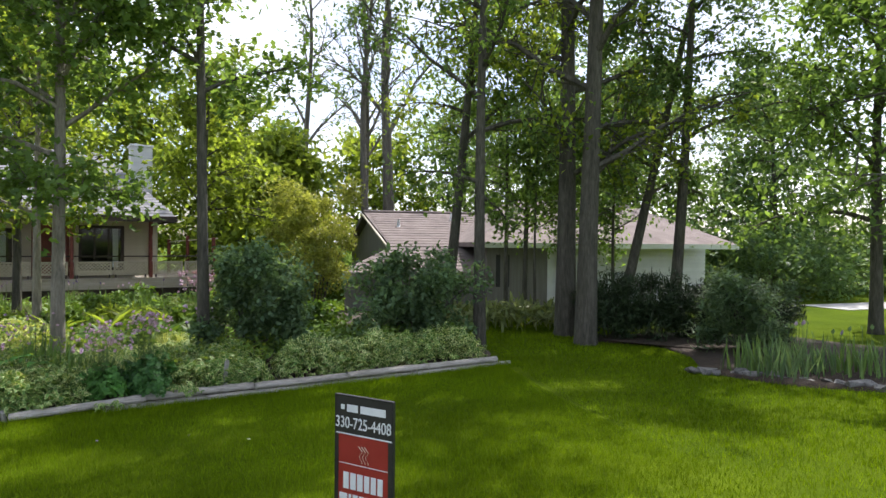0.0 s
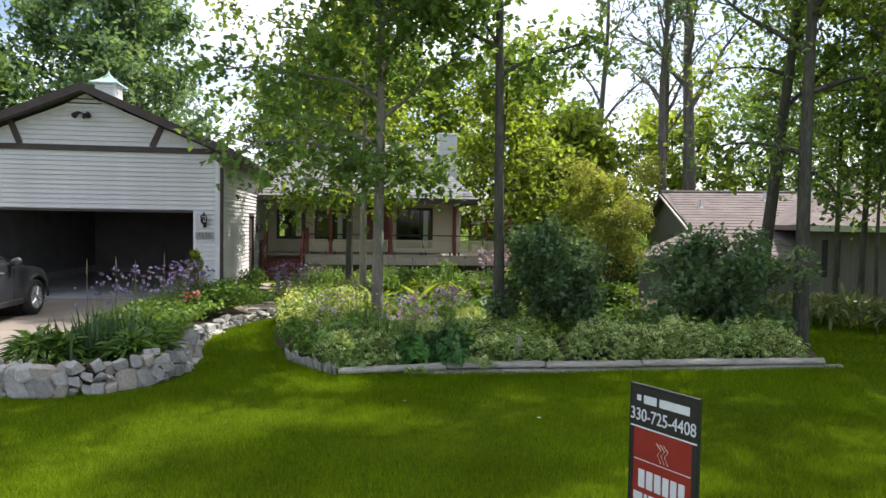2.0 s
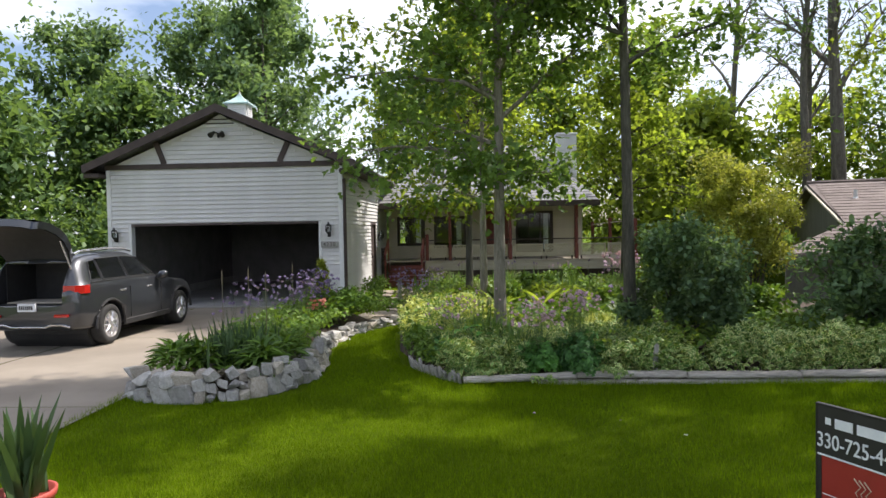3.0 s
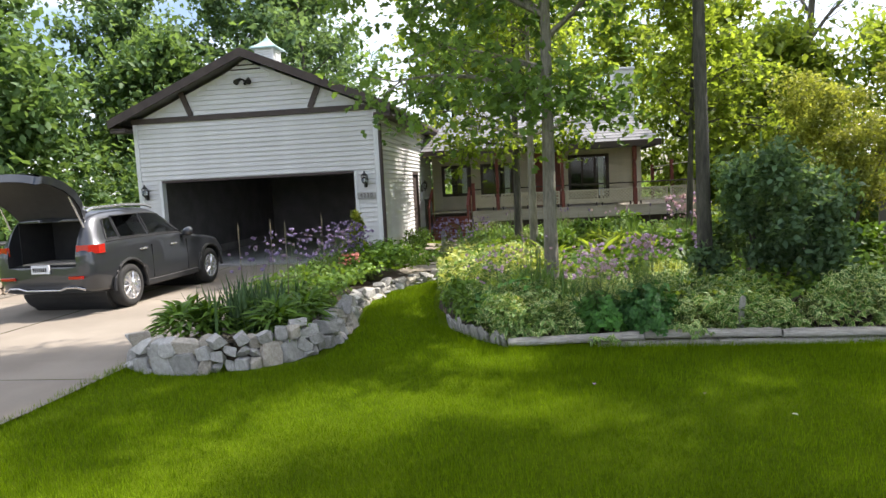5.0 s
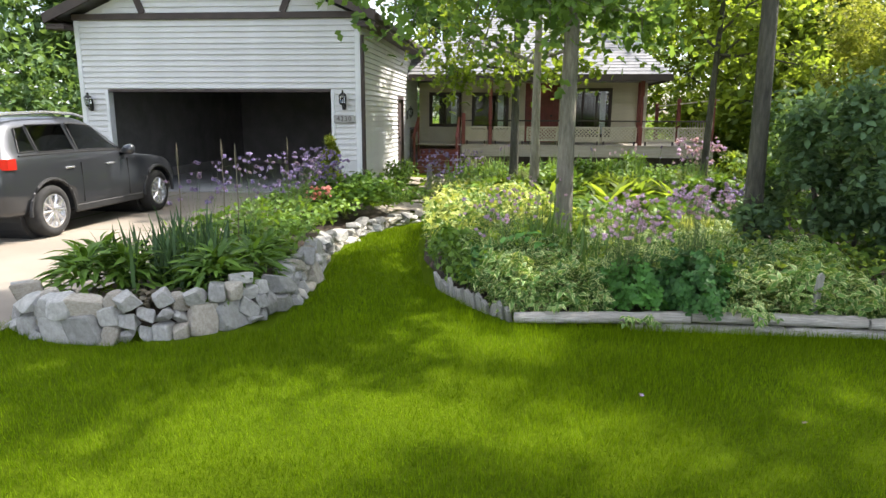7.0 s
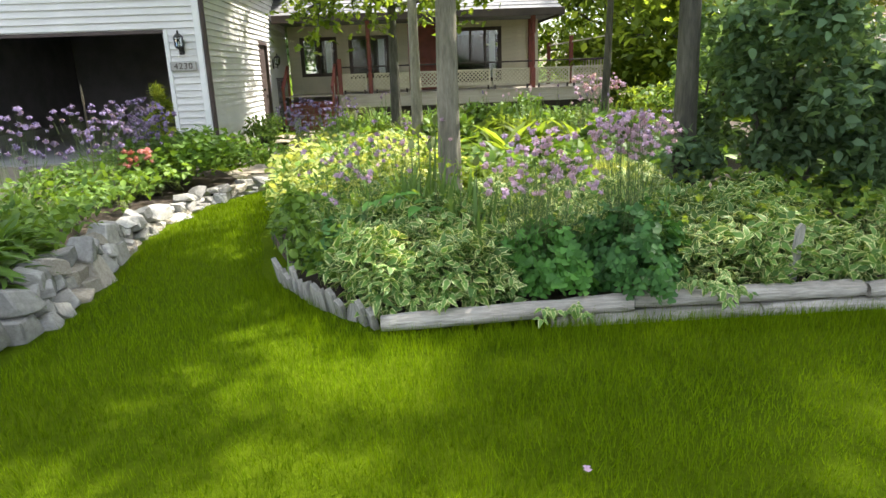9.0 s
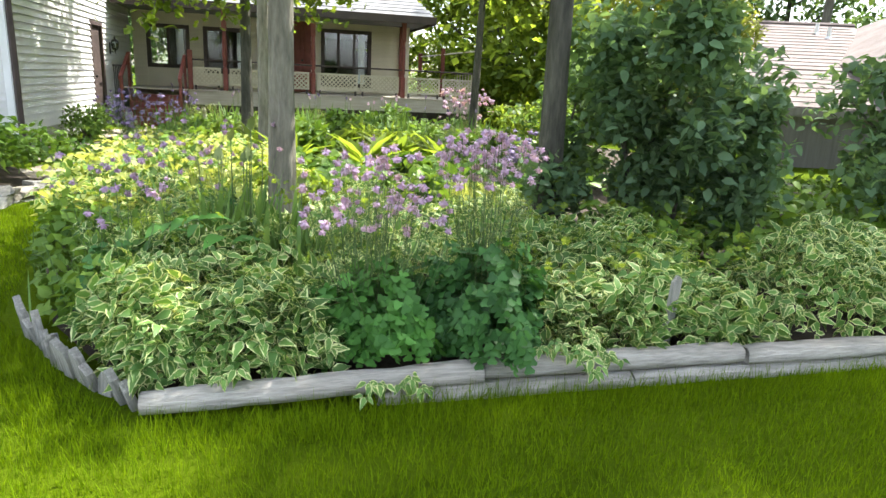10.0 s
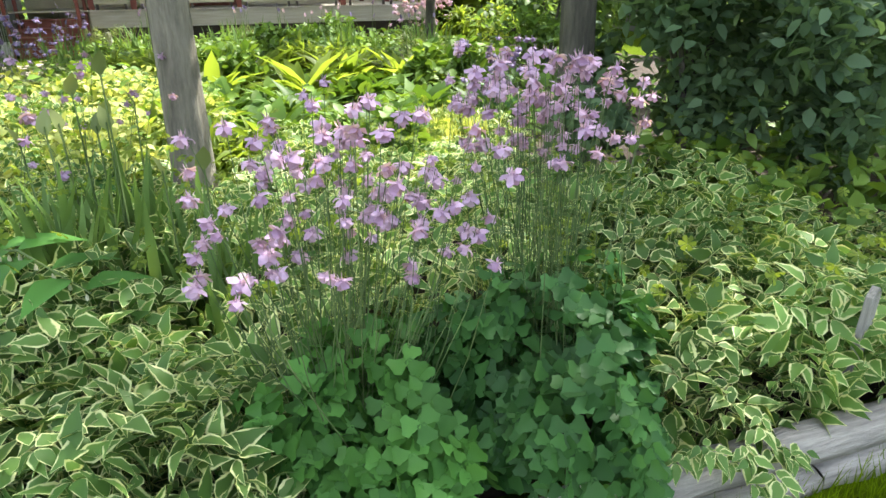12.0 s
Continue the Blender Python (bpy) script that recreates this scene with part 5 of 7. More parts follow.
def shrub(name, x, y, rx, ry, h, n, size, leaf, label, template=T_OVAL, stems=7, from_z=0.1, lumps=26, bark=M_BARKD, tilt=0.7, seed=1, category="shrub", fill=0.45, taper=0.0):
    rg = np.random.default_rng(seed)
    t = thing(name, (x, y, float(gz(x, y)) + 0.03), label, category)
    centres, rad = [], []
    for k in range(lumps):
        d = rg.normal(0, 1, 3)
        d /= np.linalg.norm(d)
        f = rg.uniform(0.35, 1.0)
        zc = from_z + (h - from_z) * (0.5 + 0.47 * d[2] * f / 0.9)
        w = 1 - taper * (zc / h)
        centres.append((d[0] * rx * f * w, d[1] * ry * f * w, zc))
        rad.append(rg.uniform(0.22, 0.42) * (rx + ry) / 2 * (1 - 0.6 * taper * zc / h))
    centres, rad = np.array(centres), np.array(rad)
    pick = rg.integers(0, lumps, n)
    d = rg.normal(0, 1, (n, 3))
    d /= np.linalg.norm(d, axis=1)[:, None]
    pl = centres[pick] + d * (rad[pick] * rg.random(n) ** fill)[:, None] * np.array([1, 1, 0.9])
    pl[:, 2] = np.maximum(pl[:, 2], 0.03)
    tagged(part("foliage", strew("foliage", template, pl, turns(n, tilt), size * rg.uniform(0.6, 1.2, n), leaf), None, t), kind="stuff")
    s = Shape()
    for k in range(stems):
        c = centres[rg.integers(0, lumps)]
        b = (rg.normal(0, 0.12 * rx), rg.normal(0, 0.12 * ry), -0.1)
        s.tube([b, (b[0] * 0.5 + c[0] * 0.4, b[1] * 0.5 + c[1] * 0.4, c[2] * 0.5), c], [0.028, 0.02, 0.008], 5, False)
    tagged(part("branchwork", s, bark, t), kind="stuff")
    return t


# the corner of the bed by the timbers
NEAR_L = [(0.06, 8.42), (0.82, 8.42), (0.95, 8.9), (0.5, 9.35), (-0.2, 9.2), (-0.28, 8.86)]
NEAR_R = [(1.78, 8.42), (3.05, 8.42), (3.2, 9.4), (3.0, 10.0), (2.3, 10.3), (1.75, 9.1)]
FAR_R = [(3.25, 8.46), (6.75, 8.46), (6.9, 9.4), (5.6, 9.6), (4.4, 9.5), (3.3, 9.3)]
MID = [(0.2, 9.1), (1.5, 9.0), (2.4, 9.5), (2.6, 10.2), (1.9, 11.0), (0.2, 10.9), (-0.6, 10.4), (-0.4, 9.5)]
cover("variegated_goutweed", NEAR_L, 2000, 0.44, 0.086, T_TRI, L_VARIE, "variegated goutweed with cream-edged leaves spilling over timber", edge=0.14, p=0.3, deep=0.85, tilt=0.8)
cover("variegated_goutweed", NEAR_R, 2900, 0.44, 0.086, T_TRI, L_VARIE, "variegated goutweed with cream-edged leaves beside the timber", edge=0.14, p=1.1, deep=0.85, tilt=0.8)
cover("variegated_goutweed", FAR_R, 3300, 0.52, 0.082, T_TRIS, L_VARIE, "variegated goutweed with cream-edged leaves along the timbers", edge=0.16, p=2.0, deep=0.8, tilt=0.8)
cover("variegated_goutweed", MID, 4200, 0.44, 0.075, T_TRIS, L_VARIE, "variegated goutweed round the foot of a tree", p=0.9, deep=0.7, tilt=0.8)
cover("herb_carpet", [(2.5, 10.2), (3.0, 9.2), (6.8, 9.3), (7.4, 10.5), (6.5, 12.0), (4.2, 12.0), (3.0, 10.2)], 3500, 0.5, 0.11, T_OVAL, L_GROUND, "green herbs filling the bed beneath the shrubs", tilt=0.6)
for k, (x, y) in enumerate(((0.42, 8.37), (0.95, 8.30), (1.15, 8.31), (1.95, 8.28), (2.05, 8.33), (1.80, 8.36), (1.88, 8.33), (1.98, 8.38))):
    t = thing("goutweed_sprig", (x, y, 0.15 if k in (0, 3, 4) else (0.2 if k > 4 else 0.09)), "small sprig of cream-edged leaves hanging over the timber", "plant", "sprigs over the timber")
    m = 7
    az = rng.uniform(-0.9, 0.9, m) + np.pi
    part("foliage", strew("foliage", T_TRI, np.column_stack([rng.normal(0, 0.04, m), rng.normal(-0.01, 0.02, m), rng.uniform(-0.02, 0.05, m)]), turn_from(az, rng.normal(-0.5, 0.2, m), rng.normal(0, 0.2, m)), 0.055 * rng.uniform(0.8, 1.2, m), L_VARIE), None, t)

columbine(1.02, 8.70, 760, 120, 0.19, 1.0, 0.62, L_COLUMB, P_PINK, "pink columbine with nodding flowers over fresh green leaves", single=True, leaf_h=0.43, leaf_r=0.31, drift=(0.02, 0.03))
columbine(1.55, 8.72, 980, 95, 0.14, 1.06, 0.80, L_COLUM, P_PINK, "tall pink columbine over blue-green leaves", single=True, leaf_h=0.50, leaf_r=0.38, drift=(0.06, 0.12))
columbine(0.0, 9.62, 200, 22, 0.16, 0.95, 0.6, L_COLUM, P_MAUVE, "mauve columbine among iris blades", single=True, leaf_h=0.35, leaf_r=0.25)
columbine(-0.2, 9.4, 160, 20, 0.16, 0.86, 0.5, L_COLUM, P_MAUVE, "mauve columbine at the bed corner", leaf_h=0.35, leaf_r=0.25)
columbine(0.2, 10.6, 120, 26, 0.25, 0.95, 0.6, L_COLUM, P_MAUVE, "mauve columbine beside the tree trunk", leaf_h=0.4, leaf_r=0.25)
strap_clump("iris", 0.38, 9.70, 110, 0.72, 0.14, L_IRIS, "clump of upright green iris blades with buds", "iris", 0.8, 9)
strap_clump("iris", 0.72, 9.50, 44, 0.62, 0.10, L_IRIS, "clump of green iris blades", "iris", 0.7, 2)
strap_clump("daylily", -0.20, 9.45, 240, 0.40, 0.13, L_IRIS, "arching clump of narrow green daylily leaves", "daylily", 0.34, 0)
strap_clump("daylily", -0.42, 10.05, 240, 0.42, 0.15, L_IRIS, "arching clump of narrow green daylily leaves", "daylily", 0.34, 0)
seal = thing("solomons_seal", (-0.02, 9.62, 0.06), "arching stem with paired green leaves and small cream bells", "flower")
arch = [(0.0, 0.0, 0.0), (-0.02, -0.02, 0.28), (0.06, -0.08, 0.46), (0.22, -0.24, 0.51), (0.42, -0.42, 0.42)]
part("stem", Shape().tube(arch, [0.006, 0.006, 0.005, 0.004, 0.002], 5), M_STEM, seal)
tt = np.linspace(0.35, 0.98, 12)
ap = np.array([np.array(arch[min(int(t * 4), 3)]) * (1 - (t * 4 - min(int(t * 4), 3))) + np.array(arch[min(int(t * 4), 3) + 1]) * (t * 4 - min(int(t * 4), 3)) for t in tt])
part("foliage", strew("foliage", T_BROAD, ap, turn_from(np.where(np.arange(12) % 2, -1.15, 2.7), np.full(12, 0.25), rng.normal(0, 0.2, 12)), np.full(12, 0.18), L_COLUMB), None, seal)
tagged(part("bell_row", strew("bell_row", petals(5, 1.4, 0.28, 0.3, False), ap - np.array([0, 0, 0.012]), turns(12, 0.15), np.full(12, 0.014), P_WHITE), None, seal), kind="stuff")

cover("herb_carpet", [(-0.92, 10.5), (-0.6, 9.45), (-0.3, 8.98), (0.15, 9.2), (0.0, 10.4)], 1500, 0.42, 0.085, T_OVAL, L_GROUND, "mixed green herbs along the curved bed edge", tilt=0.7, edge=0.1)
cover("goutweed_umbel", MID + [], 420, 0.72, 0.03, T_STAR, L_LIME, "tiny lime-green flower heads above the leaves", tilt=0.6, deep=0.25)
cover("goutweed_umbel", NEAR_R, 220, 0.60, 0.028, T_STAR, L_LIME, "tiny lime-green flower heads above the leaves", tilt=0.6, deep=0.25)

# the sunlit middle of the bed
cover("golden_creeper", [(-0.95, 10.5), (0.4, 10.8), (0.9, 12.0), (0.2, 14.2), (-0.9, 14.2), (-1.15, 12.4)], 3600, 0.58, 0.08, T_OVAL, L_GOLD, "golden-leaved low plants in full sun", tilt=0.6, p=0.5)
cover("golden_creeper", [(0.9, 10.8), (2.6, 10.8), (3.0, 12.2), (0.9, 12.0)], 2400, 0.34, 0.06, T_TRIS, L_VARIE, "pale variegated leaves in full sun", tilt=0.5, p=1.7)
cover("herb_carpet", [(0.6, 12.2), (4.6, 12.2), (5.4, 16.0), (5.0, 21.8), (-1.2, 21.8), (-1.4, 17.0), (-0.6, 14.3)], 6000, 0.38, 0.13, T_OVAL, L_GROUND, "mixed green herbs filling the back of the bed", tilt=0.6, p=2.7)
cover("golden_creeper", [(-0.95, 10.5), (0.4, 10.8), (0.9, 12.0), (0.2, 14.2), (-0.9, 14.2), (-1.15, 12.4)], 2000, 0.52, 0.07, T_TRIS, L_VARIE, "cream-edged leaves mixed among golden ones", tilt=0.6, p=2.2)
cover("herb_carpet", [(-0.95, 10.5), (0.4, 10.8), (0.9, 12.0), (0.2, 14.2), (-0.9, 14.2), (-1.15, 12.4)], 1600, 0.62, 0.085, T_OVAL, L_GROUND, "green herbs mixed among golden leaves", tilt=0.6, p=3.1)
for k, (x, y) in enumerate(((0.75, 14.6), (1.25, 15.6), (2.2, 15.1), (0.3, 15.8), (2.9, 14.9), (1.7, 14.4))):
    rosette("lady_fern", x, y, 60, 0.62, L_LIME, "bright green arching fern in the sun", "ferns in the sun", T_LONG, 0.85, 0.12)
strap_clump("hakone_grass", 2.4, 11.7, 260, 0.42, 0.14, L_GOLD, "mound of bright golden ornamental grass", "grass", 0.55, 0)
for k, (x, y) in enumerate(((1.15, 12.4), (1.9, 12.2), (2.5, 12.9), (1.5, 13.3), (0.75, 13.4), (3.0, 12.4), (2.2, 14.0))):
    rosette("hosta", x, y, 46, 0.50, L_HOSTA, "bright green hosta with broad upright leaves", "hostas in the sun", T_LONG if k % 2 else T_BROAD, 0.75, 0.12)
for k, (x, y) in enumerate(((3.0, 18.5), (3.9, 17.6), (2.2, 19.5), (4.9, 20.4), (1.2, 20.2), (-0.2, 19.4), (-1.0, 18.0))):
    strap_clump("iris", x, y, 40, 0.7, 0.22, L_IRIS, "clump of iris blades with violet buds by the porch", "iris", 0.8, 6, petal=P_BLUE)
for k, (x, y) in enumerate(((-1.25, 15.2), (-1.5, 16.4), (-0.9, 16.2))):
    columbine(x, y, 90, 46, 0.22, 0.95, 0.5, L_PALE, P_BLUE, "violet-blue columbine by the flagstone path", fl=0.046, leaf_r=0.35)
columbine(4.6, 19.8, 120, 70, 0.35, 1.15, 0.5, L_PALE, P_PINK, "pale pink columbine before the porch", fl=0.08, leaf_r=0.4)
columbine(3.1, 12.6, 90, 40, 0.2, 0.8, 0.45, L_COLUM, P_BLUE, "dark violet columbine beside the lilac", fl=0.055)

# shrubs of the bed
shrub("lilac", 3.42, 10.35, 0.98, 0.85, 2.12, 10500, 0.095, L_DEEP, "dense dark green lilac bush", seed=3, lumps=34)
shrub("willow_shrub", 5.95, 14.2, 1.1, 1.0, 3.95, 15000, 0.075, L_WILLOW, "airy yellow-green willow shrub", T_LEAF, seed=5, lumps=44, from_z=0.6)
shrub("viburnum", 6.35, 10.2, 1.25, 1.0, 1.85, 7500, 0.11, L_DEEP, "rounded dark green viburnum bush", seed=6, lumps=36)
shrub("boxwood", 5.0, 11.8, 0.7, 0.6, 0.85, 2200, 0.10, L_HOSTA, "small bright green shrub between larger ones", seed=8)
shrub("bayberry", 4.7, 14.5, 0.9, 0.8, 1.6, 2600, 0.11, L_OAK, "mid-green shrub behind the lilac", seed=9)

for k, (x, y, rx, h, mt, nm) in enumerate(((-0.3, 15.4, 0.4, 0.5, 1, "lady_fern"), (0.9, 15.0, 0.5, 0.55, 0, "peony"), (2.1, 15.6, 0.5, 0.6, 1, "lady_fern"), (3.3, 14.6, 0.5, 0.7, 0, "peony"), (0.3, 17.0, 0.45, 0.6, 2, "lavender"),
                                           (1.8, 17.3, 0.6, 0.7, 0, "peony"), (3.4, 16.4, 0.5, 0.6, 2, "lavender"), (-0.9, 20.6, 0.5, 0.6, 2, "lavender"), (2.9, 20.9, 0.6, 0.6, 0, "peony"), (5.4, 18.6, 0.6, 0.9, 1, "lady_fern"), (1.6, 21.4, 0.5, 0.5, 2, "lavender"), (-0.2, 13.2, 0.35, 0.5, 1, "lady_fern"), (0.7, 11.6, 0.35, 0.55, 1, "lady_fern"), (1.7, 11.3, 0.4, 0.5, 0, "peony"))):
    shrub(nm, x, y, rx, rx * 0.9, h, 900, (0.13, 0.16, 0.09)[mt], (L_GROUND, L_LIME, L_PALE)[mt], ("leafy green peony mound in the bed", "light green feathery fern mound", "low mound of grey-green lavender")[mt], (T_OVAL, T_LONG, T_STRAP)[mt], seed=400 + k, lumps=14, stems=3, category="plant", bark=M_STEM)

# the stone-edged bed by the drive
for k, (x, y, s) in enumerate(((-3.50, 8.22, 0.42), (-3.62, 8.60, 0.44), (-3.25, 8.42, 0.40), (-2.42, 8.36, 0.42), (-2.28, 8.75, 0.40), (-2.60, 8.62, 0.42), (-2.35, 9.2, 0.36))):
    leaf_mound("hosta", x, y, 170, s * 0.74, s * 0.95, 0.20, L_HOSTA, "dense green hosta mound of pointed leaves at the stones", "hostas at the stones", T_LONG, 0.14)
strap_clump("iris", -2.92, 8.62, 130, 0.62, 0.15, L_IRISD, "thick clump of dark grey-green iris blades", "iris", 0.7, 0, stretch=1.4, z=0.15)
strap_clump("iris", -3.05, 9.1, 70, 0.66, 0.17, L_IRISD, "clump of dark grey-green iris blades", "iris", 0.7, 0, stretch=1.4, z=0.15)
mulch = thing("leaf_litter", (-2.92, 8.05, 0.15), "dry brown leaves and bark mulch behind the stones", "mulch", kind="stuff")
m = 420
part("litter", strew("litter", T_OVAL, np.column_stack([rng.normal(0, 0.30, m), rng.normal(0, 0.09, m), rng.uniform(0.05, 0.10, m)]), turns(m, 0.5), 0.07 * rng.uniform(0.5, 1.2, m), M_STEMD), None, mulch)
cover("herb_carpet", [(-3.7, 9.35), (-2.4, 9.3), (-2.1, 9.3), (-2.05, 9.6), (-2.16, 10.2), (-2.26, 10.9), (-2.22, 11.8), (-2.0, 12.6), (-1.62, 13.35), (-1.15, 13.95), (-2.2, 15.0), (-3.7, 15.4)], 4600, 0.42, 0.085, T_OVAL, L_GROUND, "mixed green perennials in the stone-edged bed", tilt=0.6, base=0.14)
cover("geranium", [(-2.9, 12.3), (-2.0, 12.6), (-1.8, 13.4), (-2.6, 14.2), (-3.2, 13.6)], 1300, 0.62, 0.10, T_LOBED, L_HOSTA, "bright green mound of lobed leaves", tilt=0.5, base=0.14, kind="stuff")
for k, (x, y) in enumerate(((-3.45, 10.2), (-3.1, 10.9), (-3.5, 11.6), (-2.95, 12.0), (-2.75, 12.9), (-3.0, 13.3))):
    columbine(x, y, 70, 26 if k < 3 else 74, 0.2, 1.12, 0.62, L_PALE, P_BLUE, "tall violet columbine on wiry stems", fl=0.046, leaf_r=0.3, leaf_h=0.4)
for k, (x, y) in enumerate(((-3.6, 10.0), (-2.9, 9.9), (-3.55, 11.0), (-3.2, 12.4))):
    t = thing("dry_stalk", (x, y, 0.12), "dry brown flower stalk standing above the bed", "plant", "dry stalks")
    part("stalk", Shape().tube([(0, 0, 0), (0.03, 0, 0.6), (0.02, 0.02, 1.15 + 0.1 * (k % 2))], [0.007, 0.006, 0.004], 5), M_STEMD, t)
    part("seed_head", Shape().lathe([(0.004, 1.0), (0.014, 1.06), (0.012, 1.15), (0.003, 1.25)], (0.02, 0.02, 0), 6), M_STEMD, t)
columbine(-2.75, 12.45, 60, 22, 0.10, 0.62, 0.42, L_PALE, P_ROSE, "low rose-pink columbine in the stone-edged bed", fl=0.05, leaf_r=0.2, leaf_h=0.3)
shrub("dwarf_conifer", -3.1, 14.4, 0.40, 0.40, 1.30, 7500, 0.085, L_YELLOW, "cone-shaped yellow-green dwarf conifer", T_NEEDLE, seed=12, lumps=30, taper=0.85, category="conifer")
shrub("foundation_shrub", -2.6, 18.4, 0.35, 0.9, 0.55, 1100, 0.08, L_OAK, "low grey-green shrub along the garage wall", seed=13)

# the shaded bed across the lawn
for k, (x, y, rx, h) in enumerate(((10.9, 9.5, 0.9, 1.3), (11.7, 9.0, 1.0, 1.35), (12.6, 8.4, 1.0, 1.3), (13.3, 7.6, 0.8, 1.25))):
    shrub("yew", x, y, rx, 0.8, h, 7500, 0.16, L_CONIFER, "dense dark yew in the shade of the trees", T_NEEDLE, seed=20 + k, lumps=34, category="conifer")
shrub("juniper", 11.6, 6.9, 1.1, 0.9, 1.5, 7500, 0.2, L_DEEP, "spreading layered green conifer bush", T_NEEDLE, seed=26, lumps=30, tilt=0.35, category="conifer")
for k, (x, y) in enumerate(((9.7, 5.6), (10.0, 4.9), (10.2, 4.2), (9.6, 5.0), (10.6, 3.8), (10.3, 5.4))):
    strap_clump("iris", x, y, 60, 0.6, 0.2, L_DEEP if k % 2 else L_IRIS, "dark green iris clump with tall bud stalks", "iris", 0.6, 4, petal=P_BLUE if k == 1 else L_DEEP)
for k, (x, y, col) in enumerate(((0.82, 6.92, 0), (1.65, 6.68, 1), (2.08, 6.21, 2))):
    lf = thing("fallen_leaf", (x, y, float(gz(x, y)) + 0.055), ("small pinkish leaf fallen on the grass", "dark dry leaf fallen on the grass", "pale dry leaf fallen on the grass")[col], "leaf")
    part("blade", strew("blade", T_MAPLE, np.zeros((1, 3)), turn_from(np.array([k * 2.0]), np.array([0.2]), np.array([0.1])), np.array([0.042]), (P_MAUVE, M_STEMD, P_WHITE)[col]), None, lf)
cover("daylily", [(8.3, 12.0), (12.5, 10.2), (13.5, 12.0), (9.5, 14.5)], 1500, 0.45, 0.3, T_LONG, L_PALE, "pale green plants before the neighbour's wall", tilt=0.9)

# planter by the drive
pot = thing("planter", (-2.60, 4.26, float(gz(-2.60, 4.26)) - 0.01), "red pot with tall green iris blades", "planter")
part("pot", Shape().lathe([(0.13, 0.0), (0.17, 0.2), (0.18, 0.21), (0.185, 0.25), (0.165, 0.25), (0.155, 0.2)], (0, 0, 0), 20), M_POT, pot, smooth=True)
n = 44
az = rng.uniform(0, 6.28, n)
for k in range(n):
    base = np.array([[rng.normal(0, 0.05), rng.normal(0, 0.05), 0.2]])
    part("blade", strew("blade", T_STRAP, base, turn_from(az[k:k + 1], np.pi / 2 - np.abs(rng.normal(0.15, 0.12, 1)), np.zeros(1)), np.array([[0.75, rng.uniform(0.38, 0.68), 0.5]]), L_IRISD), None, pot)

# ---- trees ----
def tree(name, x, y, height, r, leaf, bark, label, crown=0.3, spread=2.5, limbs=16, leaves=6000, size=0.12, template=T_MAPLE, lean=(0, 0), seed=1,
         extra=(), sigma=0.32, rise=0.55, group="", sides=10, twigs=4, wob=0.006, single=True, stout=0.016):
    rg = np.random.default_rng(seed)
    t = thing(name, (x, y, float(gz(x, y)) - 0.05), label, "tree", group)
    n = 9
    ph = rg.uniform(0, 6.28, 2)
    axis = [Vector((lean[0] * (k / n) * height + wob * height * math.sin(2.2 * k / n * 3 + ph[0]) * (k / n), lean[1] * (k / n) * height + wob * height * math.sin(2 * k / n * 3 + ph[1]) * (k / n), height * k / n)) for k in range(n + 1)]
    rad = [r * (1 - 0.82 * (k / n) ** 0.9) for k in range(n + 1)]
    s = Shape()
    s.tube([axis[0] + Vector((0, 0, -0.1)), axis[0] + Vector((0, 0, 0.18))] + axis[1:], [r * 1.3, r * 1.06] + rad[1:], sides, False)

    def on_axis(f):
        k = min(int(f * n), n - 1)
        return axis[k].lerp(axis[k + 1], f * n - k), rad[k] + (rad[k + 1] - rad[k]) * (f * n - k)
    part("trunk", s, bark, t, smooth=True)
    br, tw, pts = Shape(), Shape(), []
    todo = [(crown + (0.97 - crown) * ((i + 0.5) / limbs) ** 0.9, i * 2.399 + rg.normal(0, 0.3), spread * rg.uniform(0.65, 1.1), rise + rg.normal(0, 0.12), 1) for i in range(limbs)]
    todo += [(e[0] / height, e[1], e[2], e[3], 0) for e in extra]
    for f, az, ln, el, shrink in todo:
        p, rr = on_axis(f)
        ln *= (1 - 0.55 * max(0, (f - crown) / (1 - crown)) ** 1.5) if shrink else 1
        d = Vector((math.cos(az) * math.cos(el), math.sin(az) * math.cos(el), math.sin(el)))
        q = [p]
        for k in range(4):
            d = (d + Vector(rg.normal(0, 0.13, 3)) + Vector((0, 0, 0.05 - 0.07 * k))).normalized()
            q.append(q[-1] + d * ln / 4)
        r0 = min(rr * 0.62, 0.02 + ln * stout)
        if single:
            br = Shape()
        br.tube(q, [r0, r0 * 0.8, r0 * 0.6, r0 * 0.4, r0 * 0.18], 5, False)
        for k in range(1, 5):
            for j in range(twigs if k > 1 else max(1, twigs - 2)):
                b = q[k].lerp(q[k - 1], rg.random())
                e = (d + Vector(rg.normal(0, 0.75, 3))).normalized()
                tl = ln * rg.uniform(0.18, 0.36)
                m, tip = b + e * tl * 0.5, b + e * tl + Vector((0, 0, -0.05 * tl))
                tw.tube([b, m, tip], [r0 * 0.3, r0 * 0.2, r0 * 0.08], 3, False)
                pts += [m, tip, tip, b.lerp(tip, rg.uniform(0.4, 0.9))]
        if single:
            part("limb", br, bark, t)
    if not single:
        tagged(part("branchwork", br, bark, t), kind="stuff")
    tagged(part("twig_mass", tw, bark, t), kind="stuff")
    if leaves:
        pts = np.array([p[:] for p in pts])
        pick = rg.integers(0, len(pts), leaves)
        pl = pts[pick] + rg.normal(0, sigma, (leaves, 3)) * np.array([1, 1, 0.75]) * rg.random((leaves, 1))
        tagged(part("crown", strew("crown", template, pl, turns(leaves, 0.75), size * rg.uniform(0.6, 1.2, leaves), leaf), None, t), kind="stuff")
    return t


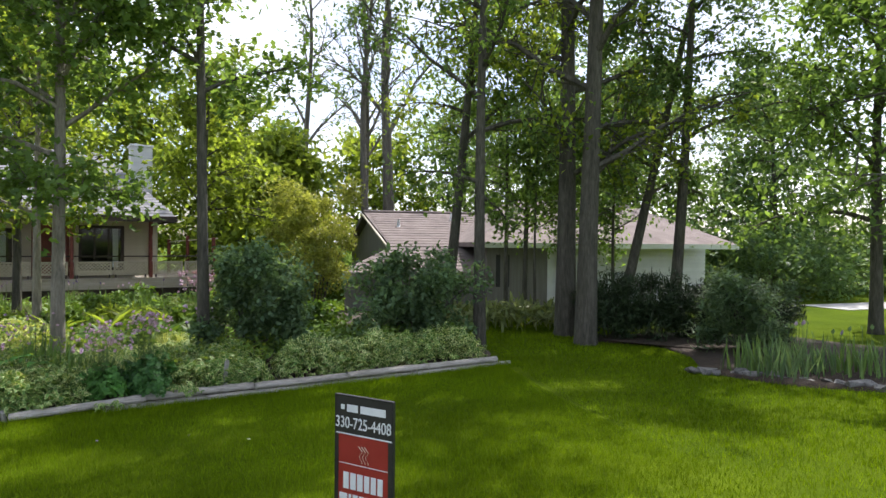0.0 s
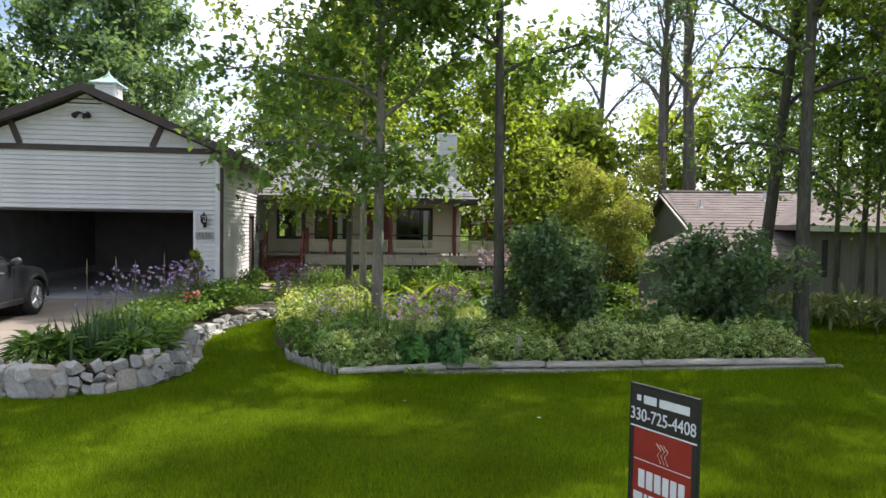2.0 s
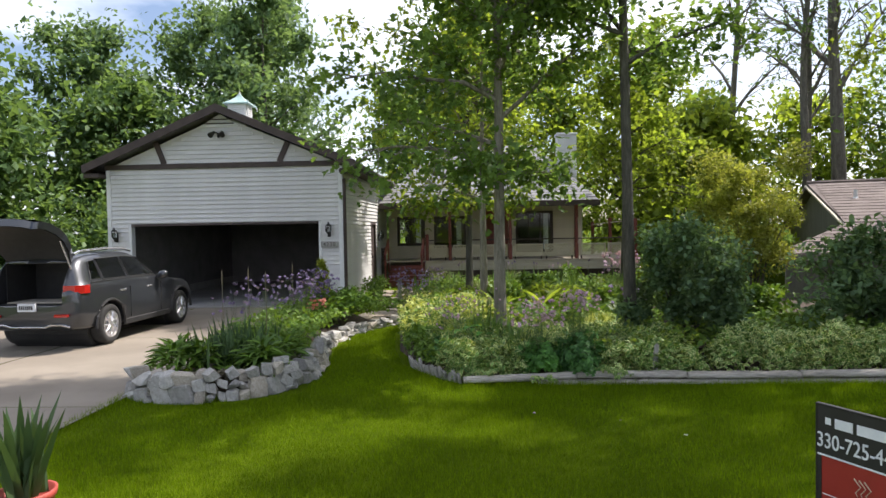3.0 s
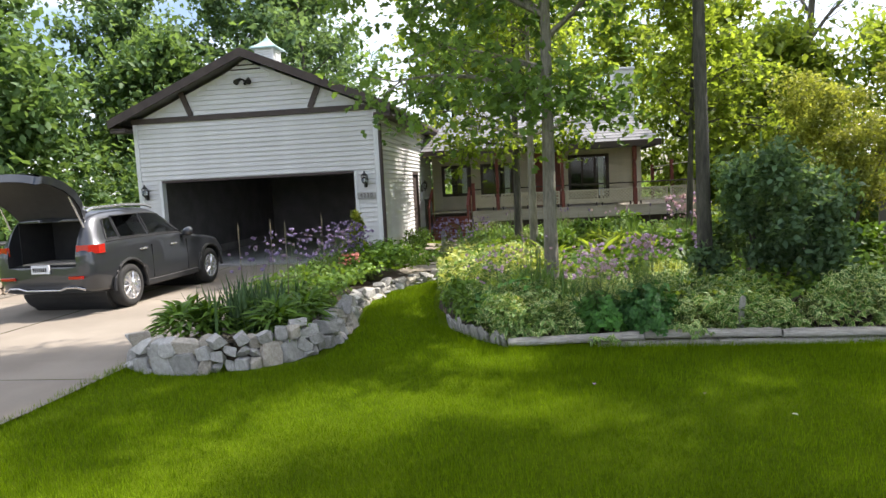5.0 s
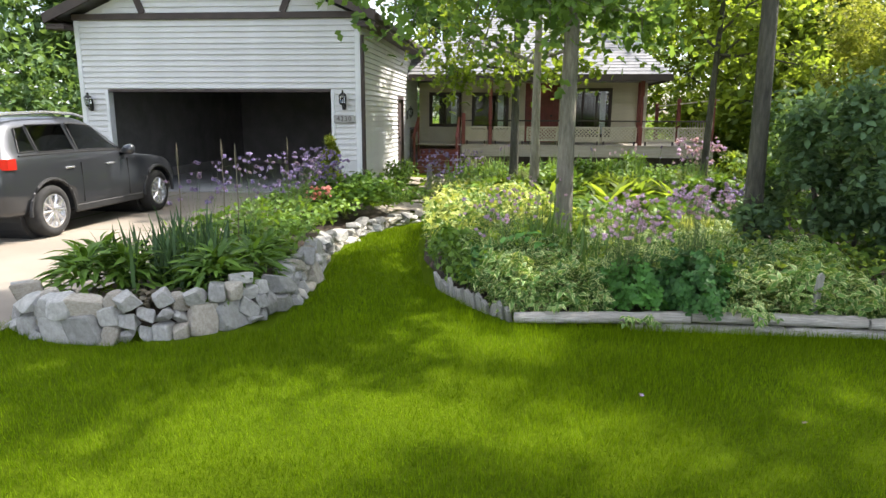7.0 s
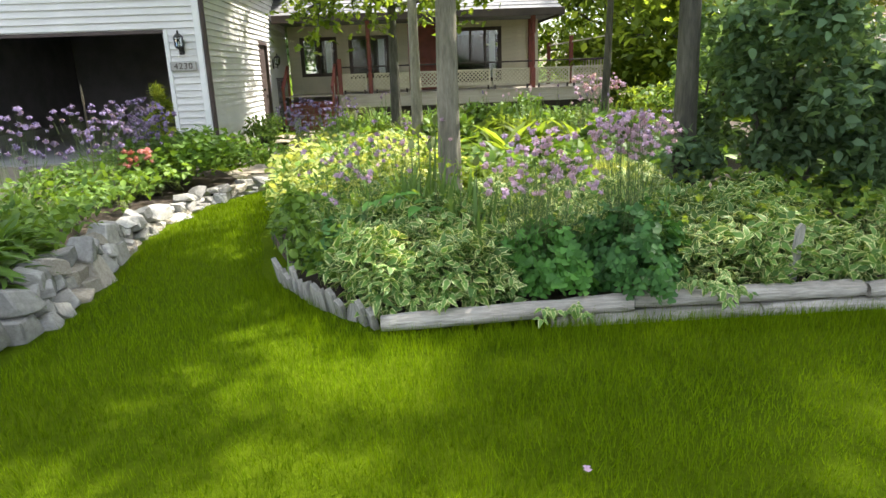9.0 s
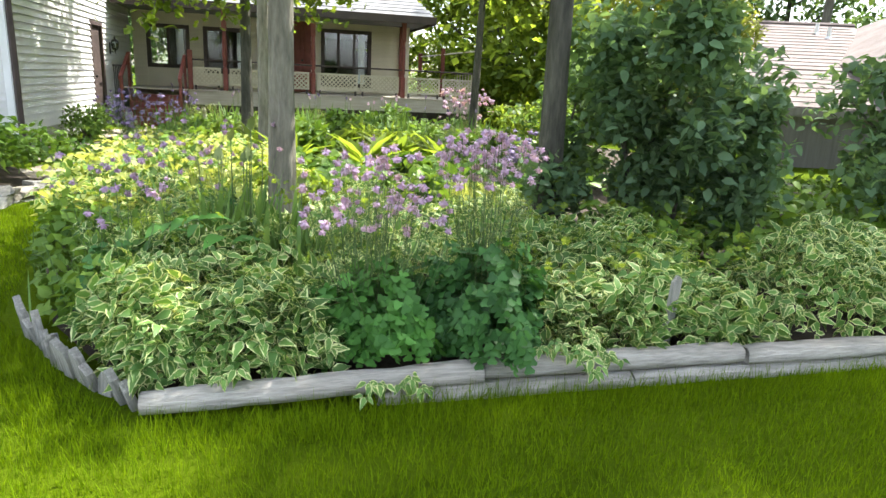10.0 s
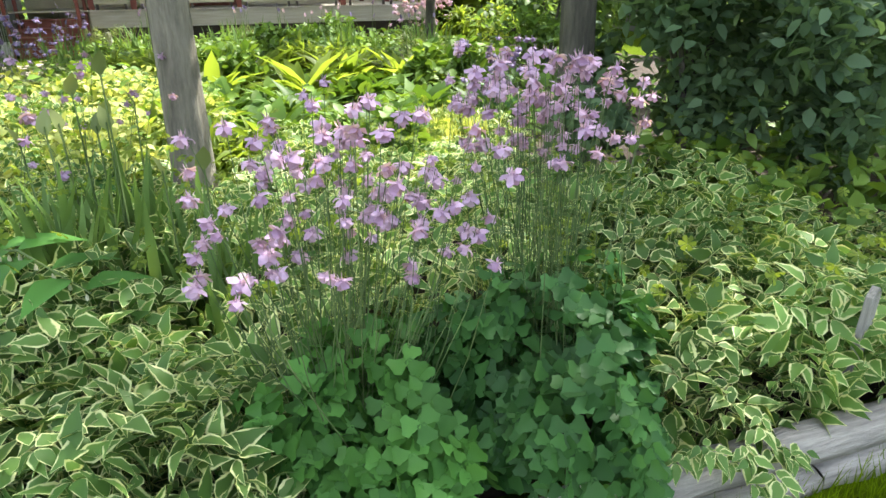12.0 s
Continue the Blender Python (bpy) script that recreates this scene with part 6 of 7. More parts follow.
# trees of the bed
tree("maple", 0.64, 10.8, 11.0, 0.108, L_OAK, M_BARK, "slender grey-barked maple rising from the flower bed", 0.32, 2.35, 28, 17000, 0.135, seed=31, rise=0.5, sigma=0.40,
     extra=((2.9, 3.3, 2.2, 0.25), (3.3, 2.9, 2.2, 0.35), (2.8, 0.3, 1.3, 0.2), (2.8, 4.6, 1.4, 0.25), (4.0, 3.5, 2.6, 0.4)))
tree("maple", 2.64, 10.5, 13.0, 0.100, L_OAK, M_BARKD, "tall dark-barked tree behind the lilac", 0.32, 2.3, 22, 10000, 0.14, seed=32, rise=0.6, sigma=0.42, wob=0.0005, lean=(-0.015, 0.0), extra=((4.6, 1.0, 1.7, 0.3), (4.9, 3.3, 1.8, 0.3)))
tree("maple", 0.45, 15.0, 7.0, 0.10, L_LIME, M_BARK, "thin pale trunk before the porch", 0.46, 1.3, 12, 900, 0.15, seed=33, wob=0.003, extra=((2.6, 3.0, 1.4, 0.2), (2.7, 0.2, 1.4, 0.2)))
tree("maple", 0.1, 18.0, 10.0, 0.11, L_LIME, M_BARKD, "thin dark trunk close to the porch", 0.25, 3.3, 24, 13500, 0.155, seed=34, wob=0.003, extra=((2.6, 3.3, 1.8, 0.2), (2.6, 5.6, 1.6, 0.15), (4.6, 1.5, 3.6, 0.4), (5.6, 1.1, 3.8, 0.45), (5.2, 1.9, 3.4, 0.4), (6.6, 1.4, 3.4, 0.5), (4.2, 2.3, 2.8, 0.35), (5.0, 1.2, 3.2, 0.45), (6.0, 1.7, 3.6, 0.4), (6.4, 2.0, 3.2, 0.3), (7.2, 1.3, 3.0, 0.4)))
tree("maple", 4.2, 18.0, 7.0, 0.09, L_LIME, M_BARKD, "slim leaning tree at the porch corner", 0.36, 2.0, 14, 3800, 0.16, lean=(0.035, 0.0), seed=35, extra=((2.9, 0.1, 2.2, 0.1), (3.0, 5.9, 2.0, 0.15)))

# the stand of trees across the lawn
stand = "trees across the lawn"
tree("oak", 10.45, 10.5, 17.0, 0.235, L_LIME, M_BARKD, "thick dark-barked oak at the lawn's edge", 0.30, 4.0, 20, 5200, 0.15, T_LEAF, seed=41, group=stand, sides=14, rise=0.5, extra=((3.6, 5.0, 3.2, 0.25), (4.2, 3.6, 3.0, 0.25)))
tree("oak", 9.88, 9.3, 16.0, 0.225, L_LIME, M_BARKD, "thick forking oak at the lawn's edge", 0.25, 4.2, 18, 4600, 0.15, T_LEAF, lean=(0.02, 0.0), seed=42, group=stand, sides=14, rise=0.55, extra=((3.4, 0.3, 3.5, 0.5), (3.6, 5.6, 3.4, 0.4)))
tree("oak", 7.78, 10.1, 14.0, 0.13, L_OAK, M_BARKD, "tall straight dark tree at the end of the timbers", 0.28, 2.6, 18, 5600, 0.14, T_LEAF, seed=43, group=stand, extra=((3.0, 0.5, 1.8, 0.1), (3.3, 3.0, 1.6, 0.15)))
tree("oak", 9.0, 13.2, 14.0, 0.15, L_LIME, M_BARKD, "leaning dark tree near the neighbour's house", 0.30, 2.6, 16, 6000, 0.14, T_LEAF, lean=(0.08, -0.04), seed=44, group=stand)
for k, (x, y, h, r, ln) in enumerate(((11.45, 13.9, 9, 0.07, (0.0, 0.0)), (11.95, 13.7, 10, 0.08, (0.01, 0.0)), (12.6, 10.9, 13, 0.14, (0.2, -0.1)), (13.4, 9.9, 13, 0.15, (0.05, -0.03)), (12.1, 11.3, 11, 0.07, (0.03, -0.01)))):
    tree("oak", x, y, h, r, L_OAK if k < 2 else L_FAR, M_BARKD, "slim dark tree in the shaded stand", 0.22, 2.8, 16, 8000, 0.14, T_LEAF, lean=ln, seed=50 + k, group=stand, rise=0.35)
tree("maple", 15.0, 3.6, 9.5, 0.16, L_OAK, M_BARKD, "broad maple with heavy dark foliage", 0.26, 4.6, 24, 14000, 0.17, T_LEAF, seed=57, group=stand, rise=0.3, sigma=0.5)
tree("maple", 17.0, 7.0, 10.0, 0.16, L_OAK, M_BARKD, "leafy maple beyond the shaded bed", 0.2, 3.8, 22, 11000, 0.18, T_LEAF, seed=58, group=stand, rise=0.3, sigma=0.5)

tree("sapling", 13.4, 11.8, 6.0, 0.06, L_OAK, M_BARKD, "young leafy tree before the white wall", 0.28, 2.4, 16, 6000, 0.13, T_LEAF, seed=59, rise=0.3, group=stand)
tree("sapling", 11.2, 12.4, 5.5, 0.05, L_OAK, M_BARKD, "young leafy tree before the brown roof", 0.42, 2.0, 14, 4000, 0.13, T_LEAF, seed=60, rise=0.3, group=stand)

# tall, thinly leaved trees beyond the houses
for k, (x, y, h, r) in enumerate(((13.8, 27.5, 17, 0.22), (14.7, 27.0, 18, 0.34), (14.3, 28.6, 16, 0.18), (11.6, 29.5, 17, 0.2), (20.5, 27.5, 16, 0.22))):
    tree("bare_tree", x, y, h, r, L_FAR, M_BARKM, "tall thinly leaved tree against the sky", 0.36, 4.2, 13, 700, 0.24, T_LEAF, seed=70 + k, rise=0.95, group="bare trees", twigs=5, wob=0.02, stout=0.034)

# woods around
woods = [(-11, 36, 14.5, 4.6, 1), (-9.5, 31, 13.5, 4.6, 1), (-13.5, 33, 12.5, 4.2, 1), (-17, 29, 11, 4.0, 1), (-20, 24, 10, 4.0, 0), (-14, 26, 7.5, 3.4, 0), (-16, 20, 6.5, 3.2, 0), (-22, 17, 9, 3.8, 0), (-26, 28, 11, 4.5, 0),
         (-3.5, 37, 9.5, 3.8, 0), (1.0, 36, 10, 4.0, 2), (4.6, 33.5, 10.0, 3.6, 2), (7.6, 29.0, 8.0, 3.2, 2), (8.8, 25.0, 6.0, 2.6, 2), (11.5, 34, 8, 3.8, 0), (17, 33, 8, 4, 2), (22, 31, 10, 4.2, 0), (27, 27, 11, 4.4, 0),
         (25, 21, 11, 4.2, 0), (30, 17, 11, 4.2, 0), (34, 10, 11, 4.4, 0), (38, 22, 12, 5, 0), (31, 31, 12, 5, 0), (40, 2, 11, 4.5, 0), (36, -6, 11, 4.5, 0), (-30, 14, 11, 4.4, 0), (-28, 6, 11, 4.4, 0)]
for k, (x, y, h, sp, m) in enumerate(woods):
    tree("woodland_tree", x, y, h, 0.17, (L_FAR, L_DEEP, L_LIME)[m], M_BARKD, "leafy woodland tree beyond the garden", 0.12, sp, 20, 10500 if m == 1 or x < -13 else 6500, 0.32, T_LEAF, seed=100 + k, rise=0.4, sigma=0.8, group="woodland trees", sides=6, twigs=3, single=False, wob=0.015)
for k, (x, y, rx, h) in enumerate(((-12.5, 21, 2.2, 3.2), (-15, 16.5, 2.4, 2.6), (-12.0, 26, 2.2, 4.0), (-18, 13, 2.5, 2.4), (7.0, 26.5, 2.0, 2.6), (9.0, 22.0, 1.6, 2.2), (19, 27, 4, 2.8), (26, 14, 3.5, 2.6), (33, 14.0, 4, 2.6), (22, 36, 5, 3.5), (2, 40, 6, 3.5), (-8, 40, 6, 4), (21.5, 17.5, 2.4, 3.0), (25.5, 17.0, 2.6, 3.2), (30.0, 16.2, 2.8, 3.2), (34.0, 14.5, 3.0, 3.4), (17.5, 19.5, 2.0, 2.8))):
    shrub("thicket", x, y, rx, rx * 0.8, h, 3600, 0.24, L_LIME if k == 4 else L_FAR, "tangled green thicket at the edge of the woods", T_LEAF, seed=150 + k, lumps=40, stems=4)

# ---- sign ----
sx0, sy0, sx1, sy1, stop = 1.825, 3.45, 2.02, 3.06, 1.10
sign = thing("yard_sign", ((sx0 + sx1) / 2, (sy0 + sy1) / 2, 0.0), "red and black yard sign in a thin dark frame", "sign", rz=math.degrees(math.atan2(sy1 - sy0, sx1 - sx0)))
SW = 0.2885
sign.scale = (math.hypot(sx1 - sx0, sy1 - sy0) / (2 * SW), 1.0, 1.0)
part("panel", Shape().box(-SW + 0.012, SW - 0.012, -0.004, 0.004, 0.22, stop - 0.012), M_SIGNRED, sign)
part("header_band", Shape().box(-SW + 0.012, SW - 0.012, -0.008, -0.0045, stop - 0.235, stop - 0.012), M_SIGNBLK, sign, "black header band")
part("side_band", Shape().box(-SW + 0.012, -SW + 0.035, -0.008, -0.0045, 0.22, stop - 0.237), M_SIGNBLK, sign, "black side band")
part("side_band", Shape().box(SW - 0.05, SW - 0.012, -0.008, -0.0045, 0.22, stop - 0.237), M_SIGNBLK, sign, "black side band")
fr = Shape().box(-SW, -SW + 0.012, -0.012, 0.012, 0.0, stop, 0.002).box(SW - 0.012, SW, -0.012, 0.012, 0.0, stop, 0.002)
fr.box(-SW + 0.012, SW - 0.012, -0.012, 0.012, stop - 0.012, stop, 0.002).box(-SW + 0.012, SW - 0.012, -0.012, 0.012, 0.20, 0.219, 0.002)
part("frame", fr, M_IRON, sign)
part("edge_line", Shape().box(-SW + 0.012, SW - 0.012, -0.010, -0.0085, stop - 0.24, stop - 0.232).box(-SW + 0.04, SW - 0.055, -0.006, -0.0045, stop - 0.42, stop - 0.416), M_PLATE, sign, "thin white line")
written("phone_number", "330-725-4408", 0.098, M_PLATE, pose(-0.005, -0.011, stop - 0.17, 90, 0, 0), sign, 1.0)
for x0, x1, z, h in ((-0.225, -0.19, 0.075, 0.03), (-0.165, -0.055, 0.078, 0.045), (-0.03, 0.215, 0.078, 0.045)):
    part("name_bar", Shape().box(x0, x1, -0.011, -0.0085, stop - z - h / 2, stop - z + h / 2), M_PLATE, sign, "white bar of small lettering")
for x0, x1, z0, z1, in ((-0.20, -0.145, 0.47, 0.57), (-0.13, -0.075, 0.47, 0.57), (-0.06, -0.005, 0.47, 0.57), (0.01, 0.06, 0.47, 0.57), (0.075, 0.125, 0.47, 0.57), (0.14, 0.19, 0.47, 0.57),
                        (-0.24, -0.16, 0.60, 0.70), (-0.145, -0.12, 0.60, 0.70), (-0.105, -0.055, 0.60, 0.70), (-0.04, 0.01, 0.60, 0.70), (0.025, 0.05, 0.60, 0.70), (0.065, 0.115, 0.60, 0.70), (0.13, 0.195, 0.60, 0.70)):
    part("brand_bar", Shape().box(x0, x1, -0.0085, -0.0045, stop - z1, stop - z0, 0.001), M_PLATE, sign, "white brand bar")
em = Shape()
for a in (-0.03, 0.0, 0.03):
    em.tube([(a - 0.02, -0.007, stop - 0.30), (a + 0.02, -0.007, stop - 0.33), (a - 0.01, -0.007, stop - 0.36), (a + 0.02, -0.007, stop - 0.40)], [0.003] * 4, 4)
part("emblem", em, M_LATTICE, sign, "pale line emblem")
part("rider_strip", Shape().box(-SW + 0.05, SW - 0.06, -0.0085, -0.0045, 0.24, 0.30), M_PLATE, sign)

# ---- car ----
K = 0.97
car = thing("suv", (-7.02, 11.47, 0.02), "dark grey sport utility vehicle with its tailgate raised on the drive", "car", rz=-2.0)
car.scale = (0.97, 0.935, K)
W = 0.92
# local: y forward, rear axle at y=0, wheelbase 2.70
# y, floor, half width low / middle / belt / roof edge, belt height, top height
ST = [(-0.93, 0.46, 0.66, 0.76, 0.72, 0.60, 1.00, 1.05), (-0.84, 0.36, 0.78, 0.88, 0.84, 0.64, 1.04, 1.22), (-0.64, 0.33, 0.86, 0.925, 0.875, 0.645, 1.135, 1.61),
      (-0.20, 0.31, 0.88, 0.93, 0.885, 0.665, 1.145, 1.675), (0.80, 0.30, 0.89, 0.93, 0.885, 0.665, 1.140, 1.69), (1.30, 0.30, 0.89, 0.93, 0.885, 0.645, 1.135, 1.635),
      (1.75, 0.30, 0.89, 0.93, 0.88, 0.64, 1.125, 1.36), (2.15, 0.30, 0.88, 0.93, 0.87, 0.70, 1.04, 1.10), (2.90, 0.30, 0.87, 0.925, 0.84, 0.66, 0.98, 1.035),
      (3.40, 0.30, 0.80, 0.87, 0.77, 0.58, 0.88, 0.94), (3.63, 0.38, 0.60, 0.70, 0.62, 0.46, 0.74, 0.79)]


def section(y):
    for p, q in zip(ST[:-1], ST[1:]):
        if p[0] <= y <= q[0]:
            f = (y - p[0]) / (q[0] - p[0])
            return [u + (v - u) * f for u, v in zip(p, q)]
    return list(ST[-1])


vs, fs = [], []
for y, zb, wl, wm, wb, wt, zbelt, zt in ST:
    half = [(wl * 0.6, zb), (wl, zb + 0.01), (wl * 1.03, zb + 0.12), (wm, 0.62 if zbelt > 0.8 else 0.55), (wm * 0.985, zbelt - 0.16), (wb, zbelt), (wb - 0.03, zbelt + 0.012), (wt + 0.03, zt - 0.07), (wt * 0.86, zt)]
    vs += [(x, y, z) for x, z in half] + [(0, y, zt + 0.02)] + [(-x, y, z) for x, z in reversed(half)]
kk = 19
for i in range(len(ST) - 1):
    for j in range(kk):
        fs.append((i * kk + j, (i + 1) * kk + j, (i + 1) * kk + (j + 1) % kk, i * kk + (j + 1) % kk))
fs += [tuple(range(kk)), tuple((len(ST) - 1) * kk + j for j in reversed(range(kk)))]
raw = new("body", mesh_of("body", vs, fs, M_PAINT, smooth=True))
raw.modifiers.new("round", "SUBSURF").levels = 2
cut = Shape()
for sy in (0.0, 2.70):
    cut.lathe([(0.445, -1.2), (0.445, 1.2)], (0, sy, 0.36), 32, "x")
cutter = new("cutter", cut.mesh("cutter", M_BLACK))
boot = new("boot_cutter", Shape().box(-0.60, 0.60, -1.3, 0.15, 0.80, 1.50).mesh("boot_cutter", M_BLACK))
for c in (cutter, boot):
    bo = raw.modifiers.new("cut", "BOOLEAN")
    bo.operation, bo.object, bo.solver = "DIFFERENCE", c, "EXACT"
done = bpy.data.meshes.new_from_object(raw.evaluated_get(bpy.context.evaluated_depsgraph_get()))
for o in (raw, cutter, boot):
    bpy.data.objects.remove(o)
done.materials.clear()
done.materials.append(M_PAINT)
done.materials.append(M_BLACK)
body = part("body", done, None, car, "glossy dark grey body")
liner = Shape().box(-0.595, 0.595, -0.80, 0.14, 0.805, 0.815).box(-0.595, 0.595, 0.12, 0.145, 0.815, 1.49).box(-0.598, -0.585, -0.62, 0.12, 0.815, 1.49).box(0.585, 0.598, -0.62, 0.12, 0.815, 1.49).box(-0.585, 0.585, -0.55, 0.12, 1.485, 1.495)
part("cargo_liner", liner, M_BLACK, car, "black cargo lining")
part("cargo_mat", Shape().box(-0.5, 0.55, -0.75, -0.1, 0.818, 0.84, 0.008), M_DECK, car, "tan cargo mat")
for sy in (0.0, 2.70):
    part("arch_liner", Shape().lathe([(0.44, -0.72), (0.44, 0.72)], (0, sy, 0.362), 24, "x"), M_BLACK, car)


def on_side(sx, y, f, out=0.012):
    """A point of the glass house between belt (0) and roof edge (1)."""
    _, _, _, _, wb, wt, zb, zt = section(y)
    xa, za, xb, zc = wb - 0.03, zb + 0.012, wt + 0.03, zt - 0.07
    return (sx * (xa + (xb - xa) * f + out), y, za + (zc - za) * f)


def side_glass(sx, y0, y1, t0, t1, f0, f1, name, label):
    n, m = 6, 4
    vs = []
    for off in (0.008, -0.004):
        for j in range(m + 1):
            f = f0 + (f1 - f0) * j / m
            a, b = y0 + (t0 - y0) * j / m, y1 + (t1 - y1) * j / m
            vs += [on_side(sx, a + (b - a) * i / n, f, off) for i in range(n + 1)]
    k = (n + 1) * (m + 1)
    fs = []
    for j in range(m):
        for i in range(n):
            q = j * (n + 1) + i
            fs += [(q, q + 1, q + n + 2, q + n + 1), (k + q + n + 1, k + q + n + 2, k + q + 1, k + q)]
    part(name, mesh_of(name, vs, fs, M_CARGLASS, smooth=True), None, car, label)
    ring = [vs[i] for i in range(n + 1)] + [vs[j * (n + 1) + n] for j in range(1, m + 1)] + [vs[m * (n + 1) + i] for i in range(n - 1, -1, -1)] + [vs[j * (n + 1)] for j in range(m - 1, -1, -1)]
    part("window_trim", Shape().tube(ring, [0.011] * len(ring), 5, False), M_BLACK, car)


for sx in (-1, 1):
    side_glass(sx, -0.46, -0.17, -0.36, -0.20, 0.10, 0.84, "quarter_window", "tinted quarter window")
    side_glass(sx, -0.12, 0.62, -0.16, 0.56, 0.06, 0.88, "rear_window", "tinted side window")
    side_glass(sx, 0.70, 1.78, 0.64, 1.22, 0.06, 0.88, "front_window", "tinted side window")
    belt = [on_side(sx, y, 0.0, 0.014) for y in np.linspace(-0.5, 1.85, 9)]
    part("belt_strip", Shape().tube(belt, [0.012] * 9, 5), M_BLACK, car, "black belt strip")
    part("roof_rail", Shape().tube([(sx * 0.60, -0.55, 1.64), (sx * 0.605, -0.4, 1.69), (sx * 0.615, 0.4, 1.72), (sx * 0.605, 1.0, 1.70), (sx * 0.59, 1.25, 1.65)], [0.026] * 5, 6), M_CHROME, car, "silver roof rail")
    part("door_mirror", Shape().tube([(sx * 0.88, 1.72, 1.08), (sx * 0.97, 1.74, 1.13), (sx * 1.06, 1.75, 1.15), (sx * 1.10, 1.75, 1.15)], [0.035, 0.08, 0.085, 0.05], 8), M_PAINT, car, smooth=True)
    for y in (0.40, 1.35):
        part("door_handle", Shape().box(sx * 0.925 - 0.014, sx * 0.925 + 0.014, y - 0.1, y + 0.1, 0.93, 0.96, 0.008), M_CHROME, car)
    for y in (0.66, 1.82):
        part("door_gap", Shape().box(sx * 0.905 - 0.024, sx * 0.905 + 0.024, y - 0.004, y + 0.004, 0.42, 1.0), M_BLACK, car)
    part("sill_trim", Shape().box(sx * 0.885 - 0.03, sx * 0.885 + 0.03, 0.47, 2.23, 0.28, 0.40, 0.02), M_BLACK, car)
    for sy in (0.0, 2.70):
        arc = [(sx * 0.915, sy + 0.455 * math.cos(a), 0.36 + 0.455 * math.sin(a)) for a in np.linspace(-0.05, math.pi + 0.05, 15)]
        part("arch_trim", Shape().tube(arc, [0.028] * 15, 6), M_BLACK, car, "black wheel arch trim")
    tl = Shape()
    rows = [(-0.88, 0.60, 0.72), (-0.84, 0.78, 0.80), (-0.72, 0.875, 0.86), (-0.60, 0.90, 0.885)]
    vv = []
    for y, xa, xb in rows:
        vv += [(sx * (xa + 0.02), y - 0.015, 0.985), (sx * (xa + 0.02), y - 0.015, 1.125)]
    tl.add(vv + [(x * 0.95, y + 0.03, z) for x, y, z in vv], [(2 * i, 2 * i + 1, 2 * i + 3, 2 * i + 2) for i in range(3)] + [(8 + 2 * i, 8 + 2 * i + 2, 8 + 2 * i + 3, 8 + 2 * i + 1) for i in range(3)]
           + [(2 * i, 2 * i + 2, 8 + 2 * i + 2, 8 + 2 * i) for i in range(3)] + [(2 * i + 1, 8 + 2 * i + 1, 8 + 2 * i + 3, 2 * i + 3) for i in range(3)] + [(6, 7, 15, 14), (0, 8, 9, 1)])
    part("tail_light", tl, M_TAIL, car, "red tail light")
    part("reflector", Shape().box(sx * 0.60 - 0.13, sx * 0.60 + 0.13, -0.955, -0.92, 0.60, 0.65, 0.01), M_TAIL, car)
    part("exhaust_trim", Shape().tube([(sx * 0.30, -0.93, 0.43), (sx * 0.42, -0.945, 0.47), (sx * 0.60, -0.93, 0.47), (sx * 0.72, -0.90, 0.43)], [0.018] * 4, 6), M_CHROME, car)
part("bumper_strip", Shape().box(-0.32, 0.32, -0.955, -0.92, 0.42, 0.445, 0.008), M_CHROME, car)
GATE = [(-0.56, 1.68, 0.60), (-0.70, 1.87, 0.66), (-0.90, 2.03, 0.72), (-1.14, 2.15, 0.76), (-1.38, 2.23, 0.76), (-1.54, 2.26, 0.74), (-1.62, 2.25, 0.68)]


def shell(drop, shrink):
    """A crowned panel swept from the roof hinge to the raised lower edge."""
    cols = [-1, -0.9, -0.7, -0.4, 0, 0.4, 0.7, 0.9, 1]
    vs = [(c * w * shrink, y - drop * 0.3, z - drop - 0.06 * abs(c) ** 3.0) for y, z, w in GATE for c in cols]
    m = len(cols)
    return vs, [(i * m + j, i * m + j + 1, (i + 1) * m + j + 1, (i + 1) * m + j) for i in range(len(GATE) - 1) for j in range(m - 1)], m


gv, gf, m = shell(0.0, 1.0)
iv, inf, m = shell(0.11, 0.97)
k0 = len(gv)
rim_f = [(i * m, (i + 1) * m, k0 + (i + 1) * m, k0 + i * m) for i in range(len(GATE) - 1)] + [(i * m + m - 1, k0 + i * m + m - 1, k0 + (i + 1) * m + m - 1, (i + 1) * m + m - 1) for i in range(len(GATE) - 1)]
last = (len(GATE) - 1) * m
rim_f += [(last + j, last + j + 1, k0 + last + j + 1, k0 + last + j) for j in range(m - 1)] + [(j, k0 + j, k0 + j + 1, j + 1) for j in range(m - 1)]
tg = part("tailgate", mesh_of("tailgate", gv + iv, gf + [tuple(reversed(f)) for f in inf] + rim_f, M_PAINT, smooth=True), None, car, "raised dark tailgate")
lv, lf_, m = shell(0.115, 0.95)
part("tailgate_lining", mesh_of("tailgate_lining", lv, lf_, M_BLACK, smooth=True), None, tg, "black inner lining")
for sx in (-1, 1):
    part("gas_strut", Shape().tube([(sx * 0.66, -0.72, 1.40), (sx * 0.64, -0.98, 1.93)], [0.014] * 2, 6), M_CHROME, tg)
np_ = part("number_plate", Shape().box(-0.16, 0.16, -0.965, -0.93, 0.70, 0.84, 0.006), M_PLATE, car, "white number plate")
for k in range(7):
    part("plate_character", Shape().box(-0.125 + 0.036 * k, -0.10 + 0.036 * k, -0.969, -0.9655, 0.735, 0.80), M_SIGNBLK, np_)


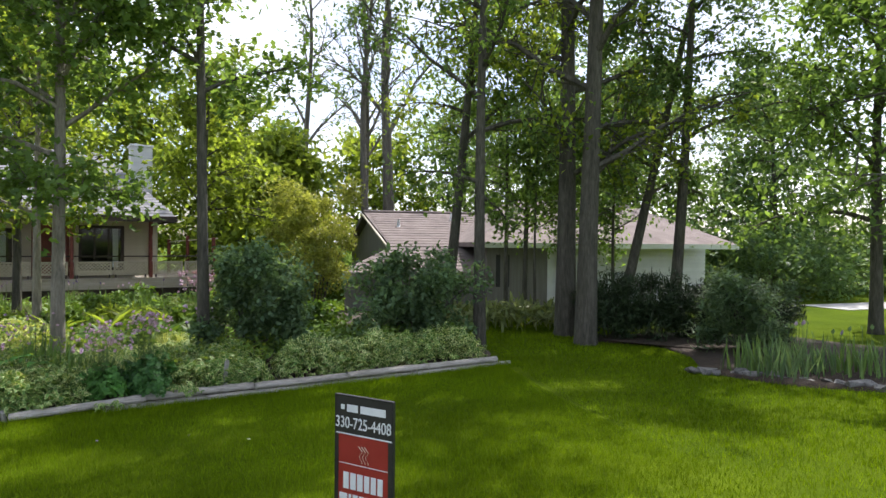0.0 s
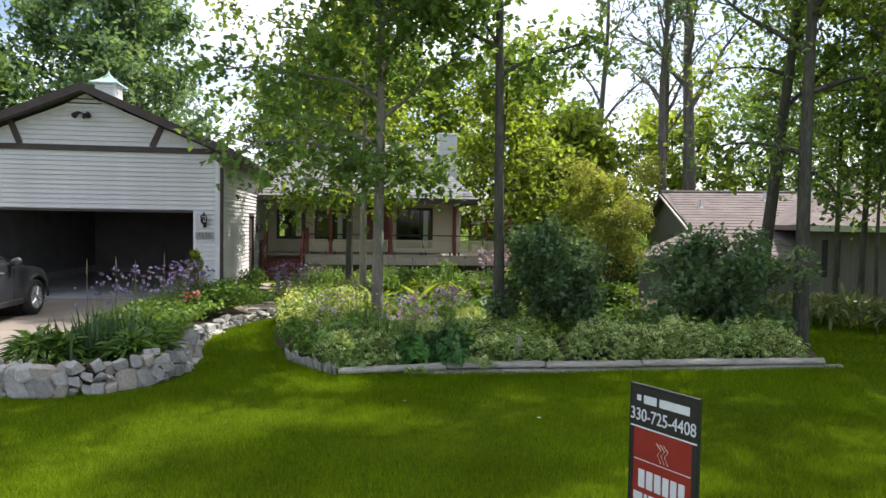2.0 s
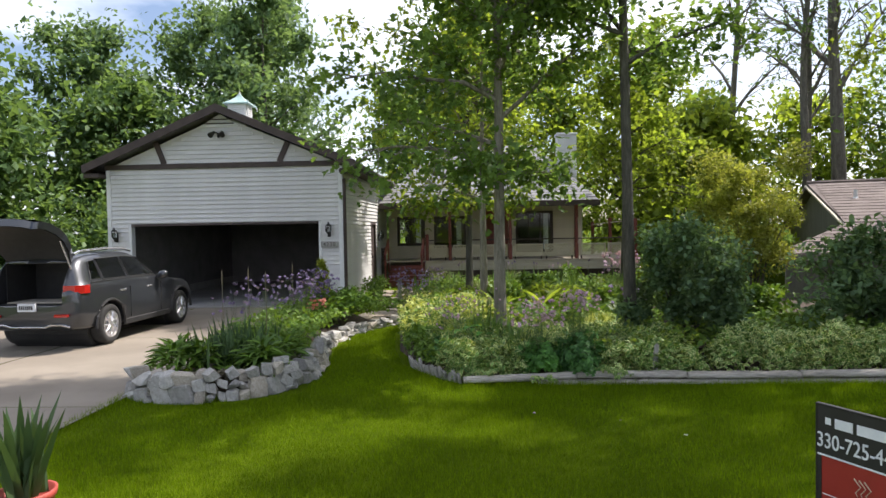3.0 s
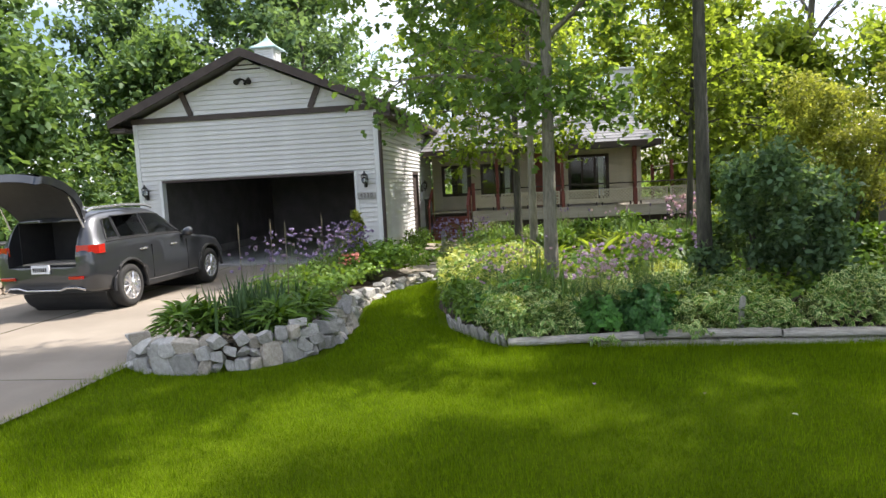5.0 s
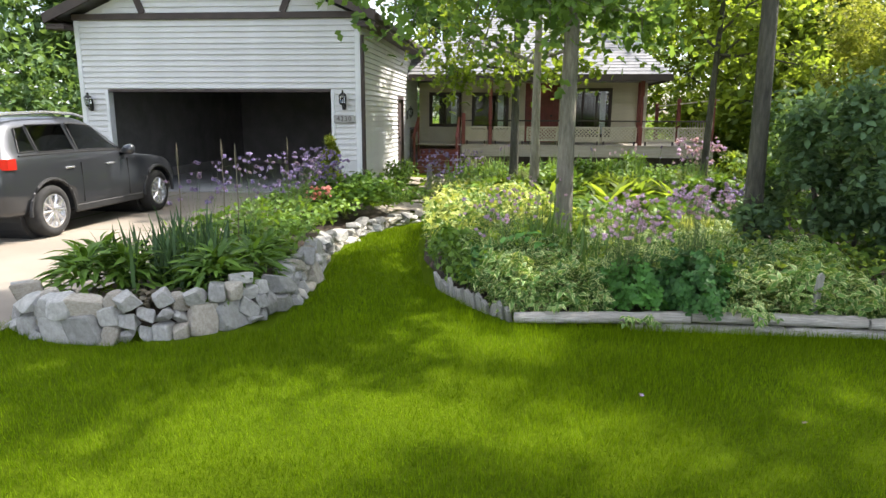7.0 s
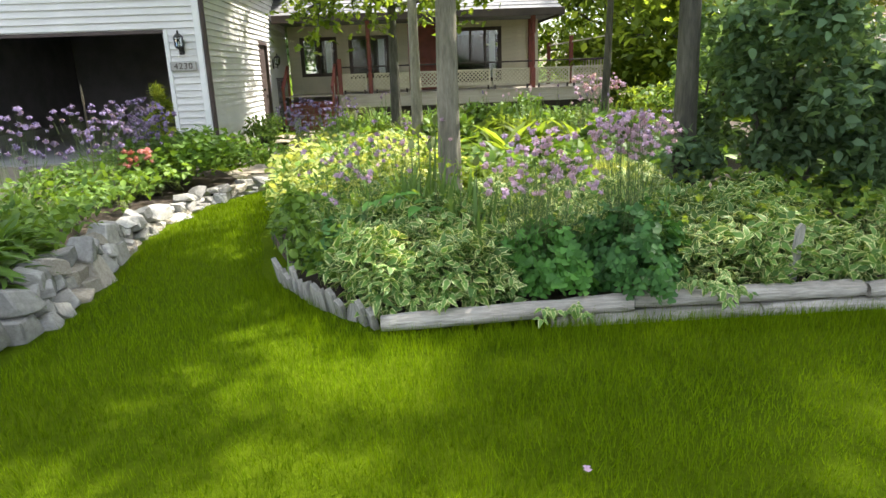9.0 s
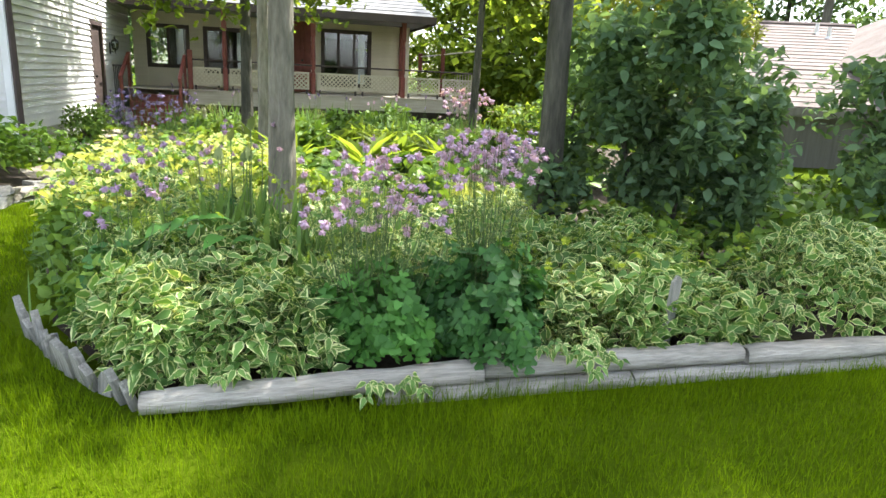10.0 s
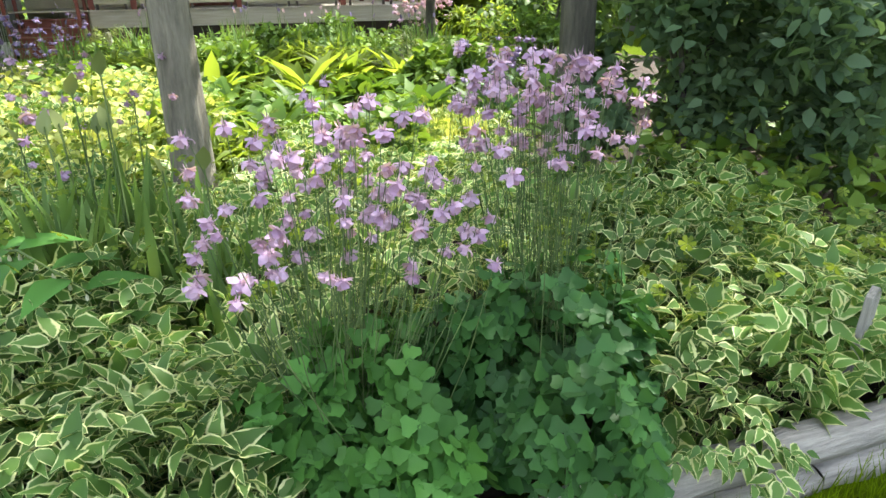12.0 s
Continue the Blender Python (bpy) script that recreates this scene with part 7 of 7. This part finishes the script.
def wheel(x, y, s):
    t = Shape().lathe([(0.235, -0.11), (0.31, -0.12), (0.358, -0.09), (0.366, 0.0), (0.358, 0.09), (0.31, 0.12), (0.235, 0.11), (0.225, 0.0)], (x, y, 0.366), 28, "x")
    w = part("wheel", t, M_TYRE, car, smooth=True)
    rim = Shape().lathe([(0.232, 0.075 * s), (0.238, 0.115 * s), (0.222, 0.118 * s), (0.215, 0.06 * s)], (x, y, 0.366), 28, "x")
    for k in range(10):
        a = 2 * math.pi * k / 10
        ca, sa = math.cos(a), math.sin(a)
        rim.tube([(x + 0.10 * s, y + 0.05 * ca, 0.366 + 0.05 * sa), (x + 0.112 * s, y + 0.14 * ca, 0.366 + 0.14 * sa), (x + 0.10 * s, y + 0.225 * ca, 0.366 + 0.225 * sa)], [0.024, 0.015, 0.019], 5)
    rim.lathe([(0.06, 0.085 * s), (0.05, 0.12 * s), (0.02, 0.122 * s)], (x, y, 0.366), 12, "x")
    part("rim", rim, M_CHROME, w, "bright alloy rim")
    part("hub_shadow", Shape().lathe([(0.21, 0.02 * s), (0.21, 0.035 * s)], (x, y, 0.366), 20, "x"), M_BLACK, w)


for wx, ws_ in ((-0.80, -1), (0.80, 1)):
    for wy in (0.0, 2.70):
        wheel(wx, wy, ws_)

# ---- lawn blades ----
def lawn(name, poly, per_m2, tall, wide, skip, seed):
    rg = np.random.default_rng(seed)
    xs, ys = [p[0] for p in poly], [p[1] for p in poly]
    n = int((max(xs) - min(xs)) * (max(ys) - min(ys)) * per_m2)
    x, y = rg.uniform(min(xs), max(xs), n), rg.uniform(min(ys), max(ys), n)
    ok = inside(x, y, poly)
    for s in skip:
        ok &= ~inside(x, y, s)
    x, y = x[ok], y[ok]
    n = len(x)
    h = tall * rg.uniform(0.55, 1.15, n) * (0.75 + 0.5 * wave(x, y, 1.3, 0.4))
    rots = turn_from(rg.uniform(0, 6.28, n), rg.normal(0, 0.22, n), rg.normal(0, 0.22, n))
    me = strew(name, T_BLADE, np.column_stack([x, y, gz(x, y) - 0.004]), rots, np.column_stack([np.full(n, wide * 10), h, h]), M_BLADE)
    solid(name, me, None, "thick blades of bright green mown grass", "grass", "stuff")


TIMBER_STRIP = [(0.0, 8.30), (7.2, 8.30), (7.2, 8.5), (0.0, 8.5)]
WALL_STRIP = [(p[0] + 0.12, p[1] - 0.16) for p in STONE_BED[:5]] + [(-2.05, 10.8), (-2.0, 12.0), (-1.6, 13.0), (-0.95, 13.8), (-1.9, 15.2), (-3.85, 15.6), (-3.95, 7.9)]
lawn("grass", [(-3.86, 3.0), (5.0, 3.0), (7.0, 8.44), (-0.1, 8.44), (-0.8, 9.5), (-1.1, 11.0), (-2.3, 11.0), (-3.86, 8.4)], 4600, 0.06, 0.0045, [BED, WALL_STRIP, TIMBER_STRIP], 5)
lawn("grass", [(-0.2, 8.05), (7.3, 8.05), (7.3, 8.34), (0.0, 8.34), (-0.3, 8.72), (-0.75, 9.4), (-0.95, 9.3), (-0.5, 8.6)], 2600, 0.095, 0.005, [BED], 8)
lawn("grass", [(-3.86, 0.5), (12.0, 0.5), (12.0, 13.5), (8.3, 13.5), (7.2, 8.44), (5.0, 3.0), (-3.86, 3.0)], 1100, 0.065, 0.009, [BED, RIGHT_BED], 6)
lawn("grass", [(-2.4, 11.0), (-1.0, 11.0), (-0.9, 14.4), (-1.9, 14.8), (-2.4, 13.0)], 2600, 0.06, 0.006, [BED, WALL_STRIP], 7)
lawn("grass", [(-3.97, 0.0), (-3.78, 0.0), (-3.78, 8.0), (-3.97, 8.0)], 2200, 0.085, 0.007, [WALL_STRIP], 9)
